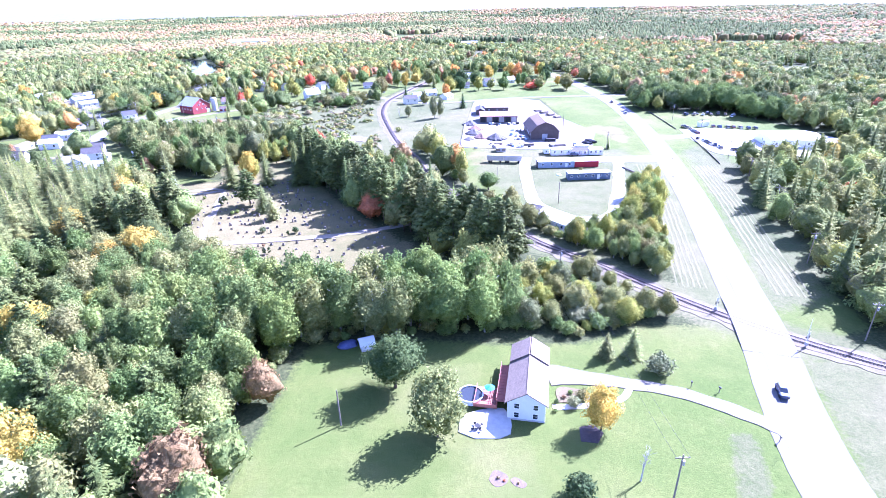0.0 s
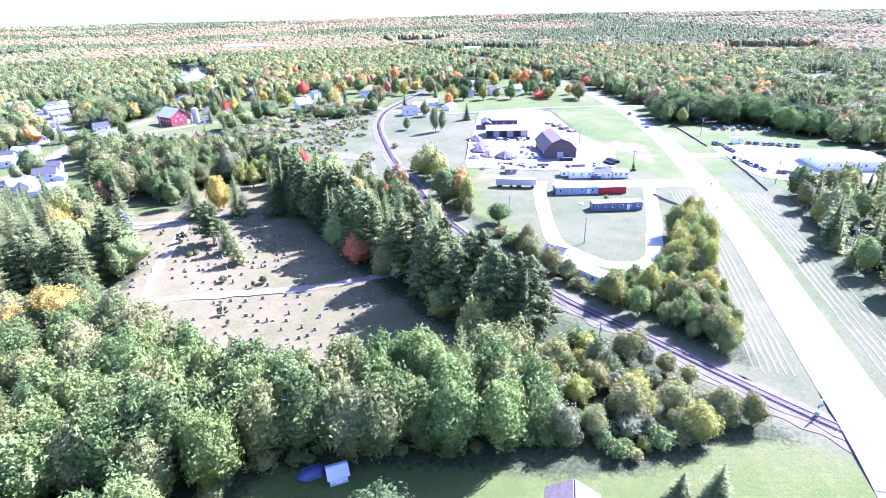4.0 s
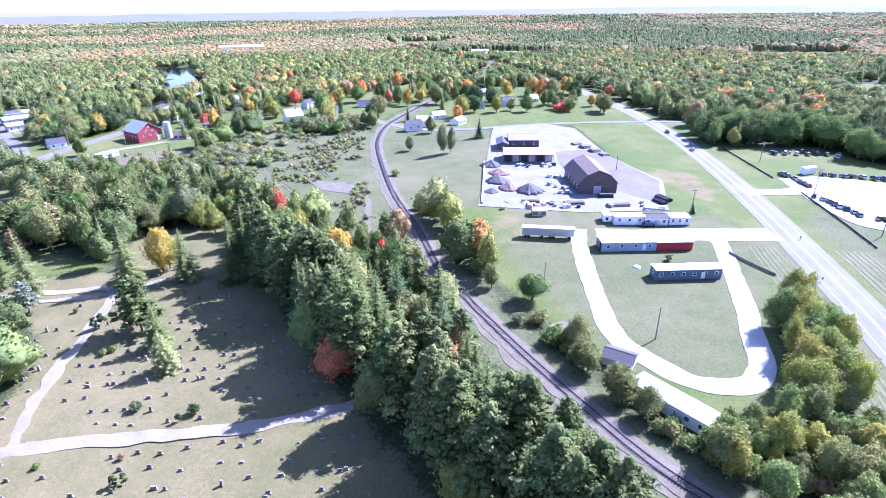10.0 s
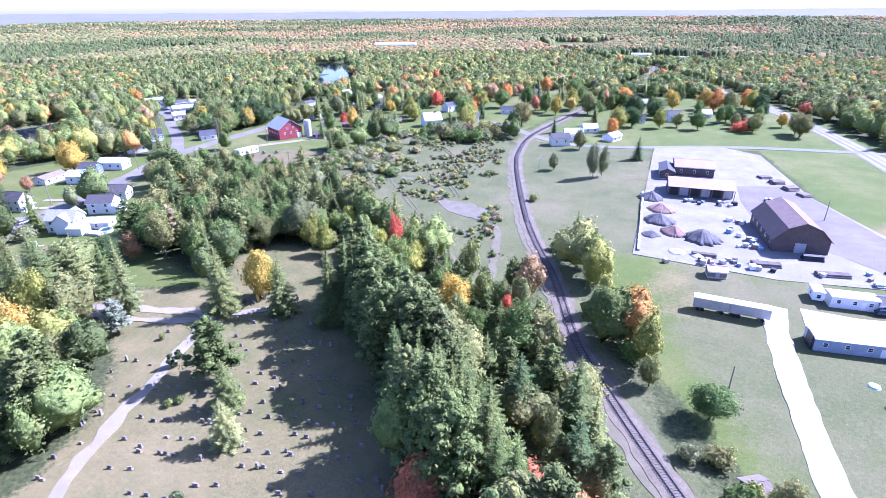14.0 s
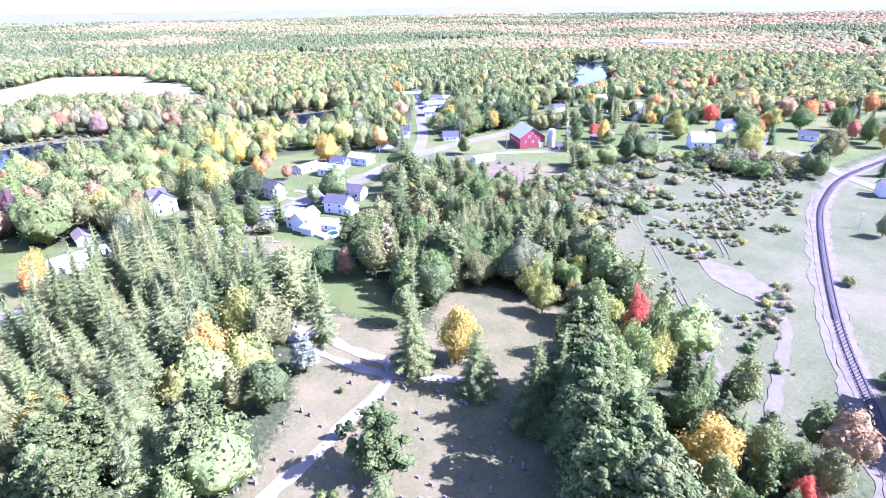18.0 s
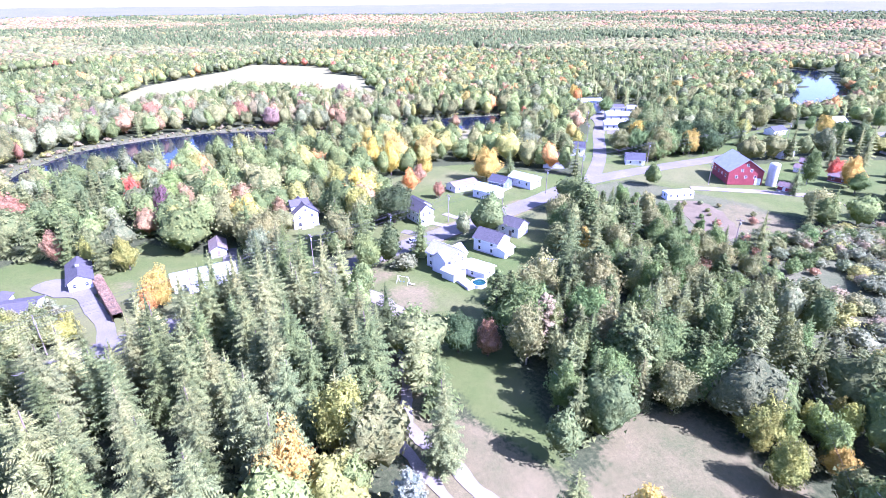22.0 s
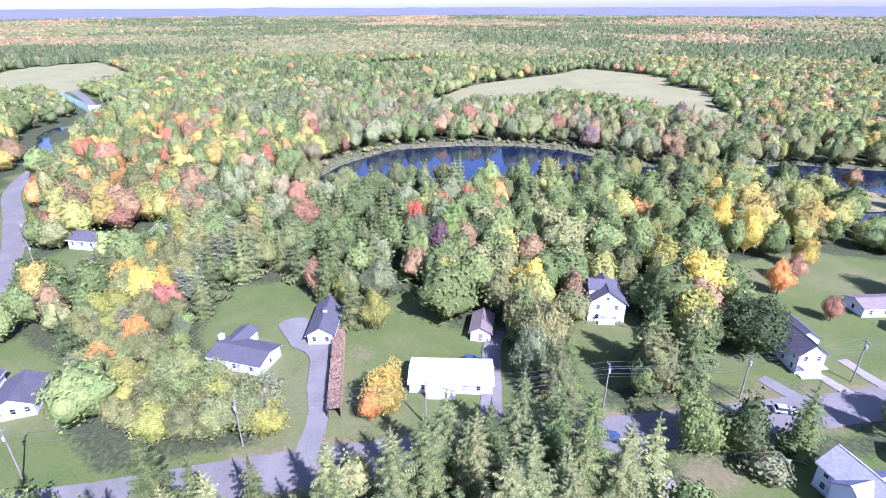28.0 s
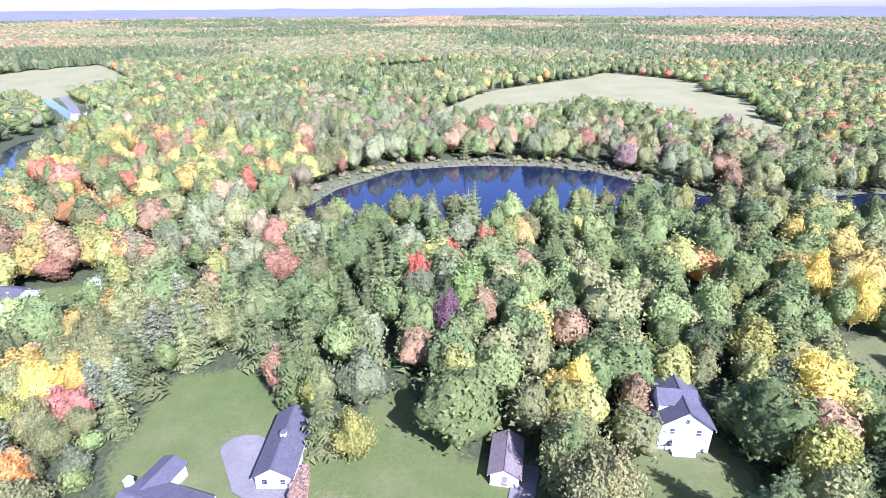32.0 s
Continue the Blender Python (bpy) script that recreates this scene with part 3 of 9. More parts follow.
def make_ground():
    gx, gy = axis_steps(-450, 230, 2.2, 4750), axis_steps(40, 520, 2.2, 4750)
    X, Y = np.meshgrid(gx, gy, indexing="ij")
    near = (np.abs(X) < 1100) & (Y > -450) & (Y < 1600)
    x, y = X[near], Y[near]
    Z = hills(X, Y)
    z = Z[near]
    wob = 0.25 * np.sin(x * 0.11 + 2 * np.sin(y * 0.05)) * np.cos(y * 0.09)
    z = z + wob * np.clip(off_line(x, y, RAILWAY) / 40 - 0.2, 0, 1) * np.clip(off_line(x, y, HIGHWAY) / 60 - 0.3, 0, 1) * 0.6 - 2.2 * water_depth(x, y)
    Z[near] = z - 0.08
    c = np.zeros((len(x), 3))
    for poly in (YARD, VERGE_EAST, DRIVE_LAND, NORTH_LAWNS, NORTH_WEST_LAWNS, BARN_YARD, CEMETERY_GREEN, STREET_YARDS, WEST_YARDS, GHOUSE_YARD, GARAGE_YARD, RANCH_YARD, DRIVE_SIDE, HEDGE_STRIP, SOUTH_YARD, LEFT_YARDS, LEFT_GREEN, SHOPS, VILLAGE_WEST, STREET_NORTH, *FAR_FIELDS):
        c[:, 0] = np.maximum(c[:, 0], soft(x, y, poly))
    for poly in (HAY, DRY_FIELD, EAST_FIELD, SLOPE, MEADOW, SMALL_CLEAR, TAN_FIELD, WEST_HAY):
        c[:, 1] = np.maximum(c[:, 1], soft(x, y, poly))
    c[:, 1] = np.maximum(c[:, 1], 0.74 * soft(x, y, [(34, 190), (60, 180), (84, 215), (110, 262), (100, 290), (20, 298), (14, 250)], 8))
    c[:, 1] = np.maximum(c[:, 1], 0.78 * soft(x, y, HAY_EAST, 5))
    c[:, 1] = np.maximum(c[:, 1], 0.8 * soft(x, y, [(46, 58), (53, 76), (57.5, 77), (58.5, 74), (53, 60)], 1))
    c[:, 1] = np.maximum(c[:, 1], 0.9 * np.clip(1.4 - off_line(x, y, RAILWAY) / 9, 0, 1))
    for poly, w in ((CEMETERY, 0.92), ([(-186, 246), (-170, 244), (-166, 256), (-184, 262)], 0.7), ([(92, 340), (104, 300), (112, 312), (114, 344), (100, 350)], 0.85), ([(77, 324), (87, 321), (85, 303), (78, 310)], 0.5), ([(2, 172), (12, 188), (20, 178), (20, 164)], 0.6), ([(-160, 222), (-130, 222), (-132, 240), (-160, 240)], 0.75), ([(14, 262), (30, 262), (26, 292), (12, 290)], 0.6), ([(-172, 380), (-140, 372), (-150, 400), (-176, 402)], 0.9), ([(-213.5, 264), (-219, 266), (-221.5, 280), (-222, 287), (-215, 289)], 0.85), ([(-197, 243), (-199.5, 253), (-193, 257), (-189, 246)], 0.8), ([(-177, 246), (-180, 254), (-174, 259), (-166, 249), (-169, 243)], 0.8), ([(-232.5, 181.5), (-232.5, 186), (-226.5, 187), (-226.5, 183)], 0.8)):

        c[:, 2] = np.maximum(c[:, 2], w * soft(x, y, poly))
    c[:, 2] = np.maximum(c[:, 2], 0.75 * np.clip((7.0 - off_line(x, y, STREET[3:9])) / 1.5, 0, 1))
    for line, w in ((WEST_ROAD, 7), (STREET, 8), (CROSS_STREET, 7), (CROSSING_ROAD, 6), (HIGHWAY, 13)):
        c[:, 0] = np.maximum(c[:, 0], 0.8 * np.clip((w - off_line(x, y, line)) / 4 + 0.5, 0, 1))
    wet = 0.9 * np.clip((np.where(x < -372, 15, 6) - off_line(x, y, [*POND, POND[0]])) / 4, 0, 1)
    wet = np.maximum(wet, 0.9 * np.clip((10 - off_line(x, y, [*RIVER_NORTH, RIVER_NORTH[0]])) / 4, 0, 1))
    c[:, 1] = np.maximum(c[:, 1], wet)
    cover = np.zeros((*X.shape, 4), np.float32)
    cover[near, :3], cover[..., 3] = c, 1
    n, m = X.shape
    idx = np.arange(n * m).reshape(n, m)
    faces = np.stack([idx[:-1, :-1], idx[1:, :-1], idx[1:, 1:], idx[:-1, 1:]], -1).reshape(-1, 4)
    me = raw_mesh("ground", np.stack([X, Y, Z], -1).reshape(-1, 3), faces)
    attr = me.color_attributes.new("cover", "FLOAT_COLOR", "POINT")
    attr.data.foreach_set("color", cover.reshape(-1))
    shade(me)
    link("ground", me, GROUND)
    tagged(bpy.data.objects["ground"], "level ground of mown lawns, dry meadow and woodland floor", "ground", kind="structure")


def raw_mesh(name, verts, faces):
    """A mesh from arrays of places and of faces with the same number of corners."""
    me = bpy.data.meshes.new(name)
    verts, faces = np.asarray(verts, np.float32), np.asarray(faces, np.int32)
    k = faces.shape[1]
    me.vertices.add(len(verts))
    me.vertices.foreach_set("co", verts.reshape(-1))
    me.loops.add(faces.size)
    me.loops.foreach_set("vertex_index", faces.reshape(-1))
    me.polygons.add(len(faces))
    me.polygons.foreach_set("loop_start", np.arange(0, faces.size, k, dtype=np.int32))
    me.update(calc_edges=True)
    return me


make_ground()


def water(name, bm, label):
    ob = part(name, bm, WATER)
    return tagged(ob, label, "water", kind="structure")


water("pond_water", boxes((-462, 125, -3, -338, 480, -0.75)), "dark still pond with reflections of trees")
water("backwater", boxes((-336, 345, -3, -296, 402, -0.7)), "small blue backwater in the marsh")
water("lake_water", patch(LAKE, 0.0, 0.5, 4.0, True, 12.0), "blue lake behind the village")
water("river_water", strip(spline(WEST_RIVER, 8.0), -4, 4, 0.0, 0.5, 2.5), "blue river under the road bridge")
water("inlet_water", boxes((-395, 480, -3, -325, 540, -0.75)), "dark river bend behind the shops")

# ---- roads, lanes, lots ----
def road(name, line, w, mat, label, z=0.05, rag=0.25, thick=0.3, kind="structure", category="road", crown=0.04):
    return tagged(part(name, strip(line, -w / 2, w / 2, z, thick, rag, crown), mat), label, category, kind=kind)


highway_line = spline(HIGHWAY, 4.0)
road("road", highway_line, 12.0, ASPHALT, "pale sun-bleached two-lane asphalt highway with paved shoulders", 0.0, 0.15, 0.4, crown=0.08)
street_line = spline(STREET, 3.0)
road("road_street", street_line, 9.0, ASPHALT_GREY, "grey asphalt village street", 0.08)
road("road_cross_street", spline(CROSS_STREET, 3.0), 7.0, ASPHALT_GREY, "grey asphalt side street going down to the river", 0.065)
west_line = spline(WEST_ROAD, 3.0)
road("road_west", west_line, 7.0, ASPHALT_GREY, "grey asphalt road winding down to the bridge", 0.07)
road("road_crossing", spline(CROSSING_ROAD, 3.0), 6.0, ASPHALT, "pale side road over the railway", 0.075)
# lines on the highway
lines = thing("road_marking", 0, 0, 0, 0, "worn painted lane lines on the highway", "road marking", kind="structure")
for off, w in ((-0.25, 0.16), (0.25, 0.16)):
    part("centre_line", strip(highway_line, off - w / 2, off + w / 2, 0.092, 0.02), LINE_YELLOW, lines)
for off in (-3.75, 3.75):
    part("edge_line", strip(highway_line, off - 0.08, off + 0.08, 0.048, 0.02), LINE_WHITE, lines)
# tar seams along the highway
part("tar_seam", strip(highway_line, -1.9, -1.78, 0.075, 0.02, 0.1), DARK_METAL, lines)

LANES = (
    ("cemetery_lane", [(-108, 166), (-94, 167.5), (-81, 170.5), (-64, 173), (-46, 175), (-27, 180), (-12, 186)], 3.4),
    ("cemetery_lane", [(-84, 170), (-87.5, 179), (-91, 193), (-94, 210), (-96.5, 222), (-99, 230), (-104, 233), (-112, 231.5), (-120, 231), (-134, 228)], 2.8),
    ("cemetery_lane", [(-134, 224), (-116, 226), (-104, 228.5), (-98, 231), (-88, 238), (-78, 240)], 2.4),
    ("cemetery_lane", [(-60, 150), (-52, 144.5), (-44, 139), (-36, 128)], 2.6),
    ("cemetery_lane", [(-134, 228), (-150, 236), (-176, 246), (-200, 239)], 2.5),
)
for nm, pts, w in LANES:
    road("path_" + nm, spline(pts, 1.5), w, LANE_GRAVEL, "pale gravel lane through the cemetery", 0.06, 1.0, 0.2, category="path", crown=0.02)
DRIVES = (
    ([(111, 267), (95, 267), (80, 268), (64, 267), (50, 269)], 11.0, GRAVEL, "wide pale gravel entrance of the trailer yard"),
    ([(45, 274), (41.5, 257), (38.5, 225), (38, 206), (42.5, 196), (50, 187.5), (60, 186.5), (67, 193), (71, 205), (76, 218), (83, 240), (88, 256), (90, 266)], 5.4, GRAVEL, "pale gravel loop drive round a grass oval"),
    ([(30, 94), (37, 92), (47, 89), (55, 84.5), (60, 80.5), (64, 77)], 3.6, ASPHALT_GREY, "pale grey house driveway joining the highway"),
    ([(-241, 165), (-235, 169), (-228, 173.5), (-218, 176), (-206, 178.5), (-196, 178)], 4.5, ASPHALT_GREY, "grey asphalt driveway beside a hedge"),
    ([(-240, 216), (-228, 214), (-208, 213), (-200, 212)], 4.5, ASPHALT_GREY, "grey asphalt driveway by the shed"),
    ([(-204, 239), (-196, 240.5), (-186, 243), (-172, 247)], 3.6, LANE_GRAVEL, "dirt drive running off the street"),
    ([(-212, 279.5), (-216, 277), (-222, 273)], 3.2, ASPHALT_GREY, "grey driveway off the street"),
    ([(-214, 290.5), (-218, 288.5), (-223, 286)], 2.6, LANE_GRAVEL, "pale driveway off the street"),
    ([(-215, 300), (-221, 297.5), (-229, 295)], 3.0, LANE_GRAVEL, "pale gravel drive beside a white house"),
    ([(-210, 106), (-204, 101), (-196, 96)], 3.6, ASPHALT_DARK, "dark asphalt driveway of a white house"),
    ([(-262, 92), (-270, 98), (-284, 104)], 4.0, LANE_GRAVEL, "gravel lane to a wooded house"),
    ([(-197, 404), (-182, 420), (-172, 430), (-160, 440)], 5.0, LANE_GRAVEL, "gravel drive past the barn"),
    ([(124, 313), (140, 312), (152, 315), (164, 318)], 8.0, GRAVEL, "gravel entrance of the car yard"),
)
for i, (pts, w, mt, lb) in enumerate(DRIVES):
    road("driveway_%d" % (i + 1), spline(pts, 1.5), w, mt, lb, 0.055 + 0.004 * i, 0.5, 0.2, category="driveway", crown=0.02)
for nm, pts, mt, lb, cat in (
    ("lot_gravel", LOT, YARD_GRAVEL, "grey gravel stone yard", "yard"),
    ("lot_paved", [(55, 345), (70, 318), (84, 300), (94, 330), (83, 378), (78, 390), (58, 386), (55, 365)], ASPHALT_DARK, "dark asphalt apron behind the brown barn", "yard"),
    ("lot_cars", [(149, 331), (145, 299), (149, 270), (193, 262), (219, 284), (223, 306), (190, 323), (170, 333)], GRAVEL, "pale gravel lot full of parked cars", "yard"),
    ("patio", [(2, 78.5), (5, 76.5), (12, 77.5), (11.5, 84.5), (4, 83.5)], CONCRETE, "pale concrete patio behind the house", "patio"),
    ("shop_lot", [(-290, 452), (-320, 478), (-372, 500), (-380, 520), (-330, 515), (-292, 480)], ASPHALT_GREY, "grey paved lot of the riverside shops", "yard"),
    ("house_apron", [(22.5, 91.5), (23, 98.5), (32, 95.5), (38, 93.5), (36, 90.5), (29, 91.5)], ASPHALT_GREY, "grey paved apron beside the house", "driveway"),
    ("garage_apron", [(-232, 166), (-242, 160), (-245, 166), (-236, 176), (-228, 176)], ASPHALT_GREY, "grey asphalt apron before the garage", "driveway"),
):
    z = {"lot_gravel": 0.1, "lot_paved": 0.13, "lot_cars": 0.11, "patio": 0.09, "house_apron": 0.1, "garage_apron": 0.11}.get(nm, 0.05)
    tagged(part(nm, patch(pts, z, 0.25, 0.35, nm not in ("lot_gravel", "lot_paved")), mt), lb, cat, kind="structure")
for zz, (pts, w) in enumerate((([(-30, 262), (-33, 285), (-36, 308), (-41, 318)], 2.6), ([(-66, 344), (-72, 354), (-82, 361), (-92, 364)], 2.4), ([(-38, 272), (-46, 281), (-53, 292), (-62, 291), (-68, 288)], 3.4))):
    tagged(part("path_meadow", strip(spline(pts, 1.5), -w / 2, w / 2, 0.03 + 0.012 * zz, 0.2, 0.9), SANDY), "sandy track worn through the meadow", "path", kind="structure")
tagged(part("sandy_patch", patch([(-69, 351), (-66.3, 336), (-57, 323), (-48, 319), (-40, 317), (-38.3, 321.4), (-44.3, 329.6), (-51.6, 335.4), (-58.3, 336.2), (-62.2, 337)], 0.045, 0.2, 1.6), plain_sand), "pale bare sandy patch in the dry meadow", "sand", kind="structure")
for i, pts in enumerate(([(7.4, 67), (8.6, 68.6), (10.4, 67.8), (10, 66.2), (8.2, 65.6)], [(10.6, 66.6), (11.6, 67.2), (13.6, 65.8), (12.4, 64.8), (11, 65.4)])):
    tagged(part("flower_bed", patch(pts, 0.02 + 0.01 * i, 0.2, 0.7, True, 0.5), PINKISH), "faded pinkish flower bed in the lawn", "flower bed", kind="structure")
tagged(part("garden_bed", patch([(23, 86), (23.4, 90.4), (28.5, 90), (29.5, 86.5)], 0.06, 0.2, 0.4, True, 0.8), SOIL), "brown garden bed beside the white house", "flower bed", kind="structure")
tagged(part("garden_path", strip(spline([(21.5, 84.6), (30, 85), (36, 86.5), (39, 90)], 1.0), -0.7, 0.7, 0.05, 0.2, 0.2), CONCRETE), "pale concrete path from the house", "path", kind="structure")
tagged(part("mulch_bed", patch([(25, 75.5), (28, 74.6), (30, 77), (28.5, 79.6), (25.5, 79)], 0.03, 0.2, 0.5), MULCH), "dark mulch ring under a tree", "flower bed", kind="structure")
for pts in ([(-58, 302), (-67, 316), (-72, 324), (-80, 336), (-94, 355), (-100, 372)], [(-72, 302), (-83, 311), (-96, 325)], [(-150, 438), (-123, 417), (-104, 401), (-96, 384)], [(-60, 345), (-72, 372), (-74, 400), (-90, 430)]):
    for side in (-0.85, 0.85):
        tagged(part("path_wheel_track", strip(beside(spline(pts, 1.5), side), -0.25, 0.25, 0.06, 0.2, 0.3), SANDY), "faint wheel track across the dry meadow", "path", kind="structure")
tagged(part("marsh", patch([(-357, 376), (-350, 389), (-337, 390), (-329, 374), (-332, 364), (-345, 367)], 0.1, 0.6, 1.0), MARSH), "tan marsh island in the river bend", "marsh", kind="structure")

for nm, pts, lb in (("field_tan", TAN_FIELD, "pale mown field beyond the pond"), ("field_west", WEST_HAY, "pale mown field by the west river")):
    tagged(part(nm, patch(pts, 0.12, 0.5, 3.0, True, 8.0), FIELD), lb, "field", kind="structure")
hay_side = [q for q in highway_line if 128 < q.y < 256]
rows_of_hay = thing("hay_windrow", 0, 0, 0, 0, "rows of cut hay drying beside the highway", "hay", kind="structure")
for off in (*[-9.0 - 1.5 * i for i in range(6)], *[9.5 + 1.7 * i for i in range(6)]):
    part("windrow", strip(beside(hay_side, off), -0.3, 0.3, -0.04, 0.15, 0.45, 0.06), STRAW, rows_of_hay)

# ---- trees ----
rng = np.random.default_rng(7)
TINTS = {
    "green": (0.096, 0.132, 0.048), "fresh": (0.136, 0.172, 0.06), "deep": (0.05, 0.074, 0.032), "olive": (0.148, 0.152, 0.066), "lime": (0.205, 0.208, 0.062),
    "yellow": (0.41, 0.345, 0.085), "gold": (0.31, 0.24, 0.07), "orange": (0.38, 0.2, 0.075), "red": (0.33, 0.1, 0.066), "pink": (0.27, 0.13, 0.09), "rust": (0.22, 0.14, 0.085),
    "plum": (0.13, 0.078, 0.085), "grey": (0.132, 0.147, 0.082), "spruce": (0.102, 0.12, 0.05), "bluish": (0.13, 0.15, 0.112), "pine": (0.074, 0.094, 0.036), "tan": (0.195, 0.168, 0.102), "sage": (0.145, 0.162, 0.068),
}
WORDS = {"green": "green", "fresh": "bright green", "deep": "dark green", "olive": "olive green", "lime": "yellow-green", "yellow": "yellow", "gold": "golden", "orange": "orange", "red": "red", "pink": "pinkish red", "rust": "rust-brown", "plum": "dark purple", "grey": "grey-green", "tan": "tan", "spruce": "dark green", "bluish": "bluish green", "pine": "deep green", "sage": "sage green"}
PHI = (1 + 5**0.5) / 2
ICO_V = np.array([(-1, PHI, 0), (1, PHI, 0), (-1, -PHI, 0), (1, -PHI, 0), (0, -1, PHI), (0, 1, PHI), (0, -1, -PHI), (0, 1, -PHI), (PHI, 0, -1), (PHI, 0, 1), (-PHI, 0, -1), (-PHI, 0, 1)]) / math.hypot(1, PHI)
ICO_F = np.array([(0, 11, 5), (0, 5, 1), (0, 1, 7), (0, 7, 10), (0, 10, 11), (1, 5, 9), (5, 11, 4), (11, 10, 2), (10, 7, 6), (7, 1, 8), (3, 9, 4), (3, 4, 2), (3, 2, 6), (3, 6, 8), (3, 8, 9), (4, 9, 5), (2, 4, 11), (6, 2, 10), (8, 6, 7), (9, 8, 1)])


OCT_V = np.array([(1, 0, 0), (-1, 0, 0), (0, 1, 0), (0, -1, 0), (0, 0, 1), (0, 0, -1)], float)
OCT_F = np.array([(0, 2, 4), (2, 1, 4), (1, 3, 4), (3, 0, 4), (2, 0, 5), (1, 2, 5), (3, 1, 5), (0, 3, 5)])


def unit(v):
    return v / (np.linalg.norm(v, axis=-1, keepdims=True) + 1e-9)


def sprays(r, at, normal, size):
    """Small bent leaf sprays at places, facing along normals: two triangles each."""
    n = len(at)
    side = unit(np.cross(normal, r.normal(size=(n, 3))))
    up = np.cross(normal, side)
    s = size * r.uniform(0.6, 1.4, (n, 1))
    k = s * r.uniform(0.5, 1.0, (n, 1))
    v = np.stack([at - side * s, at - up * k + normal * s * 0.25, at + side * s, at + up * k - normal * s * 0.1], 1)
    f = np.arange(4 * n).reshape(n, 4)
    return v.reshape(-1, 3), np.concatenate([f[:, (0, 1, 2)], f[:, (0, 2, 3)]])


def flakes(r, at, normal, size):
    """Small leaf sprays of one triangle each."""
    n = len(at)
    side = unit(np.cross(normal, r.normal(size=(n, 3))))
    up = np.cross(normal, side)
    s = size * r.uniform(0.65, 1.5, (n, 1))
    v = np.stack([at - side * s, at + side * s * r.uniform(0.4, 1, (n, 1)) - up * s * 0.5, at + up * s * 1.2 + normal * s * r.uniform(-0.3, 0.4, (n, 1))], 1)
    return v.reshape(-1, 3), np.arange(3 * n).reshape(n, 3)


def joined(pieces):
    vs, fs, k = [], [], 0
    for v, f in pieces:
        vs.append(v)
        fs.append(f + k)
        k += len(v)
    return np.concatenate(vs), np.concatenate(fs)


def broadleaf(seed, clumps, each, size, low=0.22, wide=0.36, top=0.62, core=0.6):
    """A leafy crown for a tree one unit high: clumps on a lopsided egg, each a core under many sprays."""
    r = np.random.default_rng(seed)
    n = clumps
    u = unit(r.normal(size=(n, 3)))
    u[:, 2] = np.abs(u[:, 2]) * np.where(r.random(n) < 0.66, 1, -0.7)
    rad = r.uniform(0.55, 1.0, (n, 1)) ** 0.7
    mid = low + (1 - low) * (1 - top) * 0.95
    c = u * rad * (wide * 0.78, wide * 0.78, 1)
    c[:, 2] = mid + c[:, 2] * np.where(u[:, 2] > 0, 0.9 - mid, mid - low)
    c[:, :2] += r.normal(0, 0.03, 2)
    cr = wide * r.uniform(0.3, 0.52, n) * (1.2 - 0.35 * np.abs(c[:, 2] - mid) / 0.5)
    pieces = []
    for i in range(n):
        bv, bf = (ICO_V, ICO_F) if clumps > 16 else (OCT_V, OCT_F)
        warp = 1 + 0.28 * r.normal(size=(len(bv), 1)).clip(-1.3, 1.3)
        pieces.append((c[i] + bv * cr[i] * core * warp * (1, 1, 0.85), bf))
        d = unit(r.normal(size=(each, 3)) + u[i] * 0.7 + (0, 0, 0.35))
        at = c[i] + d * cr[i] * r.uniform(0.62, 1.2, (each, 1)) * (1, 1, 0.85)
        pieces.append(flakes(r, at, unit(d + r.normal(0, 0.45, (each, 3))), size))
    return joined(pieces)


def ball_of(level):
    """A unit ball of triangles: 20 faces, times four for each level."""
    v, f = list(ICO_V), [tuple(q) for q in ICO_F]
    for _ in range(level):
        mid, fs = {}, []

        def half(a, b):
            key = (min(a, b), max(a, b))
            if key not in mid:
                mid[key] = len(v)
                v.append(unit(v[a] + v[b]))
            return mid[key]

        for a, b, c in f:
            ab, bc, ca = half(a, b), half(b, c), half(c, a)
            fs += [(a, ab, ca), (b, bc, ab), (c, ca, bc), (ab, bc, ca)]
        f = fs
    return np.array(v), np.array(f)


BALLS = [ball_of(q) for q in range(4)]


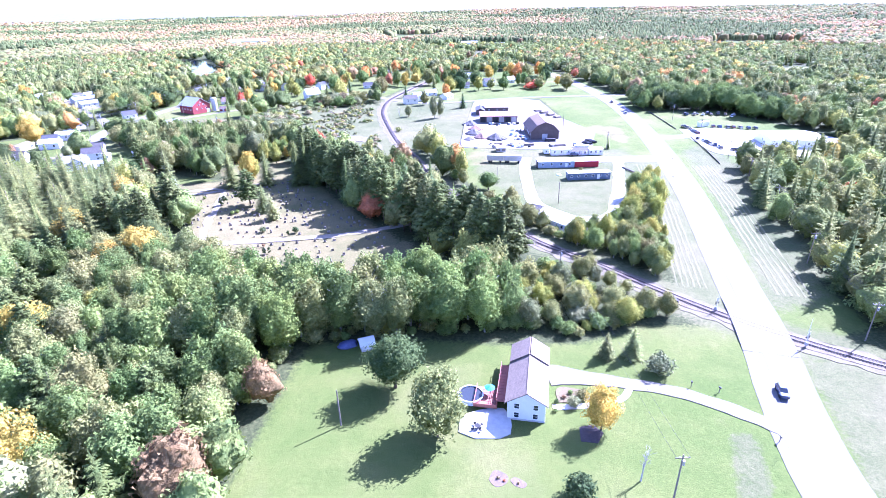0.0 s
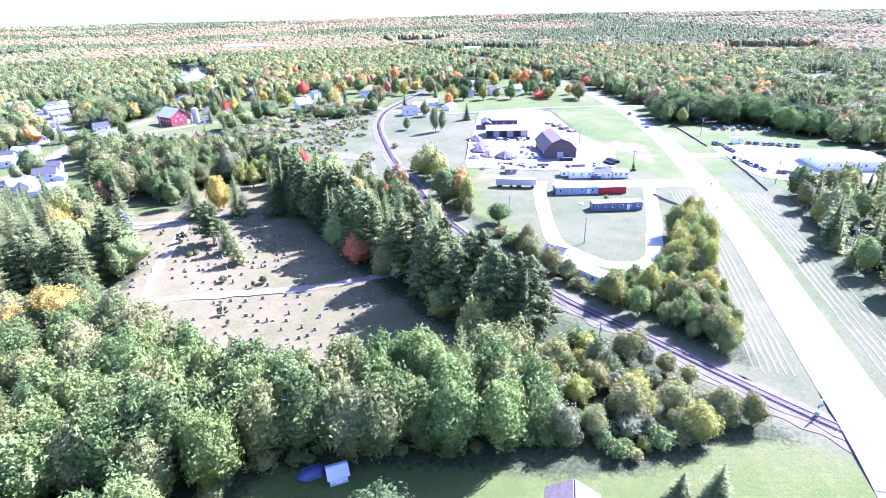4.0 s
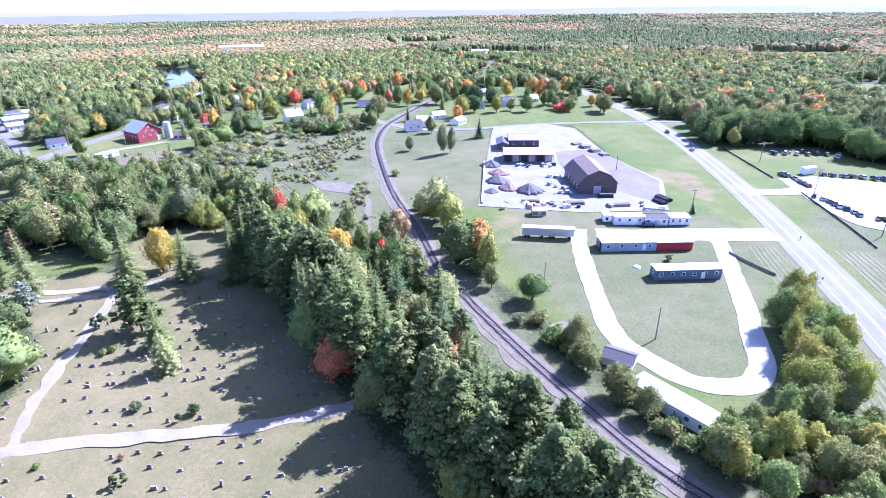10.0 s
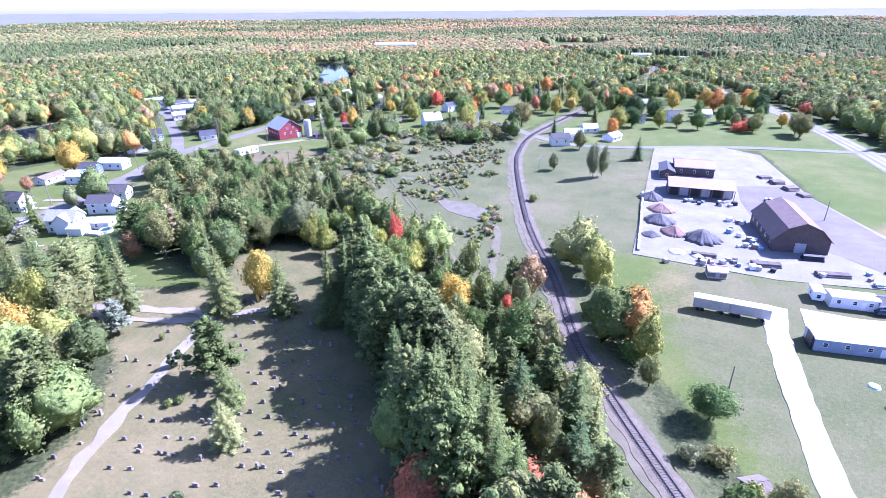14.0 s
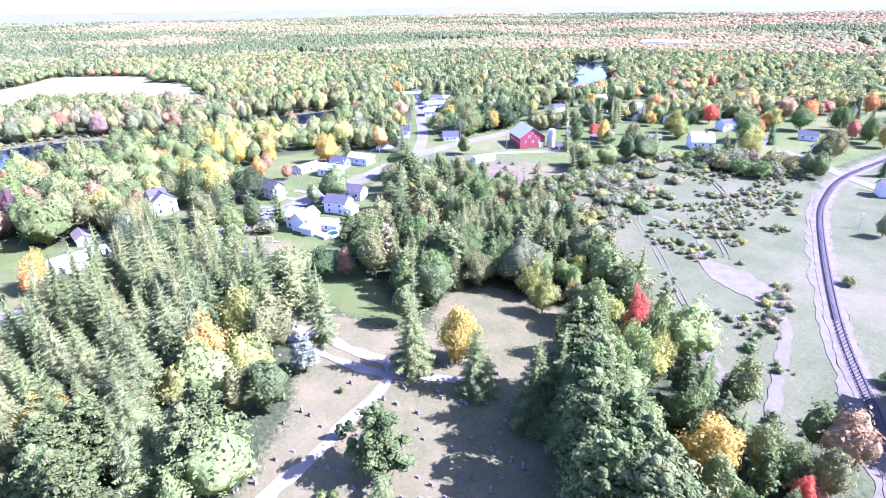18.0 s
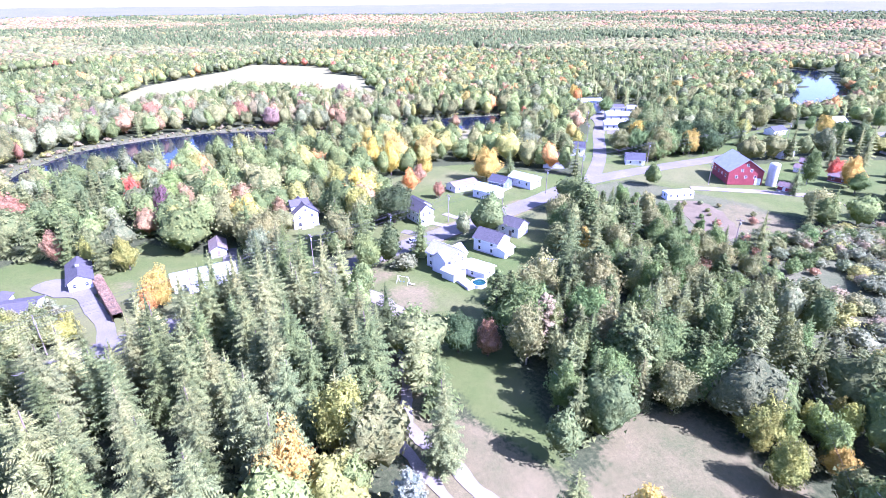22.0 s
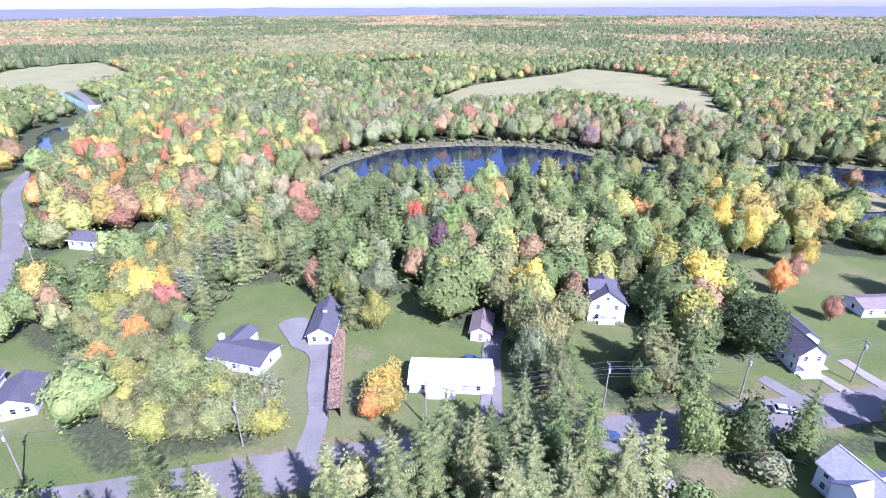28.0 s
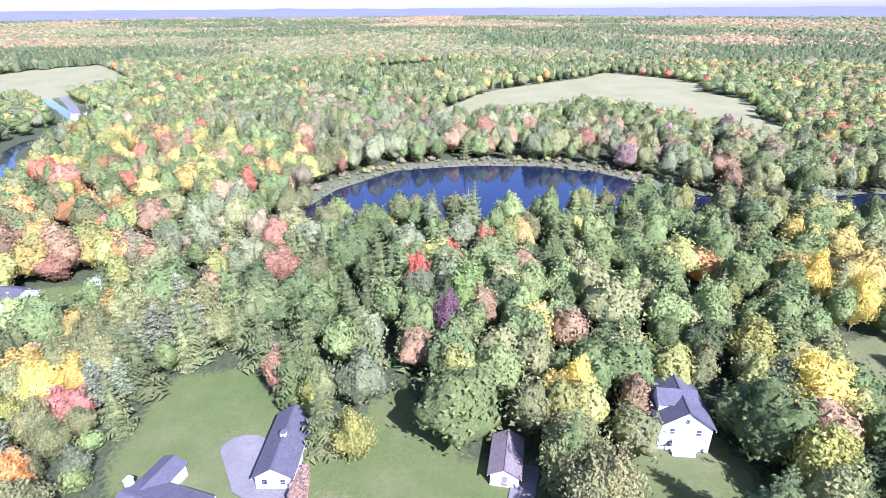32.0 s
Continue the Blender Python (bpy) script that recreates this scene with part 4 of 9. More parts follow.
def dome(seed, level, lobes, leaves, size, low=0.12, wide=0.36, mid=0.4, inner=0.9):
    """A leafy crown one unit high: a rounded, lobed dome under a coat of small leaf sprays that follow its surface."""
    r = np.random.default_rng(seed)
    ld = unit(r.normal(size=(lobes, 3)) + (0, 0, 0.3))
    la, lw = r.uniform(0.1, 0.42, lobes), r.uniform(0.24, 0.44, lobes)
    sd, sa = unit(r.normal(size=(60, 3))), r.uniform(0.02, 0.17, 60)
    lean = r.normal(0, 0.05, 2)
    centre = low + (1 - low) * mid

    def at(d, grow):
        a = np.arccos(np.clip(d @ ld.T, -1, 1))
        b = np.arccos(np.clip(d @ sd.T, -1, 1))
        q = (0.66 + (la * np.exp(-((a / lw) ** 2))).max(1) + (sa * np.exp(-((b / 0.17) ** 2))).max(1)) * grow
        taper = np.where(d[:, 2] > 0, 1 - 0.18 * d[:, 2], 1 + 0.25 * d[:, 2])
        z = centre + d[:, 2] * q * np.where(d[:, 2] > 0, (1 - centre) * 0.98, (centre - low) * 1.05)
        return np.stack([d[:, 0] * q * wide * taper + lean[0] * z, d[:, 1] * q * wide * taper + lean[1] * z, z], 1)

    bv, bf = BALLS[level]
    core = at(bv, inner * (1 + 0.05 * r.normal(size=len(bv)).clip(-1.6, 1.6)))
    d = unit(r.normal(size=(leaves, 3)) + (0, 0, 0.4))
    t1 = unit(np.cross(d, r.normal(size=(leaves, 3))))
    t2 = np.cross(d, t1)
    one, here = np.ones(leaves), at(d, np.ones(leaves))
    face = unit(np.cross(at(unit(d + 0.06 * t1), one) - here, at(unit(d + 0.06 * t2), one) - here))
    leaf = flakes(r, at(d, r.uniform(0.8, 1.07, leaves)), unit(face + r.normal(0, 0.3, (leaves, 3))), size)
    return joined([(core, bf), leaf])


def spruce(seed, whorls, arms, wide=0.17, low=0.06, jag=3, droop=0.32):
    """A spruce crown one unit high: tiers of drooping arms, each a feather of twigs with its tip turned up."""
    r = np.random.default_rng(seed)
    pieces = []
    t = np.linspace(0.04, 1, jag + 1)
    for i in range(whorls):
        k = i / (whorls - 1)
        z = low + (0.955 - low) * k**0.92
        reach = wide * (1 - k) ** 0.85 * r.uniform(0.8, 1.15) + 0.014
        n = max(4, round(arms * (1 - 0.5 * k)))
        a0 = r.random() * 6.28
        for j in range(n):
            a = a0 + 6.283 * j / n + r.normal(0, 0.16)
            L = reach * r.uniform(0.72, 1.15)
            d, side = np.array((math.cos(a), math.sin(a), 0)), np.array((-math.sin(a), math.cos(a), 0))
            fall = droop * r.uniform(0.7, 1.3) * (1.25 - 0.9 * k)
            rise = np.array((0, 0, 1)) * (z + L * ((0.45 * k - 0.12) * t - fall * t**2 + 0.55 * fall * t**4))[:, None]
            spine = d * (L * t)[:, None] + rise
            w = (L * (0.42 if jag > 4 else 0.58) * (1 - 0.72 * t[:-1]) * np.minimum(1, 0.45 + 1.6 * t[:-1]))[:, None]
            lift = np.array((0, 0, 0.42))
            left = spine[:-1] + d * w * 0.75 + side * w * r.uniform(0.75, 1.2, (jag, 1)) - lift * w
            right = spine[:-1] + d * w * 0.75 - side * w * r.uniform(0.75, 1.2, (jag, 1)) - lift * w
            q = np.arange(jag)
            pieces.append((np.concatenate([spine, left, right]), np.concatenate([np.stack([q, q + 1, q + jag + 1], 1), np.stack([q + 1, q, q + 2 * jag + 1], 1)])))
    # a dark inner cone closes the crown
    ang = np.arange(7) / 7 * 6.283
    ring = np.stack([np.cos(ang) * wide * 0.36, np.sin(ang) * wide * 0.36, np.full(7, low)], 1)
    pieces.append((np.vstack([ring, [(0, 0, 0.985)]]), np.array([(i, (i + 1) % 7, 7) for i in range(7)])))
    return joined(pieces)


def pine(seed, levels, arms, each, size, wide=0.26, low=0.18):
    """A white pine crown: rising plumes of needles on separate arms, with gaps."""
    r = np.random.default_rng(seed)
    pieces = []
    for i in range(levels):
        k = i / (levels - 1)
        z = low + (0.93 - low) * k
        reach = wide * (1 - 0.72 * k**1.9) * r.uniform(0.7, 1.15)
        n = max(3, int(arms * (1 - 0.4 * k)))
        a0 = r.random() * 6.28
        for j in range(n):
            a = a0 + 6.283 * j / n + r.normal(0, 0.25)
            L = reach * r.uniform(0.55, 1.15)
            d = np.array((math.cos(a), math.sin(a), 0.22))
            for q in (0.5, 0.9):
                c = np.array((0, 0, z)) + d * L * q
                cr = L * (0.34 if q < 0.7 else 0.3) + 0.012
                pieces.append((c + ICO_V * cr * 0.66 * (1 + 0.25 * r.normal(size=(12, 1)).clip(-1, 1)) * (1, 1, 0.42), ICO_F))
                v = unit(r.normal(size=(each, 3)) + (0, 0, 0.5))
                pieces.append(flakes(r, c + v * cr * (1, 1, 0.5) * r.uniform(0.8, 1.25, (each, 1)), unit(v + (0, 0, 0.6)), size))
    pieces.append((np.array((0, 0, 0.95)) + ICO_V * 0.05 * (0.7, 0.7, 1.3), ICO_F))
    return joined(pieces)


def trunk_mesh(name, seed, up, limbs, r0, pale=False, spread=0.2):
    """A tapered, slightly bent trunk with limbs that rise into the crown."""
    r = np.random.default_rng(seed)
    bm = bmesh.new()
    bend = r.normal(0, 0.012 if limbs > 5 and not pale else 0.002, 2)
    joint = [Vector((bend[0] * k * k * 6, bend[1] * k * k * 6, up * k)) for k in (0, 0.35, 0.7, 1.0)]
    rad = [r0, r0 * 0.75, r0 * 0.5, r0 * 0.2]
    for i in range(3):
        rod(bm, joint[i], joint[i + 1], rad[i], rad[i + 1], 6)
    for _ in range(limbs):
        k = r.uniform(0.35, 0.85)
        a = r.random() * 6.283
        s = Vector((bend[0] * k * k * 6, bend[1] * k * k * 6, up * k))
        L = spread * r.uniform(0.6, 1.1)
        rod(bm, s, s + Vector((math.cos(a) * L, math.sin(a) * L, L * r.uniform(0.5, 1.2))), r0 * 0.4, r0 * 0.12, 5)
    me = bpy.data.meshes.new(name)
    bm.to_mesh(me)
    bm.free()
    me.materials.append(PALE_BARK if pale else BARK)
    return shade(me)


def crown_mesh(name, vf, mat):
    me = raw_mesh(name, *vf)
    me.materials.append(mat)
    return me


KINDS = {}
for kind, count, build, tr in (
    ("maple_tree", 5, lambda s: dome(s, 2, 22, 2800, 0.0175, 0.03, 0.42, 0.4, 0.8), (0.5, 7, 0.022, False, 0.24)),
    ("oak_tree", 4, lambda s: dome(s, 2, 26, 3200, 0.0175, 0.03, 0.5, 0.42, 0.8), (0.45, 8, 0.028, False, 0.3)),
    ("aspen_tree", 5, lambda s: dome(s, 2, 22, 2400, 0.0155, 0.04, 0.29, 0.42, 0.78), (0.8, 6, 0.014, True, 0.14)),
    ("spruce_tree", 5, lambda s: spruce(s, 21, 10, 0.215, 0.05, 7), (0.88, 0, 0.013, False, 0.1)),
    ("pine_tree", 5, lambda s: pine(s, 13, 7, 24, 0.0125, 0.25, 0.22), (0.88, 5, 0.013, False, 0.12)),
    ("bush", 5, lambda s: dome(s, 1, 12, 600, 0.046, -0.05, 0.62, 0.4, 0.75), (0.45, 4, 0.03, False, 0.3)),
):
    KINDS[kind] = [(crown_mesh("crown", build(100 * len(kind) + i), NEEDLE if kind in ("spruce_tree", "pine_tree") else LEAF), trunk_mesh("trunk", i + 31 * len(kind), *tr)) for i in range(count)]

planted = {}


def tree(kind, x, y, h, tint, wide=1.0, where="", lean=0.0, z=0.0):
    """One tree: trunk and crown, h metres high."""
    crown, trunk = KINDS[kind][int(rng.integers(len(KINDS[kind])))]
    c = np.array(TINTS[tint]) * rng.uniform(0.85, 1.18) * (1 + rng.normal(0, 0.025, 3))
    c = c.mean() + (c - c.mean()) * 1.1
    what = {"maple_tree": "maple with %s leaves", "oak_tree": "broad tree with %s leaves", "aspen_tree": "aspen with %s leaves", "spruce_tree": "%s spruce", "pine_tree": "%s pine", "bush": "low bush with %s leaves"}[kind] % WORDS[tint]
    words = ("tall " if h > 15 else "") + what + (" " + where if where else "")
    turn = float(rng.uniform(0, 360))
    planted[kind] = planted.get(kind, 0) + 1
    if kind == "bush":
        ob = tagged(new("bush", crown), words, "bush", "bushes")
        ob.matrix_basis = pose(x, y, z, 0, 0, turn) @ Matrix.Diagonal((h * wide, h * wide, h, 1))
        ob.color = (*np.clip(c, 0, 1), 1)
        return ob
    top = thing(kind, x, y, z, turn, words, "tree", kind.replace("_", " ") + "s")
    top.scale = (h * wide, h * wide, h)
    for nm, me in (("trunk", trunk), ("crown", crown)):
        ob = new(nm, me)
        ob.parent = top
        ob.color = (*np.clip(c, 0, 1), 1)
    return top


def scattered(poly, gap, seed, loose=0.42):
    """Places about gap metres apart in a polygon."""
    r = np.random.default_rng(seed)
    p = np.array(poly, float)
    gx, gy = np.meshgrid(np.arange(p[:, 0].min(), p[:, 0].max(), gap), np.arange(p[:, 1].min(), p[:, 1].max(), gap), indexing="ij")
    gx[:, ::2] += gap / 2
    x = (gx + r.uniform(-loose, loose, gx.shape) * gap).ravel()
    y = (gy + r.uniform(-loose, loose, gy.shape) * gap).ravel()
    ok = inside(x, y, poly)
    return np.stack([x[ok], y[ok]], 1)


ROADS = ((HIGHWAY, 10), (STREET, 7.5), (CROSS_STREET, 6), (WEST_ROAD, 6), (CROSSING_ROAD, 6), (RAILWAY, 6.5))


def free_of(x, y, more=0.0, lanes=True):
    ok = np.ones(np.shape(x), bool)
    for line, w in ROADS:
        ok &= off_line(x, y, line) > w + more
    if lanes:
        for _, line, w in LANES:
            ok &= off_line(x, y, line) > w / 2 + 1.2
    return ok


def grove(poly, gap, seed, kinds, heights, where="", wide=(0.9, 1.15), clear=()):
    """Trees of mixed kinds and tints, as single things."""
    r = np.random.default_rng(seed + 1000)
    pts = scattered(poly, gap, seed)
    ok = free_of(pts[:, 0], pts[:, 1])
    for c in clear:
        ok &= ~inside(pts[:, 0], pts[:, 1], c)
    weights = np.array([k[2] for k in kinds], float)
    for x, y in pts[ok]:
        kind, tint, _ = kinds[int(r.choice(len(kinds), p=weights / weights.sum()))]
        h = float(r.uniform(*heights)) * (0.55 if kind == "bush" else 1.0)
        tree(kind, float(x), float(y), h, tint, float(r.uniform(*wide)), where)


# groves that the flight passes
ASPENS = [(-76, 104), (-38, 98), (-33, 110), (-4, 111), (13, 112), (19, 120), (13, 129), (-10, 129), (-20, 127), (-38, 121), (-56, 132), (-74, 125)]
MIXED_LEFT = [(-150, 66), (-44, 66), (-41, 94), (-76, 103), (-76, 126), (-58, 134), (-48, 136), (-62, 145), (-92, 157), (-104, 164), (-140, 150), (-160, 120)]
CONIFERS_WEST = [(-122, 165), (-98, 171), (-98, 188), (-106, 200), (-122, 188)]
SPRUCES = [(-138, 130), (-156, 138), (-172, 146), (-181, 160), (-178, 178), (-189, 200), (-198, 214), (-194, 229), (-170, 237), (-142, 234), (-134, 216), (-126, 200), (-120, 186), (-120, 165), (-128, 146)]
PINE_ROW = [(-68, 248), (-50, 225), (-27, 191), (-9, 168), (1, 157), (9, 149), (13, 140), (20, 140), (18, 150), (8, 163), (-8, 184), (-22, 205), (-42, 234), (-60, 256)]
RAIL_WOOD = [(-54, 262), (-38, 244), (-16, 216), (-3, 192), (10, 170), (19, 154), (27, 146), (21, 161), (9, 183), (-2, 204), (-11, 226), (-18, 250), (-28, 262), (-42, 272)]
SCRUB = [(15, 113), (36, 110), (54, 117), (66, 112), (58, 124), (44, 142), (32, 152), (28, 140), (14, 137), (14, 128), (20, 120)]
EAST_TREES = [(39, 171), (44, 170), (48, 172), (55, 175), (63, 177), (71, 184), (77, 181), (76, 170), (74, 158), (71, 148), (65, 139.5), (60, 140.5), (53, 146), (46, 157)]
EAST_TREES_B = [(74, 202), (81, 217), (87, 223), (94, 221), (85, 194), (76, 177), (67, 173), (65, 178), (71, 190)]
RAILSIDE = [(20, 205), (27, 207), (31, 192), (33, 183), (37, 175), (43, 169), (47, 161), (40, 159), (33, 168), (26, 179), (22, 190)]
MEADOW_WOOD = [(-152, 262), (-118, 255), (-112, 268), (-106, 284), (-98, 293), (-99, 306), (-112, 316), (-132, 320), (-148, 316), (-158, 296), (-158, 275)]
MEADOW_ASPENS = [(-99, 278), (-92, 276), (-80, 284), (-83, 297), (-93, 304), (-97, 292)]
MEADOW_EDGE = [(-74, 262), (-64, 250), (-52, 258), (-44, 270), (-56, 282), (-68, 284), (-76, 280)]
grove(ASPENS, 5.0, 1, (("aspen_tree", "fresh", 4), ("aspen_tree", "green", 4), ("aspen_tree", "sage", 3), ("maple_tree", "olive", 0.5)), (15.5, 20), "behind the lawn", (0.95, 1.3))
grove(MIXED_LEFT, 5.9, 2, (("maple_tree", "olive", 2.5), ("maple_tree", "green", 4), ("maple_tree", "sage", 1), ("aspen_tree", "fresh", 1.5), ("aspen_tree", "green", 2.5), ("spruce_tree", "pine", 4), ("maple_tree", "lime", 0.8), ("maple_tree", "gold", 0.3), ("maple_tree", "pink", 0.2), ("bush", "green", 0.6), ("pine_tree", "pine", 3)), (9, 16), "in mixed woodland", (1.0, 1.35), (SMALL_CLEAR,))
grove(CONIFERS_WEST, 7.0, 3, (("pine_tree", "pine", 3), ("spruce_tree", "spruce", 3)), (17, 22), "beside the cemetery", (1.0, 1.3))
grove(SPRUCES, 7.6, 4, (("spruce_tree", "spruce", 6), ("spruce_tree", "sage", 2), ("spruce_tree", "pine", 2)), (14, 25), "in a spruce plantation", (0.95, 1.25), (CEMETERY,))
grove(PINE_ROW, 4.6, 5, (("pine_tree", "pine", 2.5), ("spruce_tree", "pine", 3), ("pine_tree", "spruce", 1)), (19, 24.5), "in the row along the cemetery", (0.9, 1.15))
grove(RAIL_WOOD, 5.6, 6, (("maple_tree", "green", 2), ("pine_tree", "pine", 2.5), ("spruce_tree", "pine", 3), ("maple_tree", "olive", 1.5), ("aspen_tree", "sage", 2), ("bush", "rust", 0.4), ("bush", "green", 1.5)), (8, 14.5), "beside the railway", (0.9, 1.2))
grove(SCRUB, 4.6, 7, (("bush", "green", 3), ("bush", "olive", 3), ("maple_tree", "olive", 2), ("aspen_tree", "grey", 2), ("maple_tree", "lime", 0.8), ("bush", "lime", 0.5), ("bush", "grey", 1)), (5, 9.5), "in scrub by the railway", (1.0, 1.5))
grove(RAILSIDE, 3.5, 15, (("bush", "olive", 3), ("bush", "green", 2), ("bush", "lime", 2), ("maple_tree", "olive", 1), ("bush", "fresh", 1)), (4.5, 8.5), "beside the railway", (0.95, 1.3))
grove(EAST_TREES, 3.7, 8, (("aspen_tree", "olive", 1.5), ("aspen_tree", "lime", 1.5), ("aspen_tree", "fresh", 3), ("maple_tree", "olive", 1), ("bush", "green", 2.5), ("bush", "rust", 0.5), ("aspen_tree", "sage", 4)), (5.5, 10.5), "between railway and hay strip", (1.1, 1.5))
grove(EAST_TREES_B, 4.8, 9, (("maple_tree", "lime", 3), ("maple_tree", "fresh", 2), ("aspen_tree", "lime", 3), ("maple_tree", "green", 1)), (9, 13), "beside the gravel loop drive", (0.85, 1.1))
grove(MEADOW_WOOD, 5.8, 10, (("pine_tree", "pine", 2), ("pine_tree", "spruce", 3), ("spruce_tree", "pine", 2), ("spruce_tree", "spruce", 2), ("oak_tree", "green", 1.5), ("aspen_tree", "sage", 4), ("aspen_tree", "green", 2), ("maple_tree", "olive", 1)), (11, 18), "in the wood below the village", (0.85, 1.15))
RANCH_TREES = [(-246, 112), (-246, 135), (-236, 139), (-227, 143), (-215, 156), (-205, 166), (-198, 160), (-201, 142), (-212, 130), (-226, 116)]
FIR_BELT = [(-247, 137), (-264, 136), (-272, 140), (-268, 158), (-276, 160), (-289, 128), (-276, 117), (-262, 114), (-248, 114)]
BACK_SCRUB = [(-166, 306), (-150, 302), (-130, 314), (-112, 316), (-120, 345), (-148, 362), (-176, 366), (-200, 362), (-206, 350), (-196, 340), (-184, 342), (-166, 336)]
grove(BACK_SCRUB, 5.8, 14, (("maple_tree", "olive", 2), ("bush", "green", 2), ("bush", "rust", 0.7), ("bush", "olive", 2), ("aspen_tree", "green", 2), ("maple_tree", "green", 2), ("spruce_tree", "pine", 2), ("pine_tree", "pine", 1.5)), (6, 12), "in scrub behind the village", (0.95, 1.3))
grove(RANCH_TREES, 5.2, 12, (("maple_tree", "olive", 3), ("maple_tree", "lime", 2), ("pine_tree", "grey", 1), ("maple_tree", "sage", 2), ("bush", "fresh", 1.5), ("aspen_tree", "grey", 1)), (7, 11), "below the ranch house", (1.0, 1.3))
grove([(-215, 163), (-218, 151), (-212, 156), (-205, 164), (-197, 167), (-199, 172), (-211, 172)], 4.6, 16, (("maple_tree", "lime", 2), ("maple_tree", "sage", 3), ("maple_tree", "olive", 3), ("pine_tree", "grey", 1)), (8, 11.5), "beside the grey drive", (1.15, 1.45))
grove(FIR_BELT, 5.4, 13, (("spruce_tree", "spruce", 3), ("pine_tree", "grey", 2), ("maple_tree", "olive", 1.5), ("maple_tree", "gold", 0.4)), (10, 15), "behind the ranch house", (1.0, 1.3))
grove(MEADOW_ASPENS, 5.0, 19, (("aspen_tree", "lime", 3), ("aspen_tree", "fresh", 3), ("maple_tree", "gold", 0.5), ("bush", "olive", 1)), (7, 11.5), "at the edge of the meadow", (0.9, 1.2))
grove(MEADOW_EDGE, 5.6, 11, (("aspen_tree", "lime", 3), ("aspen_tree", "fresh", 3), ("maple_tree", "lime", 1.5), ("maple_tree", "sage", 1), ("spruce_tree", "spruce", 0.5), ("bush", "olive", 1)), (9, 16), "at the edge of the meadow", (0.9, 1.2), (CEMETERY,))

CORNER_OAKS = [(-244, 424), (-230, 424), (-224, 452), (-232, 486), (-252, 486), (-272, 462), (-262, 440)]
grove(CORNER_OAKS, 8.0, 18, (("oak_tree", "green", 3), ("oak_tree", "deep", 2), ("maple_tree", "sage", 2), ("maple_tree", "gold", 0.8), ("pine_tree", "pine", 1)), (12, 18), "behind the street corner", (0.95, 1.2))
grove([(-43, 66), (-41, 94), (-37, 109), (-4, 111), (14, 112), (34, 109), (54, 116), (50, 121), (30, 115), (14, 117), (-4, 116), (-38, 115), (-45, 96), (-48, 66)], 3.6, 19, (("bush", "green", 3), ("bush", "olive", 2), ("bush", "sage", 2), ("bush", "lime", 0.6), ("bush", "rust", 0.2)), (4.5, 9), "at the edge of the lawn", (0.95, 1.3))
EAST_OAKS = [(143, 399), (160, 391), (203, 390), (207, 362), (217, 342), (236, 350), (236, 410), (200, 425), (160, 432)]
grove(EAST_OAKS, 8.0, 17, (("oak_tree", "green", 3), ("oak_tree", "deep", 3), ("maple_tree", "green", 2), ("spruce_tree", "pine", 1.5), ("pine_tree", "pine", 1), ("maple_tree", "rust", 0.3)), (13, 19), "behind the car yard's lawn", (0.95, 1.2))

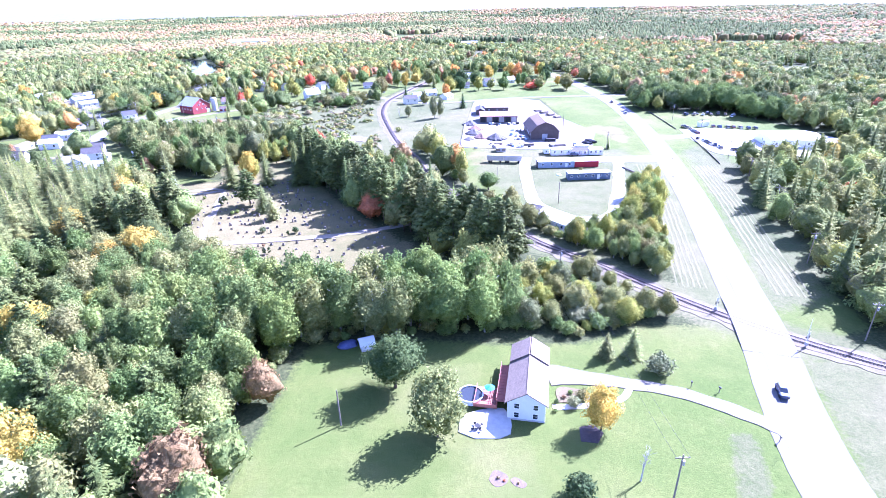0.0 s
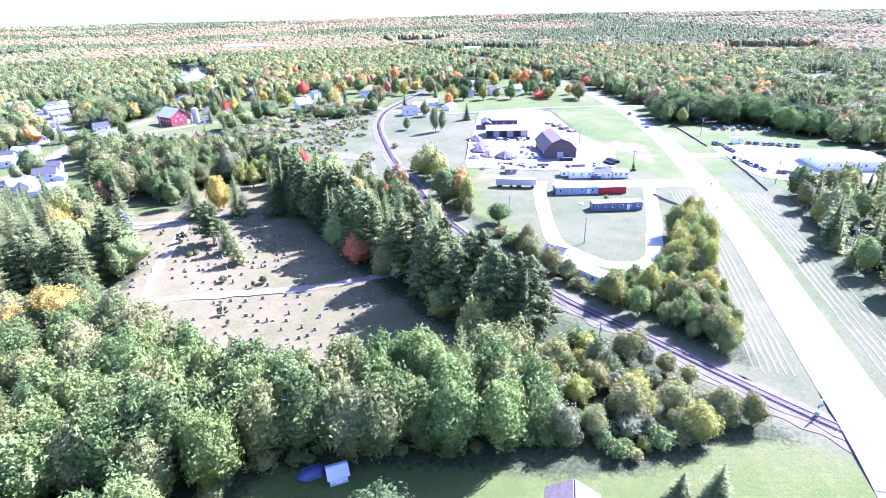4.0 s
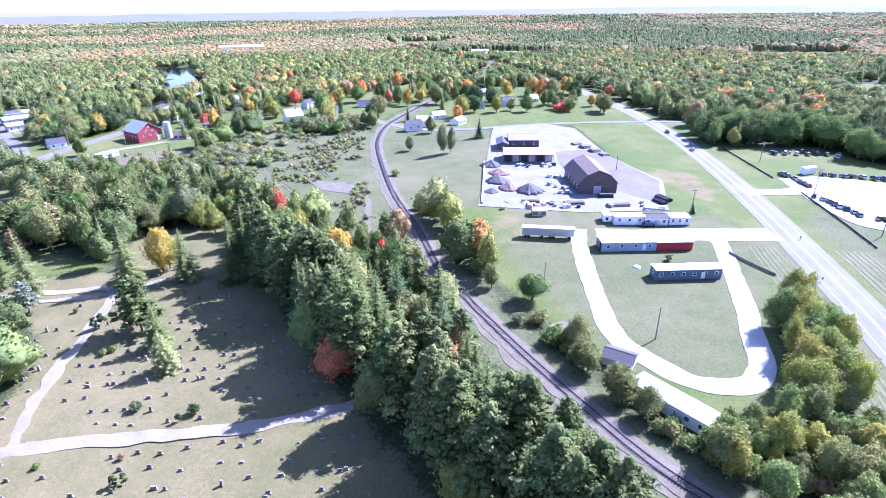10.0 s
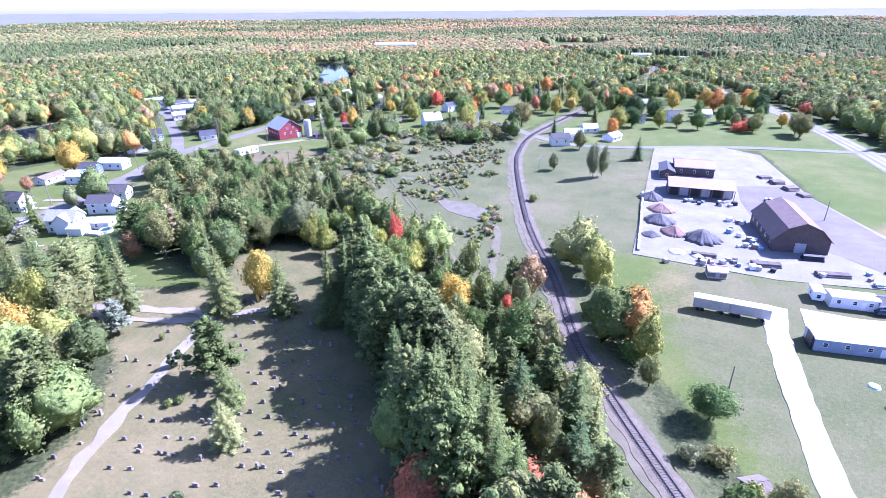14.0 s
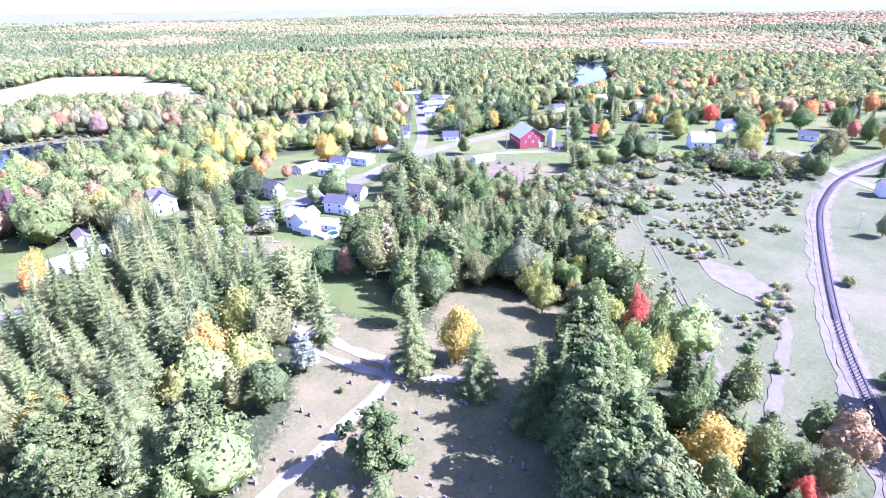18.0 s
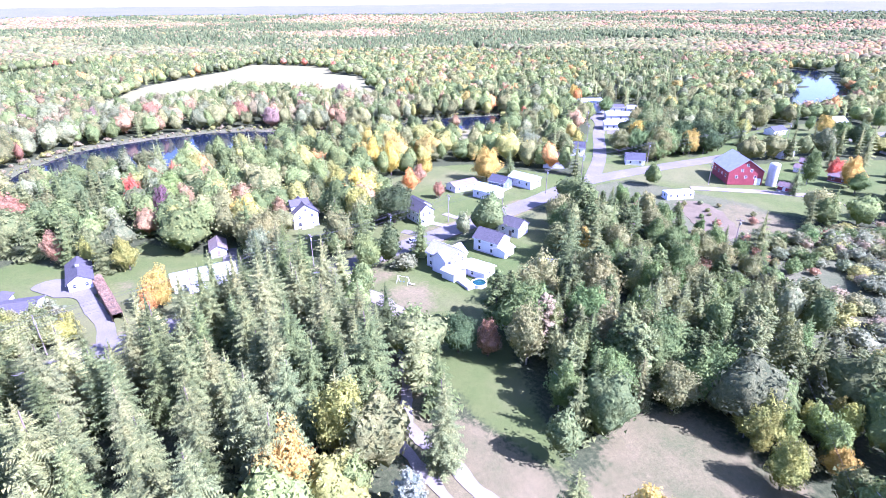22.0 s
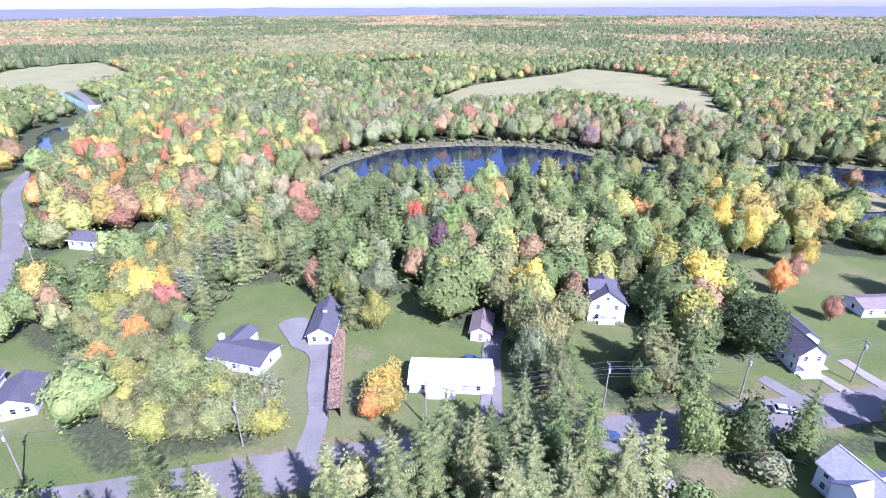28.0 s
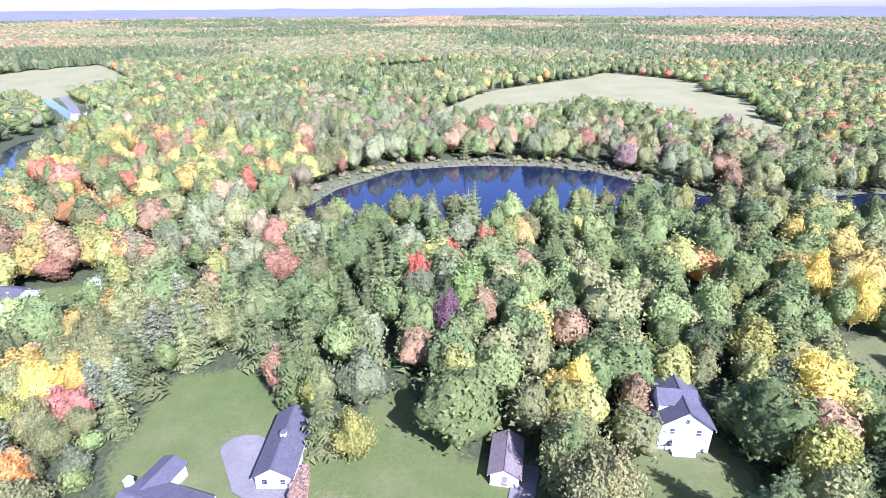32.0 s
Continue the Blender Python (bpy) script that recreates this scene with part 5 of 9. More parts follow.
# single trees that stand out
for kind, x, y, h, tint, wide, where in (
    ("oak_tree", -11, 92, 15, "deep", 0.95, "standing on the lawn"), ("maple_tree", -2, 77.5, 16.5, "sage", 1.0, "standing on the lawn"), ("maple_tree", 29.5, 78, 10.5, "gold", 0.95, "in a mulch ring by the house"),
    ("spruce_tree", 43, 101, 8.5, "spruce", 1.5, "beside the driveway"), ("bush", 47, 95, 5, "grey", 1.3, "beside the driveway"), ("spruce_tree", 37, 101, 7, "spruce", 1.5, "beside the driveway"), ("bush", 22, 63, 5, "deep", 1.2, "by the power pole"), ("bush", 26, 85, 2.5, "grey", 1.3, "beside the house drive"), ("bush", 28, 87, 2.4, "olive", 1.3, "beside the house drive"),
    ("maple_tree", -127, 203, 17.5, "gold", 0.85, "beside the cemetery"), ("maple_tree", -133, 215, 18.5, "lime", 0.85, "beside the cemetery"), ("maple_tree", -91, 244, 16, "gold", 0.8, "in the cemetery"), ("maple_tree", -90, 246.5, 12, "lime", 0.95, "in the cemetery"), ("maple_tree", -125, 185, 12, "orange", 1.0, "among the spruces"), ("maple_tree", -131, 175, 14, "gold", 1.0, "among the spruces"), ("maple_tree", -128, 168, 12, "gold", 1.0, "among the spruces"),
    ("spruce_tree", -121, 229, 22.5, "spruce", 0.85, "at the cemetery lane"), ("pine_tree", -80, 210, 16, "pine", 1.25, "in the cemetery"), ("spruce_tree", -66, 194, 11, "sage", 1.5, "in the cemetery"), ("spruce_tree", -96, 235, 20, "spruce", 1.25, "in the cemetery"), ("spruce_tree", -81, 239, 17, "spruce", 1.35, "in the cemetery"), ("pine_tree", -115, 219, 10, "bluish", 1.5, "at the cemetery lane"), ("spruce_tree", -72, 203, 12, "spruce", 1.5, "in the cemetery"),
    ("oak_tree", 20.5, 223.5, 9, "green", 1.15, "beside the railway"), ("bush", 20, 212, 4, "olive", 1.4, "beside the railway"), ("bush", 22, 203, 5, "green", 1.3, "beside the railway"), ("maple_tree", 27, 201, 9, "olive", 1.1, "beside the railway"), ("maple_tree", 28, 192, 8, "olive", 1.1, "beside the railway"), ("bush", 15, 212, 3.4, "grey", 1.2, "beside the railway"), ("bush", 67, 247.5, 2.4, "olive", 1.1, "behind the dark mobile home"), ("maple_tree", 10, 231, 8, "olive", 0.9, "beside the railway"), ("spruce_tree", 92, 289, 5.5, "spruce", 1.3, "at the end of the trailer row"), ("bush", 35, 182, 2.4, "lime", 1.2, "beside the long white house"), ("bush", 40, 175, 2.6, "green", 1.2, "beside the long white house"),
    ("maple_tree", -2, 272, 12, "lime", 0.65, "beside the railway"), ("maple_tree", 4, 254, 10, "green", 0.9, "beside the railway"), ("bush", 6.5, 250, 5, "orange", 0.5, "beside the railway"), ("bush", 7, 240, 6, "green", 1.2, "beside the railway"), ("bush", -14, 297, 4, "green", 1.3, "beside the railway"), ("bush", -27, 345, 3.5, "olive", 1.3, "beside the railway"), ("bush", -13, 238, 8, "rust", 1.2, "beside the railway"), ("bush", 14, 176, 4, "rust", 1.1, "beside the railway"),
    ("maple_tree", -57, 264, 15, "fresh", 1.0, "at the edge of the meadow"), ("maple_tree", -62, 275, 17, "red", 0.5, "at the edge of the meadow"), ("maple_tree", -37, 247, 13, "gold", 1.1, "beside the railway"), ("maple_tree", -23, 248, 9, "red", 0.6, "beside the railway"), ("maple_tree", -26, 254, 9, "green", 1.1, "beside the railway"), ("spruce_tree", -66, 238, 21, "pine", 1.3, "beside the cemetery"), ("maple_tree", -56, 259, 12, "green", 1.0, "at the edge of the meadow"),
    ("spruce_tree", -15, 213, 17, "deep", 1.4, "beside the railway"), ("spruce_tree", -4, 200, 16, "deep", 1.4, "beside the railway"), ("maple_tree", -95, 281, 12, "lime", 0.9, "at the edge of the meadow"), ("maple_tree", -87, 275, 11, "lime", 0.9, "at the edge of the meadow"),
    ("aspen_tree", -4, 384, 17, "grey", 0.8, "standing in the field"), ("aspen_tree", 0, 388, 15, "grey", 0.8, "standing in the field"), ("maple_tree", -23, 394, 9, "grey", 0.9, "standing in the field"), ("spruce_tree", 18, 424, 13, "deep", 1.4, "by the stone yard"), ("maple_tree", -12, 440, 12, "olive", 0.9, "near the side road"),
    ("oak_tree", -200, 250, 12.5, "fresh", 1.0, "beside the village street"), ("bush", -195, 260, 6, "grey", 1.4, "beside the village street"), ("maple_tree", -201, 269, 5.5, "lime", 0.95, "beside the village street"), ("oak_tree", -231, 274, 17, "deep", 1.15, "beside a white house"), ("spruce_tree", -224, 249, 19, "pine", 1.4, "beside the village street"), ("spruce_tree", -218, 255, 17, "pine", 1.45, "beside the village street"), ("pine_tree", -221, 258, 14, "pine", 1.2, "beside the village street"), ("spruce_tree", -212, 226, 18, "spruce", 1.3, "beside the village street"), ("spruce_tree", -217, 229, 16, "pine", 1.3, "beside the village street"), ("oak_tree", -228, 226, 17, "olive", 0.85, "beside the village street"), ("oak_tree", -235, 222, 16, "olive", 0.8, "beside the shed"), ("oak_tree", -221, 222, 14, "grey", 0.8, "beside the village street"),
    ("maple_tree", -209.5, 192, 12.5, "gold", 0.95, "beside the white garage house"), ("maple_tree", -207.5, 189.2, 8.5, "orange", 0.95, "beside the white garage house"), ("maple_tree", -260, 297, 11, "orange", 0.9, "at the back of a lawn"), ("maple_tree", -268, 305, 10, "rust", 0.9, "at the back of a lawn"), ("maple_tree", -246, 303, 7.5, "rust", 1.0, "on a lawn"),
    ("oak_tree", -158, 292, 12, "deep", 1.0, "beside the swimming pool"), ("maple_tree", -144, 255, 10, "rust", 0.9, "beside a dark house"), ("oak_tree", -149, 250, 11, "deep", 1.0, "beside a dark house"), ("pine_tree", -140, 268, 15, "tan", 1.4, "beside a dark house"), ("oak_tree", -196, 324, 13, "olive", 1.0, "behind the village houses"), ("pine_tree", -188, 329, 16, "pine", 1.3, "behind the village houses"), ("maple_tree", -166, 322, 12, "olive", 1.0, "behind the village houses"), ("pine_tree", -170, 330, 14, "pine", 1.2, "behind the village houses"), ("oak_tree", -277, 378, 15, "grey", 1.15, "beside the side street"), ("oak_tree", -290, 386, 13, "grey", 1.1, "beside the side street"), ("maple_tree", -284, 366, 11, "green", 1.1, "beside the side street"), ("oak_tree", -291, 344, 10, "green", 1.2, "at the back of a lawn"), ("maple_tree", -297, 330, 9, "olive", 1.2, "at the back of a lawn"), ("maple_tree", -285, 352, 8, "fresh", 1.2, "at the back of a lawn"), ("oak_tree", -186, 318, 14, "green", 1.0, "behind the village houses"), ("pine_tree", -178, 322, 15, "pine", 1.4, "behind the village houses"), ("maple_tree", -172, 312, 11, "gold", 0.8, "behind the village houses"),
    ("spruce_tree", -196.5, 217.0, 22, "spruce", 1.15, "in a spruce plantation"), ("spruce_tree", -191.6, 222.4, 22, "pine", 1.15, "in a spruce plantation"), ("spruce_tree", -184.3, 224.6, 22, "spruce", 1.15, "in a spruce plantation"), ("spruce_tree", -190.0, 204.2, 23, "spruce", 1.15, "in a spruce plantation"), ("spruce_tree", -186.9, 208.8, 22, "sage", 1.15, "in a spruce plantation"), ("spruce_tree", -183.2, 196.4, 22, "spruce", 1.15, "in a spruce plantation"), ("spruce_tree", -181.4, 187.3, 21, "sage", 1.15, "in a spruce plantation"), ("spruce_tree", -220, 121, 9, "bluish", 1.4, "on a lawn"), ("maple_tree", -219, 129, 10, "orange", 0.8, "at the edge of a lawn"), ("maple_tree", -230, 131, 11, "orange", 0.85, "at the edge of a lawn"), ("maple_tree", -250, 121, 13, "yellow", 1.0, "at the edge of a lawn"), ("maple_tree", -246, 130, 11, "pink", 1.0, "at the edge of a lawn"),
    ("maple_tree", -257, 167, 13, "rust", 0.75, "behind the grey garage"), ("maple_tree", -249, 176, 11, "lime", 0.75, "behind the grey garage"), ("maple_tree", -240, 186, 12, "lime", 0.9, "behind the grey garage"), ("maple_tree", -274, 201, 16.2, "plum", 0.7, "in the wood behind the village"), ("oak_tree", -248, 203, 15, "green", 0.95, "beside the shed"), ("maple_tree", -250, 221, 13.8, "gold", 0.8, "in the wood behind the village"), ("maple_tree", -253, 227, 15.0, "yellow", 0.7, "in the wood behind the village"), ("oak_tree", -239, 224, 13, "olive", 0.95, "by the big house"),
    ("maple_tree", -298, 192, 16.2, "red", 0.6, "in the wood behind the village"), ("maple_tree", -303, 202, 16.2, "red", 0.7, "in the wood behind the village"), ("maple_tree", -287, 205, 17.5, "fresh", 0.95, "in the wood behind the village"), ("maple_tree", -235, 262, 17.5, "lime", 1.0, "behind the spruces"), ("maple_tree", -253, 272, 17.5, "yellow", 0.95, "behind the spruces"), ("maple_tree", -243, 259, 15.0, "orange", 0.9, "behind the spruces"), ("maple_tree", -267, 267, 16.2, "lime", 1.0, "behind the big white house"), ("maple_tree", -299, 296, 17.5, "yellow", 0.8, "in the wood behind the village"), ("maple_tree", -286, 300, 17.5, "yellow", 0.7, "in the wood behind the village"), ("maple_tree", -282, 263, 16.2, "fresh", 1.0, "behind the big white house"),
    ("maple_tree", 154, 190, 11, "red", 1.0, "in the wood beside the highway"), ("maple_tree", -170, 470, 10, "red", 1.0, "in the village"), ("oak_tree", -130, 560, 14, "red", 0.9, "in the village"), ("oak_tree", -95, 560, 13, "orange", 1.0, "in the village"), ("maple_tree", -50, 560, 13, "pink", 0.9, "in the village"), ("maple_tree", -130, 500, 12, "lime", 1.0, "in the village"), ("bush", 92, 520, 8, "pink", 1.6, "beside the highway"), ("bush", 84, 512, 7, "red", 1.5, "beside the highway"),
):
    tree(kind, x, y, h, tint, wide, where)


# ---- woodland too thick to count ----
MID_LEAF = [dome(500 + i, 2, 11 + i, 560, 0.022, 0.02, 0.34 + 0.03 * (i % 4), 0.42, 0.86) for i in range(8)]
MID_ASPEN = [dome(540 + i, 1, 12, 480, 0.02, 0.05, 0.26, 0.42, 0.84) for i in range(4)]
MID_FIR = [spruce(560 + i, 12, 8, 0.25, 0.04, 4, 0.22) for i in range(4)]
LOW_LEAF = [dome(600 + i, 1, 8, 110, 0.042, 0.0, 0.38, 0.42, 0.86) for i in range(6)]
LOW_FIR = [spruce(620 + i, 7, 6, 0.25, 0.03, 2) for i in range(4)]


def woodland(name, rows, label):
    """One mesh of many trees; rows of x, y, z, height, width and shape, and a tint each."""
    vs, fs, cs, k = [], [], [], 0
    for (x, y, z, h, w, tv, tf), tint in rows:
        a = rng.uniform(0, 6.283)
        ca, sa = math.cos(a) * h * w, math.sin(a) * h * w
        v = np.empty_like(tv)
        v[:, 0] = x + tv[:, 0] * ca - tv[:, 1] * sa
        v[:, 1] = y + tv[:, 0] * sa + tv[:, 1] * ca
        v[:, 2] = z + tv[:, 2] * h
        vs.append(v)
        fs.append(tf + k)
        cs.append(np.broadcast_to((*tint, 1.0), (len(tv), 4)))
        k += len(tv)
    if not vs:
        return None
    me = raw_mesh(name, np.concatenate(vs), np.concatenate(fs))
    at = me.color_attributes.new("tint", "FLOAT_COLOR", "POINT")
    at.data.foreach_set("color", np.concatenate(cs).astype(np.float32).reshape(-1))
    ob = link(name, me, LEAF_STUFF)
    return tagged(ob, label, "woodland", kind="stuff")


OPEN = (YARD, VERGE_EAST, DRIVE_LAND, LOT, EAST_FIELD, NORTH_LAWNS, NORTH_WEST_LAWNS, BARN_YARD, MEADOW, CEMETERY, CEMETERY_GREEN, STREET_YARDS, WEST_YARDS, GHOUSE_YARD, GARAGE_YARD, RANCH_YARD, DRIVE_SIDE, HEDGE_STRIP, SOUTH_YARD, LEFT_YARDS, LEFT_GREEN, SMALL_CLEAR, TAN_FIELD, WEST_HAY, DRY_FIELD, SHOPS, VILLAGE_WEST, STREET_NORTH, [(24, 436), (80, 366), (98, 372), (124, 470), (60, 478), (18, 462)], POND, BACKWATER, RIVER_NORTH, MARSH_LAND, LAKE, HAY, *FAR_FIELDS)
GROVES = (ASPENS, MIXED_LEFT, CONIFERS_WEST, SPRUCES, PINE_ROW, RAIL_WOOD, SCRUB, EAST_TREES, EAST_TREES_B, RAILSIDE, [(-6, 107), (72, 107), (64, 126), (40, 147), (12, 141)], [(0, 160), (48, 130), (80, 128), (100, 262), (40, 200), (5, 240)], MEADOW_WOOD, MEADOW_ASPENS, MEADOW_EDGE, CORNER_OAKS, EAST_OAKS, RANCH_TREES, FIR_BELT, BACK_SCRUB, SLOPE)


def wooded(x, y, rough=0.0):
    ok = free_of(x, y, 1.0) & (off_line(x, y, RIVER) > 9) & (off_line(x, y, WEST_RIVER) > 14)
    ok &= off_line(x, y, [*POND, POND[0]]) > np.where(x < -372, 10, 2)
    for p in (*OPEN, *GROVES):
        ok &= ~inside(x, y, p)
    # the flight never looks back to the south-east
    ok &= (x < 95 + 0.95 * y) & (y > np.where(x > -160, 40, 40 + 0.95 * (x + 160)))
    return ok


# how the colours lie over the land: x, y, reach, palette
REGIONS = (
    (-320, 80, 55, "bright"), (-285, 128, 30, "bright"), (-260, 250, 45, "autumn"), (-300, 250, 80, "mixed"), (-270, 150, 45, "firry"), (-300, 180, 40, "firry"), (-330, 130, 40, "grey"), (-470, 260, 60, "grey"), (-440, 330, 60, "grey"), (-520, 120, 120, "grey"), (-420, 60, 90, "bright"),
    (-230, 700, 150, "autumn"), (-80, 620, 120, "bright"), (150, 600, 200, "mixed"), (250, 420, 130, "mixed"), (130, 130, 60, "eastern"), (160, 200, 60, "eastern"), (210, 250, 90, "eastern"), (160, 420, 70, "firry"), (-350, 420, 70, "autumn"), (-300, 330, 60, "yellowish"), (-650, 300, 150, "mixed"), (0, 800, 200, "mixed"),
)
PALETTES = {
    "mixed": (("green", 5), ("olive", 4), ("fresh", 3), ("deep", 1.5), ("grey", 1.5), ("lime", 1.2), ("gold", 0.5), ("orange", 0.35), ("rust", 0.5), ("red", 0.12)),
    "autumn": (("green", 4), ("olive", 4), ("lime", 1.8), ("fresh", 2), ("gold", 0.8), ("yellow", 0.15), ("orange", 0.6), ("rust", 0.7), ("red", 0.18), ("deep", 1), ("grey", 1)),
    "bright": (("olive", 3), ("lime", 2.0), ("gold", 1.2), ("orange", 1.2), ("red", 0.45), ("pink", 0.4), ("green", 3), ("rust", 1)),
    "yellowish": (("lime", 4), ("gold", 1.2), ("yellow", 0.5), ("green", 3), ("fresh", 2), ("olive", 2), ("orange", 0.5)),
    "eastern": (("deep", 1), ("green", 4), ("olive", 4), ("sage", 3), ("fresh", 2), ("lime", 2), ("gold", 0.3), ("orange", 0.1)),
    "firry": (("deep", 3), ("spruce", 3), ("green", 3), ("olive", 1.5), ("grey", 2)),
    "grey": (("grey", 4), ("olive", 3), ("rust", 0.8), ("green", 2.5), ("pink", 0.3), ("plum", 0.2), ("tan", 1)),
    # far woods: a paler, greyer mix, with haze put into the tints
    "hills": (("tan", 2), ("grey", 4), ("olive", 3), ("pink", 0.8), ("rust", 1.5), ("gold", 0.5), ("fresh", 2), ("lime", 1), ("orange", 0.4)),
}


def palette_at(x, y):
    pull = [(math.hypot(x - a, y - b) / r + rng.uniform(0, 0.5), p) for a, b, r, p in REGIONS]
    best = min(pull)
    if best[0] < 1.3:
        return best[1]
    if math.hypot(x - MIDDLE[0], y - MIDDLE[1]) > 700 + 900 * rng.random():
        return "hills" if rng.random() < 0.6 else "mixed"
    v = noise.noise((x * 0.003, y * 0.003, 3.0))
    return "firry" if v < -0.18 else "autumn" if v > 0.22 else "mixed"


def tinted(x, y, fir):
    if fir:
        c = np.array(TINTS[("spruce", "spruce", "deep", "sage", "green")[int(rng.integers(5))]])
    else:
        names, w = zip(*PALETTES[palette_at(x, y)])
        w = np.array(w)
        c = np.array(TINTS[names[int(rng.choice(len(names), p=w / w.sum()))]])
    c = 0.75 * c + 0.25 * np.array((0.132, 0.145, 0.05))
    c = c.mean() + (c - c.mean()) * 1.05
    return np.clip(c * rng.uniform(0.7, 1.3), 0, 1)


def fill(name, lo, hi, gap, shapes, firs, heights, label):
    """Woodland between two distances from the middle of the flight."""
    r = np.random.default_rng(int(lo) + 5)
    m = MIDDLE
    span = hi * 1.05
    gx, gy = np.meshgrid(np.arange(m[0] - span, m[0] + span, gap), np.arange(m[1] - span, m[1] + span, gap), indexing="ij")
    x = (gx + r.uniform(-0.48, 0.48, gx.shape) * gap).ravel()
    y = (gy + r.uniform(-0.48, 0.48, gy.shape) * gap).ravel()
    d = np.hypot(x - m[0], y - m[1])
    x, y = x[(d >= lo) & (d < hi)], y[(d >= lo) & (d < hi)]
    ok = wooded(x, y)
    x, y = x[ok], y[ok]
    z = hills(x, y)
    rows = []
    shore = np.minimum(off_line(x, y, [*POND, POND[0]]), np.minimum(off_line(x, y, [*RIVER_NORTH, RIVER_NORTH[0]]), off_line(x, y, [*BACKWATER, BACKWATER[0]])))
    for i, (a, b, c) in enumerate(zip(x.tolist(), y.tolist(), z.tolist())):
        p = palette_at(a, b)
        fir = r.random() < {"firry": 0.4, "eastern": 0.3, "grey": 0.08, "bright": 0.08, "yellowish": 0.06}.get(p, 0.13)
        tv, tf = (firs if fir else shapes)[int(r.integers(len(firs if fir else shapes)))]
        h = r.uniform(*heights) * (1.15 if fir else 1.0) * (0.92 if p != "firry" and -372 < a < -280 and 120 < b < 430 and shore[i] < 42 else 1.0)
        rows.append(((a, b, c - 0.3, h, r.uniform(1.0, 1.45) * (0.85 if fir else 1.0) * (1.2 if lo > 400 else 1.0), tv, tf), tinted(a, b, fir)))
    woodland(name, rows, label)
    return len(rows)


def waves(x, y, size, seed):
    """Smooth random values from 0 to 1 over the land, with swells of a given size."""
    r = np.random.default_rng(seed)
    table = r.random((64, 64))
    u, v = x / size, y / size
    i, j = np.floor(u).astype(int), np.floor(v).astype(int)
    f, g = u - i, v - j
    f, g = f * f * (3 - 2 * f), g * g * (3 - 2 * g)
    pick = lambda p, q: table[p % 64, q % 64]
    return (pick(i, j) * (1 - f) + pick(i + 1, j) * f) * (1 - g) + (pick(i, j + 1) * (1 - f) + pick(i + 1, j + 1) * f) * g


def far_tops():
    """Tree tops of few faces: rounded ones and pointed ones."""
    r = np.random.default_rng(12)
    out = []
    for pointed in (0, 0, 0, 0, 1, 1, 1):
        a = np.arange(5) / 5 * 6.283 + r.uniform(-0.3, 0.3, 5)
        w = r.uniform(0.8, 1.2, 5) * (0.26 if pointed else 0.46)
        ring = np.stack([np.cos(a) * w, np.sin(a) * w, r.uniform(0.4, 0.6, 5) if pointed else r.uniform(0.68, 0.86, 5)], 1)
        foot = np.stack([np.cos(a) * w * 1.25, np.sin(a) * w * 1.25, np.full(5, 0.15)], 1)
        i, j = np.arange(5), (np.arange(5) + 1) % 5
        f = np.concatenate([np.stack([i, j, 0 * i + 10], 1), np.stack([i + 5, j + 5, j], 1), np.stack([i + 5, j, i], 1)])
        out.append((np.vstack([ring, foot, [(0.03, 0, 1.0)]]), f))
    return out


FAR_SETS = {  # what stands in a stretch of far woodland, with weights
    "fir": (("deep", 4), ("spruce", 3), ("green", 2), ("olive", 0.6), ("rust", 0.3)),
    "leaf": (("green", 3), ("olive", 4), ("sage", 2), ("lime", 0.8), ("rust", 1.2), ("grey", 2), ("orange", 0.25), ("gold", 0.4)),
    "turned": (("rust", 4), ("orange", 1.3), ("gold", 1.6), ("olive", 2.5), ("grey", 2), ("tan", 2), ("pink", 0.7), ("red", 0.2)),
}


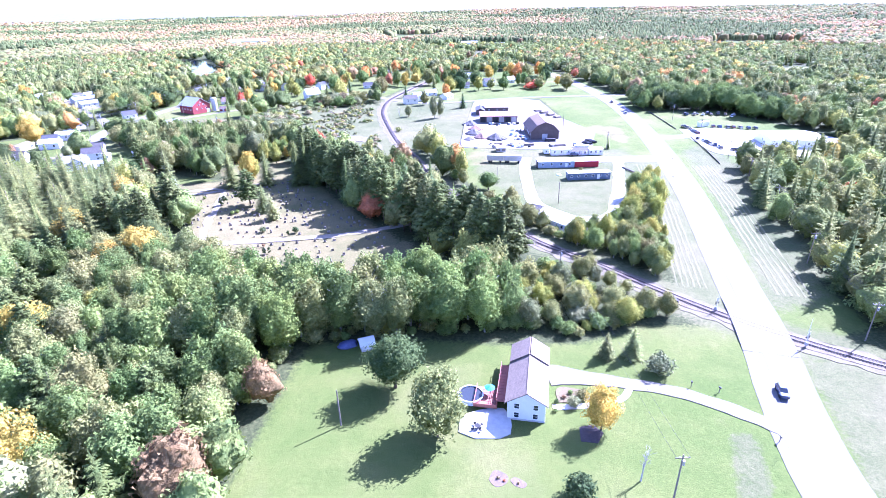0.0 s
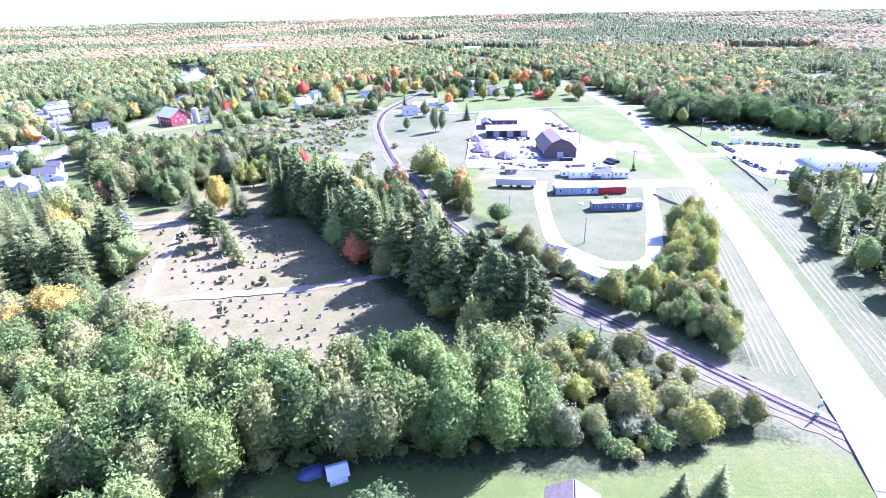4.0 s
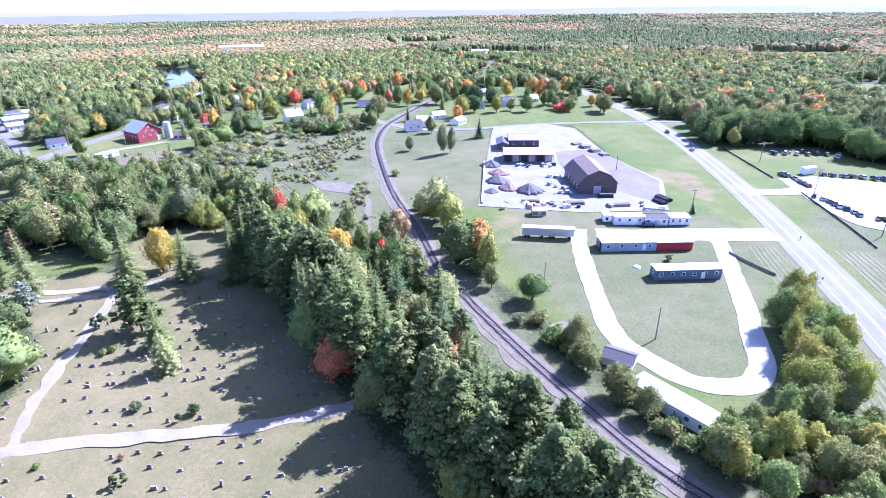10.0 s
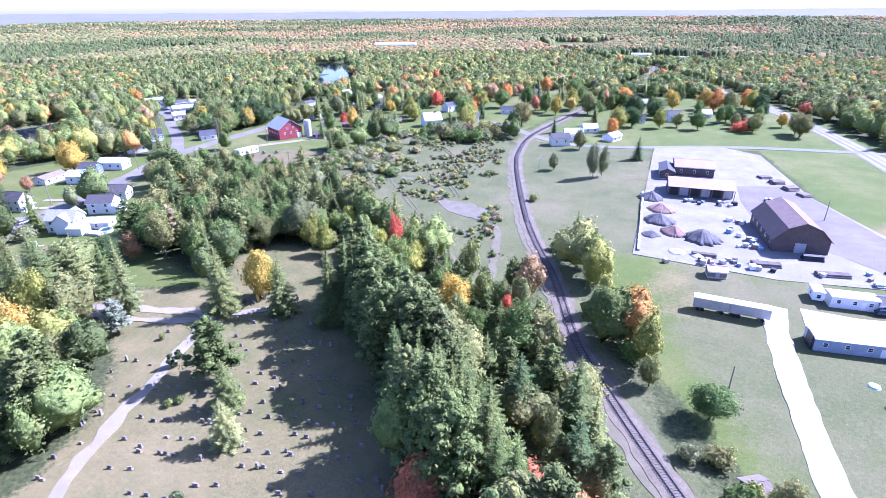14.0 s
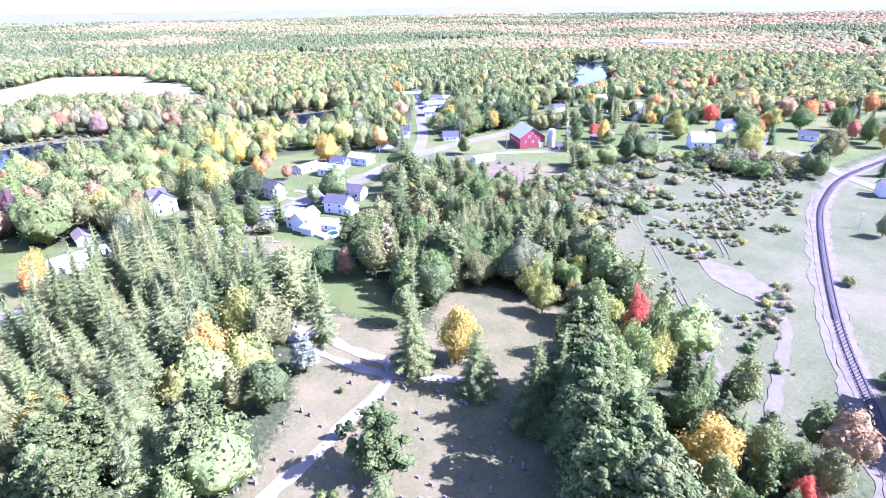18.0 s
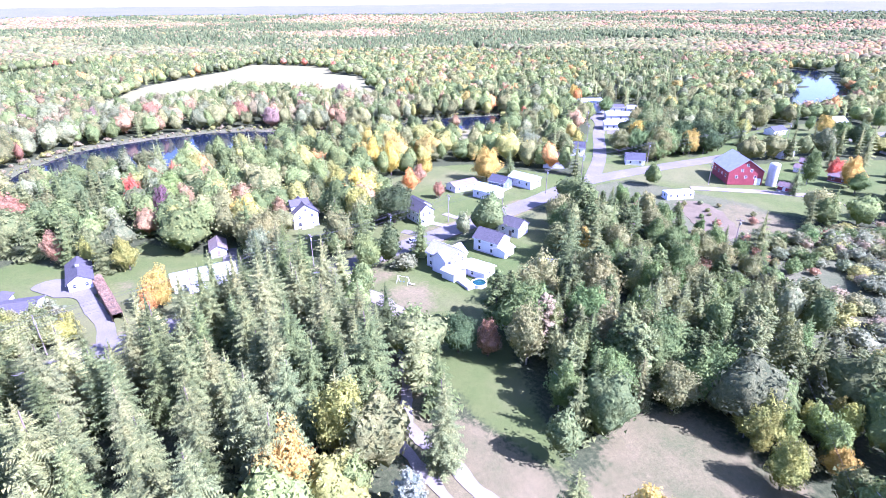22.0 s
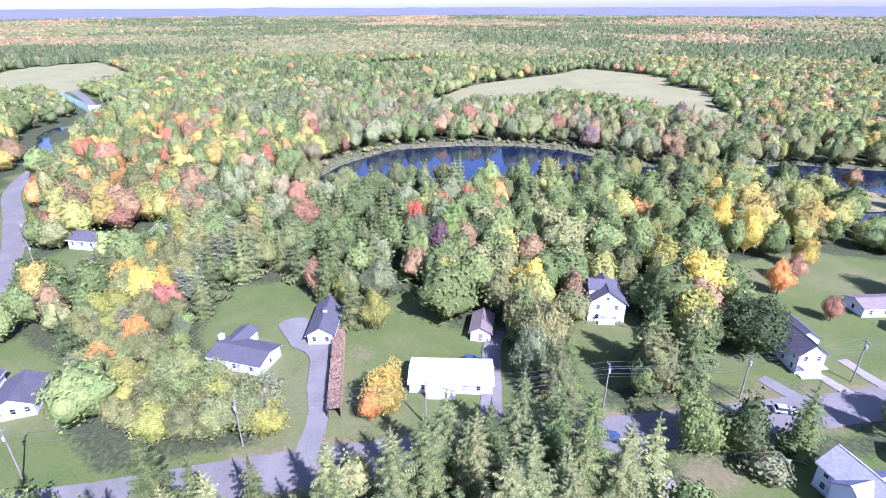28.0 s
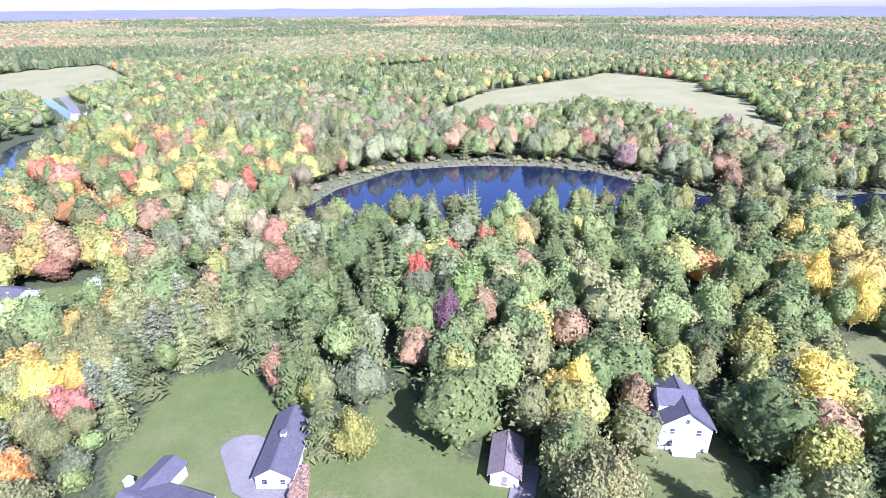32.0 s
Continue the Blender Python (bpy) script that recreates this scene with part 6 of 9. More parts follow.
def fill_far(name, near, far, count, label):
    """Tree tops out to the hills, in stands of firs, green woods and turned woods."""
    r = np.random.default_rng(77)
    d = near * (far / near) ** r.random(count)
    a = r.uniform(0, 2 * math.pi, count)
    x, y = MIDDLE[0] + d * np.cos(a), MIDDLE[1] + d * np.sin(a)
    ok = wooded(x, y)
    x, y, d = x[ok], y[ok], d[ok]
    n = len(x)
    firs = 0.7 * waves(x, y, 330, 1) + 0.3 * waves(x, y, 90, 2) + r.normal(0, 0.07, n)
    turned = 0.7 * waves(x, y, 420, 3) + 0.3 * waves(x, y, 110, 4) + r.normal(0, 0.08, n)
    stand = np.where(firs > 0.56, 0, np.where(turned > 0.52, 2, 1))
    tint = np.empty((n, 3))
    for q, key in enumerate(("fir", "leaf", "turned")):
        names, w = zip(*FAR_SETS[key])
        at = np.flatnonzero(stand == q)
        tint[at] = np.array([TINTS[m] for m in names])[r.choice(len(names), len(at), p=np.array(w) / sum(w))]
        # each tint is pulled to its stand's mean, in place of distance haze
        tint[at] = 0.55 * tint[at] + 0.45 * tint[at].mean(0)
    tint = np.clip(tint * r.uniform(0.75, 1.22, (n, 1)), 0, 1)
    pointed = r.random(n) < np.where(stand == 0, 0.75, 0.12)
    tops = far_tops()
    shape = np.where(pointed, r.integers(4, 7, n), r.integers(0, 4, n))
    h = r.uniform(10, 13.5, n) * np.where(pointed, 1.2, 1.0)
    w = h * r.uniform(0.8, 1.25, n) * (1 + np.maximum(0, d - 1300) / 4200)
    z = hills(x, y) - 0.5
    turn = r.uniform(0, 6.283, n)
    vs, fs, cs, k = [], [], [], 0
    for q, (tv, tf) in enumerate(tops):
        at = np.flatnonzero(shape == q)
        c, sn = np.cos(turn[at])[:, None], np.sin(turn[at])[:, None]
        v = np.stack([x[at, None] + (tv[:, 0] * c - tv[:, 1] * sn) * w[at, None], y[at, None] + (tv[:, 0] * sn + tv[:, 1] * c) * w[at, None], z[at, None] + tv[:, 2] * h[at, None]], -1)
        vs.append(v.reshape(-1, 3))
        fs.append((tf[None] + (k + len(tv) * np.arange(len(at)))[:, None, None]).reshape(-1, 3))
        cs.append(np.repeat(np.c_[tint[at], np.ones(len(at))], len(tv), 0))
        k += len(at) * len(tv)
    me = raw_mesh(name, np.concatenate(vs), np.concatenate(fs))
    at = me.color_attributes.new("tint", "FLOAT_COLOR", "POINT")
    at.data.foreach_set("color", np.concatenate(cs).astype(np.float32).reshape(-1))
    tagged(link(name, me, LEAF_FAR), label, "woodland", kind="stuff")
    return n


counts = [
    fill("woodland_near", 0, 250, 7.6, MID_LEAF + MID_ASPEN, MID_FIR, (11, 18), "dense mixed autumn woodland round the village"),
    fill("woodland_middle", 250, 480, 8.8, MID_LEAF + MID_ASPEN[:2], MID_FIR, (11, 18), "dense mixed autumn woodland by the river"),
    fill("woodland_far", 480, 950, 9.6, LOW_LEAF, LOW_FIR, (10.5, 14.5), "green and orange autumn woods beyond the village"),
    fill_far("woodland_horizon", 930, 3600, 140000, "wooded hills at the horizon, autumn colours with painted haze"),
]
print("woods", counts, "planted", planted)

# horizon hills: a ring of low uneven ridges, distance haze painted into their colour
def backdrop_hills():
    ang = np.radians(np.arange(-50, 150.1, 0.35))
    rows = []
    for j, (rad, low, high) in enumerate(((2900, -2, 0), (3150, 6, 12), (3500, 12, 24), (3900, 24, 40), (4300, 38, 56), (4600, 50, 66))):
        swell = 0.6 * waves(ang * 3000, 0 * ang + 700 * j, 420, 30 + j) + 0.25 * waves(ang * 3000, 0 * ang, 130, 40 + j) + 0.15 * waves(ang * 3000, 0 * ang, 38, 50 + j)
        # the land is higher towards the west
        up = 1 + 0.12 * np.clip(np.degrees(ang) / 90, 0, 1)
        rows.append(np.stack([MIDDLE[0] - rad * np.sin(ang), MIDDLE[1] + rad * np.cos(ang), (low + (high - low) * swell) * up], 1))
    n = len(ang)
    i = np.arange(n - 1)
    faces = np.concatenate([np.stack([j * n + i, j * n + i + 1, (j + 1) * n + i + 1, (j + 1) * n + i], 1) for j in range(len(rows) - 1)])
    return raw_mesh("backdrop", np.concatenate(rows), faces)


tagged(link("backdrop", backdrop_hills(), gritty("far_woods_painted_haze", ((0.1, 0.11, 0.1), (0.12, 0.125, 0.115), (0.15, 0.14, 0.125)), 0.006, 1.0, 0.0)), "wooded hills along the horizon, haze painted into their colour", "hills", kind="structure")

# ---- railway ----
rail_line = spline(RAILWAY, 1.5)
tagged(part("railway_bed", strip(rail_line, -2.7, 2.4, 0.1, 0.5, 0.9, 0.08), BALLAST), "grey crushed-stone railway bed", "railway", kind="structure")
tagged(part("railway_path", strip(rail_line, -4.6, -2.7, 0.02, 0.3, 1.4), SANDY), "sandy service track beside the railway", "path", kind="structure")
tagged(part("railway_verge", strip(rail_line, 2.4, 3.1, 0.03, 0.3, 1.2), SANDY), "pale gravelly verge of the railway", "path", kind="structure")
track = thing("railway_track", 0, 0, 0, 0, "single railway track of dark rails on timber ties", "railway", kind="structure")
for off in (-0.755, 0.755):
    part("rail", strip(rail_line, off - 0.075, off + 0.075, 0.42, 0.16), STEEL, track)
fine_line = spline(RAILWAY, 0.56)
tie_me = bpy.data.meshes.new("tie")
bm = boxes((-1.3, -0.115, -0.1, 1.3, 0.115, 0.08), bevel=0.02)
bm.to_mesh(tie_me)
bm.free()
tie_me.materials.append(TIE_WOOD)
far_ties = []
near_count = 0
for i in range(1, len(fine_line) - 1):
    q, d = fine_line[i], fine_line[i + 1] - fine_line[i - 1]
    a = math.degrees(math.atan2(d.y, d.x)) - 90
    if 165 < q.y < 320 and near_count < 300:
        ob = new("tie", tie_me)
        ob.parent = track
        ob.matrix_basis = pose(q.x, q.y, 0.19, 0, 0, a + random.uniform(-1.5, 1.5))
        near_count += 1
    elif q.y < 560 and q.x < 130:
        far_ties.append(pose(q.x, q.y, 0.19, 0, 0, a))
tv = np.array([(-1.3, -0.115, -0.1), (1.3, -0.115, -0.1), (1.3, 0.115, -0.1), (-1.3, 0.115, -0.1), (-1.3, -0.115, 0.08), (1.3, -0.115, 0.08), (1.3, 0.115, 0.08), (-1.3, 0.115, 0.08)])
tf = np.array([(4, 5, 6, 7), (0, 1, 5, 4), (1, 2, 6, 5), (2, 3, 7, 6), (3, 0, 4, 7)])
vs = np.concatenate([(np.array(m.to_3x3()) @ tv.T).T + np.array(m.translation) for m in far_ties])
fs = np.concatenate([tf + 8 * i for i in range(len(far_ties))])
tagged(link("ties", raw_mesh("ties", vs, fs), TIE_WOOD, track), kind="stuff")


# ---- buildings ----
def window(parent, at, out, w, h, frame_mat=None):
    """A window in a wall: frame proud of the wall and a dark pane. out: 0 to 3 for +x, +y, -x, -y."""
    bm = bmesh.new()
    t, d = 0.09, 0.05
    for r in ((-w / 2 - t, -d, -h / 2 - t, w / 2 + t, d, -h / 2), (-w / 2 - t, -d, h / 2, w / 2 + t, d, h / 2 + t), (-w / 2 - t, -d, -h / 2, -w / 2, d, h / 2), (w / 2, -d, -h / 2, w / 2 + t, d, h / 2), (-w / 2, -d * 0.5, -0.02, w / 2, d * 0.6, 0.02)):
        box(bm, *r)
    m = Matrix.Translation(at) @ Matrix.Rotation(radians(90 * out + 90), 4, "Z")
    fr = part("window", bm, frame_mat or WHITE_PAINT, parent)
    fr.matrix_basis = m
    part("pane", boxes((-w / 2, -0.015, -h / 2, w / 2, 0.015, h / 2)), GLASS, fr)
    return fr


def door(parent, at, out, w=0.95, h=2.05, mat=None):
    ob = part("door", boxes((-w / 2, -0.05, 0, w / 2, 0.05, h), (-w / 2 - 0.1, -0.03, 0, -w / 2, 0.08, h + 0.1), (w / 2, -0.03, 0, w / 2 + 0.1, 0.08, h + 0.1)), mat or random.choice((WHITE_PAINT, GREY_METAL, TIMBER)), parent)
    ob.matrix_basis = Matrix.Translation(at) @ Matrix.Rotation(radians(90 * out + 90), 4, "Z")
    return ob


def gable_walls(L, W, eave, rise, profile=None):
    """Walls with gable ends; the ridge runs along x."""
    bm = bmesh.new()
    prof = profile or [(-W / 2, 0), (-W / 2, eave), (0, eave + rise), (W / 2, eave), (W / 2, 0)]
    ends = [[bm.verts.new((x, y, z)) for y, z in prof] for x in (-L / 2, L / 2)]
    bm.faces.new(ends[0])
    bm.faces.new(ends[1][::-1])
    n = len(prof)
    for i in range(n):
        bm.faces.new((ends[0][i], ends[1][i], ends[1][(i + 1) % n], ends[0][(i + 1) % n]))
    bmesh.ops.recalc_face_normals(bm, faces=bm.faces[:])
    return bm


def slope(L, a, b, over_end=0.4, thick=0.16):
    """A roof slab from the ridge or a break a = (y, z) down to b."""
    bm = bmesh.new()
    (ya, za), (yb, zb) = a, b
    n = Vector((0, za - zb, yb - ya)).normalized() * thick
    if n.z < 0:
        n = -n
    e = L / 2 + over_end
    low = [(x, y, z) for x, y, z in ((-e, ya, za), (e, ya, za), (e, yb, zb), (-e, yb, zb))]
    v = [bm.verts.new(p) for p in low] + [bm.verts.new(Vector(p) + n) for p in low]
    for f in ((3, 2, 1, 0), (4, 5, 6, 7), (0, 1, 5, 4), (1, 2, 6, 5), (2, 3, 7, 6), (3, 0, 4, 7)):
        bm.faces.new([v[i] for i in f])
    bmesh.ops.recalc_face_normals(bm, faces=bm.faces[:])
    return bm


def house(name, label, x, y, yaw, L, W, eave, rise, wall=None, roof=None, sides=(2, 3, 2, 3), rows=1, doors=(), chimney=0, category="house", roof2=None, z=0.0, gable=True, win=(0.9, 1.2), over=0.45):
    """A building with a gable roof along its own x. sides: windows on +x, +y, -x, -y."""
    wall, roof = wall or WHITE, roof or ROOF_GREY
    top = thing(name, x, y, z, yaw, label, category, "village houses" if category == "house" else "")
    part("wall", gable_walls(L, W, eave, rise), wall, top)
    part("foundation", boxes((-L / 2 - 0.06, -W / 2 - 0.06, -0.3, L / 2 + 0.06, W / 2 + 0.06, 0.28)), CONCRETE, top)
    k = rise / (W / 2)
    for s, mt in ((1, roof), (-1, roof2 or roof)):
        ob = part("roof_slope", slope(L, (0, eave + rise + 0.02), (s * (W / 2 + over), eave - over * k + 0.02)), mt, top)
    part("ridge_cap", boxes((-L / 2 - 0.4, -0.16, eave + rise + 0.1, L / 2 + 0.4, 0.16, eave + rise + 0.23), bevel=0.04), roof, top)
    for s in (-1, 1):
        part("eaves_board", boxes((-L / 2 - 0.4, s * (W / 2 + over) - 0.04, eave - over * k - 0.16, L / 2 + 0.4, s * (W / 2 + over) + 0.04, eave - over * k + 0.1)), WHITE_PAINT, top)
    storey = eave / rows
    for out, n in enumerate(sides):
        span = W if out in (0, 2) else L
        for r in range(rows):
            for j in range(n):
                u = -span / 2 + span * (j + 0.5) / n
                zz = storey * r + storey * 0.56
                if zz + 0.6 > eave and rows == 1:
                    zz = eave - 0.75
                at = {0: (L / 2 + 0.03, u, zz), 1: (u, W / 2 + 0.03, zz), 2: (-L / 2 - 0.03, u, zz), 3: (u, -W / 2 - 0.03, zz)}[out]
                window(top, at, out, *win)
    if rise > 2.4 and rows > 1:
        for out, xx in ((0, L / 2 + 0.03), (2, -L / 2 - 0.03)):
            window(top, (xx, 0, eave + rise * 0.35), out, 0.7, 0.9)
    for out, u in doors:
        at = {0: (L / 2 + 0.03, u, 0.15), 1: (u, W / 2 + 0.03, 0.15), 2: (-L / 2 - 0.03, u, 0.15), 3: (u, -W / 2 - 0.03, 0.15)}[out]
        door(top, at, out)
    if chimney:
        part("chimney", boxes((L * 0.2 - 0.35, -0.9, eave + rise * 0.4, L * 0.2 + 0.35, -0.2, eave + rise + 0.8), (L * 0.2 - 0.42, -0.97, eave + rise + 0.8, L * 0.2 + 0.42, -0.13, eave + rise + 0.95)), MAROON, top)
    return top


def annex(top, x, y, yaw, L, W, eave, rise, wall=None, roof=None):
    """A wing of a house, as parts of it."""
    m = pose(x, y, 0, 0, 0, yaw)
    k = rise / (W / 2)
    for nm, bm, mt in (("wing_wall", gable_walls(L, W, eave, rise), wall or WHITE), ("wing_roof", slope(L, (0, eave + rise + 0.02), (W / 2 + 0.4, eave - 0.4 * k + 0.02)), roof or ROOF_GREY), ("wing_roof", slope(L, (0, eave + rise + 0.02), (-W / 2 - 0.4, eave - 0.4 * k + 0.02)), roof or ROOF_GREY)):
        part(nm, bm, mt, top).matrix_basis = m


def flat_building(name, label, x, y, yaw, L, W, h, wall, roof, sides=(0, 0, 0, 0), doors=(), category="building", lift=0.0, win=(0.9, 1.0)):
    """A long box with a slightly crowned roof: mobile home, container or trailer."""
    top = thing(name, x, y, 0, yaw, label, category)
    part("wall", boxes((-L / 2, -W / 2, lift, L / 2, W / 2, h), bevel=0.04), wall, top)
    bm = gable_walls(L + 0.3, W + 0.3, 0.12, 0.22)
    bmesh.ops.translate(bm, verts=bm.verts, vec=(0, 0, h - 0.02))
    part("roof", bm, roof, top)
    for out, n in enumerate(sides):
        span = W if out in (0, 2) else L
        for j in range(n):
            u = -span / 2 + span * (j + 0.5) / n
            at = {0: (L / 2 + 0.02, u, h * 0.6), 1: (u, W / 2 + 0.02, h * 0.6), 2: (-L / 2 - 0.02, u, h * 0.6), 3: (u, -W / 2 - 0.02, h * 0.6)}[out]
            window(top, at, out, *win)
    for out, u in doors:
        at = {0: (L / 2 + 0.02, u, 0.3), 1: (u, W / 2 + 0.02, 0.3), 2: (-L / 2 - 0.02, u, 0.3), 3: (u, -W / 2 - 0.02, 0.3)}[out]
        door(top, at, out, mat=WHITE_PAINT)
    return top


# the white house on the lawn, with deck, pool and patio
home = house("farmhouse", "long white two-storey house with weathered tan shingle roof", 17.3, 90.2, 78.5, 18.6, 7.4, 4.4, 2.3, WHITE, ROOF_TAN, (2, 4, 2, 4), 2, ((3, -2.0),), 0)
part("upper_roof", slope(6.2, (0, 6.95), (4.0, 4.45), 0.1, 0.3), ROOF_TAN, home).location = (6.2, 0, 0)
part("upper_roof", slope(6.2, (0, 6.95), (-4.0, 4.45), 0.1, 0.3), ROOF_TAN, home).location = (6.2, 0, 0)
deck = thing("timber_deck", 12.6, 91.5, 0, 78.5, "raised reddish timber deck with railings along the house", "deck")
for i in range(12):
    part("plank", boxes((-7 + i * 1.0, -1.3, 1.75, -7 + i * 1.0 + 0.94, 1.3, 1.83)), DECK_WOOD, deck)
for xx in (-7, -3.5, 0, 4.8):
    part("post", boxes((xx - 0.08, 1.14, -0.1, xx + 0.08, 1.3, 2.8)), DECK_WOOD, deck)
part("railing", boxes((-7, 1.18, 2.65, 4.9, 1.28, 2.75), (-7, 1.18, 2.2, 4.9, 1.26, 2.27)), DECK_WOOD, deck)
lower = thing("timber_deck", 8.3, 87.6, 0, 78.5, "low reddish timber deck beside the round pool", "deck")
for i in range(7):
    part("plank", boxes((-3.2 + i * 0.9, -2.4, 0.55, -3.2 + i * 0.9 + 0.85, 2.4, 0.63)), DECK_WOOD, lower)
part("railing", boxes((-3.2, 2.3, 0.6, 3.1, 2.4, 1.5), (-3.2, -2.4, 0.6, -3.1, 2.4, 1.4)), DECK_WOOD, lower)


def round_pool(name, x, y, r, h, water_c, label):
    top = thing(name, x, y, 0, 0, label, "pool")
    bm = bmesh.new()
    bmesh.ops.create_cone(bm, cap_ends=False, segments=32, radius1=r, radius2=r, depth=h, matrix=Matrix.Translation((0, 0, h / 2)))
    part("pool_wall", bm, WHITE_METAL, top)
    bm = bmesh.new()
    for i in range(32):
        a, b = 2 * math.pi * i / 32, 2 * math.pi * (i + 1) / 32
        vs = [bm.verts.new((math.cos(t) * q, math.sin(t) * q, h + 0.03)) for t, q in ((a, r - 0.12), (b, r - 0.12), (b, r + 0.12), (a, r + 0.12))]
        bm.faces.new(vs[::-1])
    bmesh.ops.remove_doubles(bm, verts=bm.verts, dist=0.001)
    bmesh.ops.solidify(bm, geom=bm.faces[:], thickness=0.06)
    part("rim", bm, WHITE_PAINT, top)
    bm = bmesh.new()
    bmesh.ops.create_circle(bm, cap_ends=True, segments=32, radius=r - 0.1, matrix=Matrix.Translation((0, 0, h - 0.22)))
    part("pool_water", bm, water_c, top)
    return top


POOL_BLUE = plain("pool_cover", (0.03, 0.036, 0.042), 0.2, vary=0.1, spread=0, spec=0.5)
POOL_GREEN = plain("pool_green_water", (0.008, 0.05, 0.042), 0.08, vary=0.1, spread=0, spec=0.6)
round_pool("swimming_pool", 5.0, 88.2, 2.6, 1.1, POOL_BLUE, "round above-ground pool with a dark liner")
round_pool("swimming_pool", -173.4, 273.0, 2.2, 1.1, POOL_GREEN, "round pool of green water with a pale deck")
tagged(part("pool_deck", boxes((-178.5, 268.5, -0.1, -172.5, 271.5, 0.9), bevel=0.03), CONCRETE), "pale timber platform beside the round pool", "deck")
BLUE_CLOTH = plain("blue_cloth", (0.06, 0.25, 0.5), 0.8, vary=0.2)


def umbrella(x, y, label):
    top = thing("parasol", x, y, 0, 20, label, "parasol")
    bm = bmesh.new()
    bmesh.ops.create_cone(bm, cap_ends=False, segments=8, radius1=1.15, radius2=0.05, depth=0.5, matrix=Matrix.Translation((0, 0, 2.5)))
    part("canopy", bm, BLUE_CLOTH, top)
    bm = bmesh.new()
    rod(bm, (0, 0, 0), (0, 0, 2.7), 0.03)
    part("pole", bm, GALV, top)


umbrella(9.0, 88.5, "blue parasol on the low deck")


def patio_table(x, y):
    top = thing("patio_table", x, y, 0.09, random.uniform(0, 90), "round dark patio table on the concrete", "table")
    bm = bmesh.new()
    bmesh.ops.create_cone(bm, cap_ends=True, segments=16, radius1=0.6, radius2=0.6, depth=0.05, matrix=Matrix.Translation((0, 0, 0.72)))
    part("tabletop", bm, DARK_METAL, top)
    for i in range(4):
        bm = bmesh.new()
        rod(bm, (0.4 * math.cos(i * 1.57), 0.4 * math.sin(i * 1.57), 0), (0.35 * math.cos(i * 1.57), 0.35 * math.sin(i * 1.57), 0.7), 0.03)
        part("leg", bm, DARK_METAL, top)


def garden_chair(x, y, yaw):
    top = thing("garden_chair", x, y, 0.09, yaw, "dark metal garden chair on the patio", "chair", "garden chairs")
    part("seat", boxes((-0.25, -0.25, 0.4, 0.25, 0.25, 0.45)), DARK_METAL, top)
    part("backrest", boxes((-0.25, 0.22, 0.45, 0.25, 0.27, 0.95)), DARK_METAL, top)
    for a in (-0.22, 0.22):
        for b in (-0.22, 0.22):
            part("leg", boxes((a - 0.02, b - 0.02, 0, a + 0.02, b + 0.02, 0.4)), DARK_METAL, top)


patio_table(5.8, 79.2)
for q in range(4):
    garden_chair(5.8 + 1.1 * math.cos(q * 1.57 + 0.5), 79.2 + 1.1 * math.sin(q * 1.57 + 0.5), q * 90 + 118)
house("garden_shed", "small white garden shed at the edge of the wood", -19, 107, 20, 3.0, 2.4, 2.0, 0.8, WHITE, ROOF_WHITE, (0, 0, 0, 0), 1, ((3, 0),), 0, "shed")
bm = bmesh.new()
bmesh.ops.create_icosphere(bm, subdivisions=3, radius=1.0)
for v in bm.verts:
    lump = 1 + 0.35 * noise.noise(v.co * 1.6)
    v.co = Vector((v.co.x * 2.6 * lump, v.co.y * 1.5 * lump, max(-0.05, v.co.z) * 1.1 * lump))
tarp = part("tarpaulin", bm, plain("faded_blue_tarp", (0.09, 0.1, 0.2), 0.6, vary=0.35), None)
shade(tarp.data)
tarp.matrix_basis = pose(-23.6, 108.2, 0, 0, 0, 25)
tagged(tarp, "heap of clutter under a faded blue tarp", "tarp heap")


def swing_set(x, y, yaw):
    """A frame of two pairs of legs and a beam, with swings."""
    top = thing("swing_set", x, y, 0, yaw, "white metal swing set on the lawn", "swing set")
    for xx in (-1.8, 1.8):
        for yy in (-0.9, 0.9):
            bm = bmesh.new()
            rod(bm, (xx, yy, -0.05), (xx, 0, 2.3), 0.05, 0.05, 8)
            part("leg", bm, WHITE_PAINT, top)
    bm = bmesh.new()
    rod(bm, (-1.9, 0, 2.3), (1.9, 0, 2.3), 0.05, 0.05, 8)
    part("beam", bm, WHITE_PAINT, top)
    for xx in (-0.9, 0.2):
        seat = part("swing_seat", boxes((xx - 0.25, -0.1, 0.5, xx + 0.25, 0.1, 0.54)), BLUE_CLOTH, top)
        for side in (-0.22, 0.22):
            bm = bmesh.new()
            rod(bm, (xx + side, 0, 0.52), (xx + side, 0, 2.3), 0.015, 0.015, 5)
            part("chain", bm, GALV, seat)
    part("slide", boxes((1.9, -0.25, 0.25, 3.6, 0.25, 0.32), (1.9, -0.28, 0.3, 3.6, -0.24, 0.45), (1.9, 0.24, 0.3, 3.6, 0.28, 0.45)), WHITE_PAINT, top)


swing_set(-186.5, 254.8, 35)
house("garden_shed", "small red-brown shed in a clearing", -102, 136, 30, 4.0, 3.2, 2.2, 1.6, MAROON, ROOF_BROWN, (0, 0, 0, 0), 1, ((3, 0),), 0, "shed")

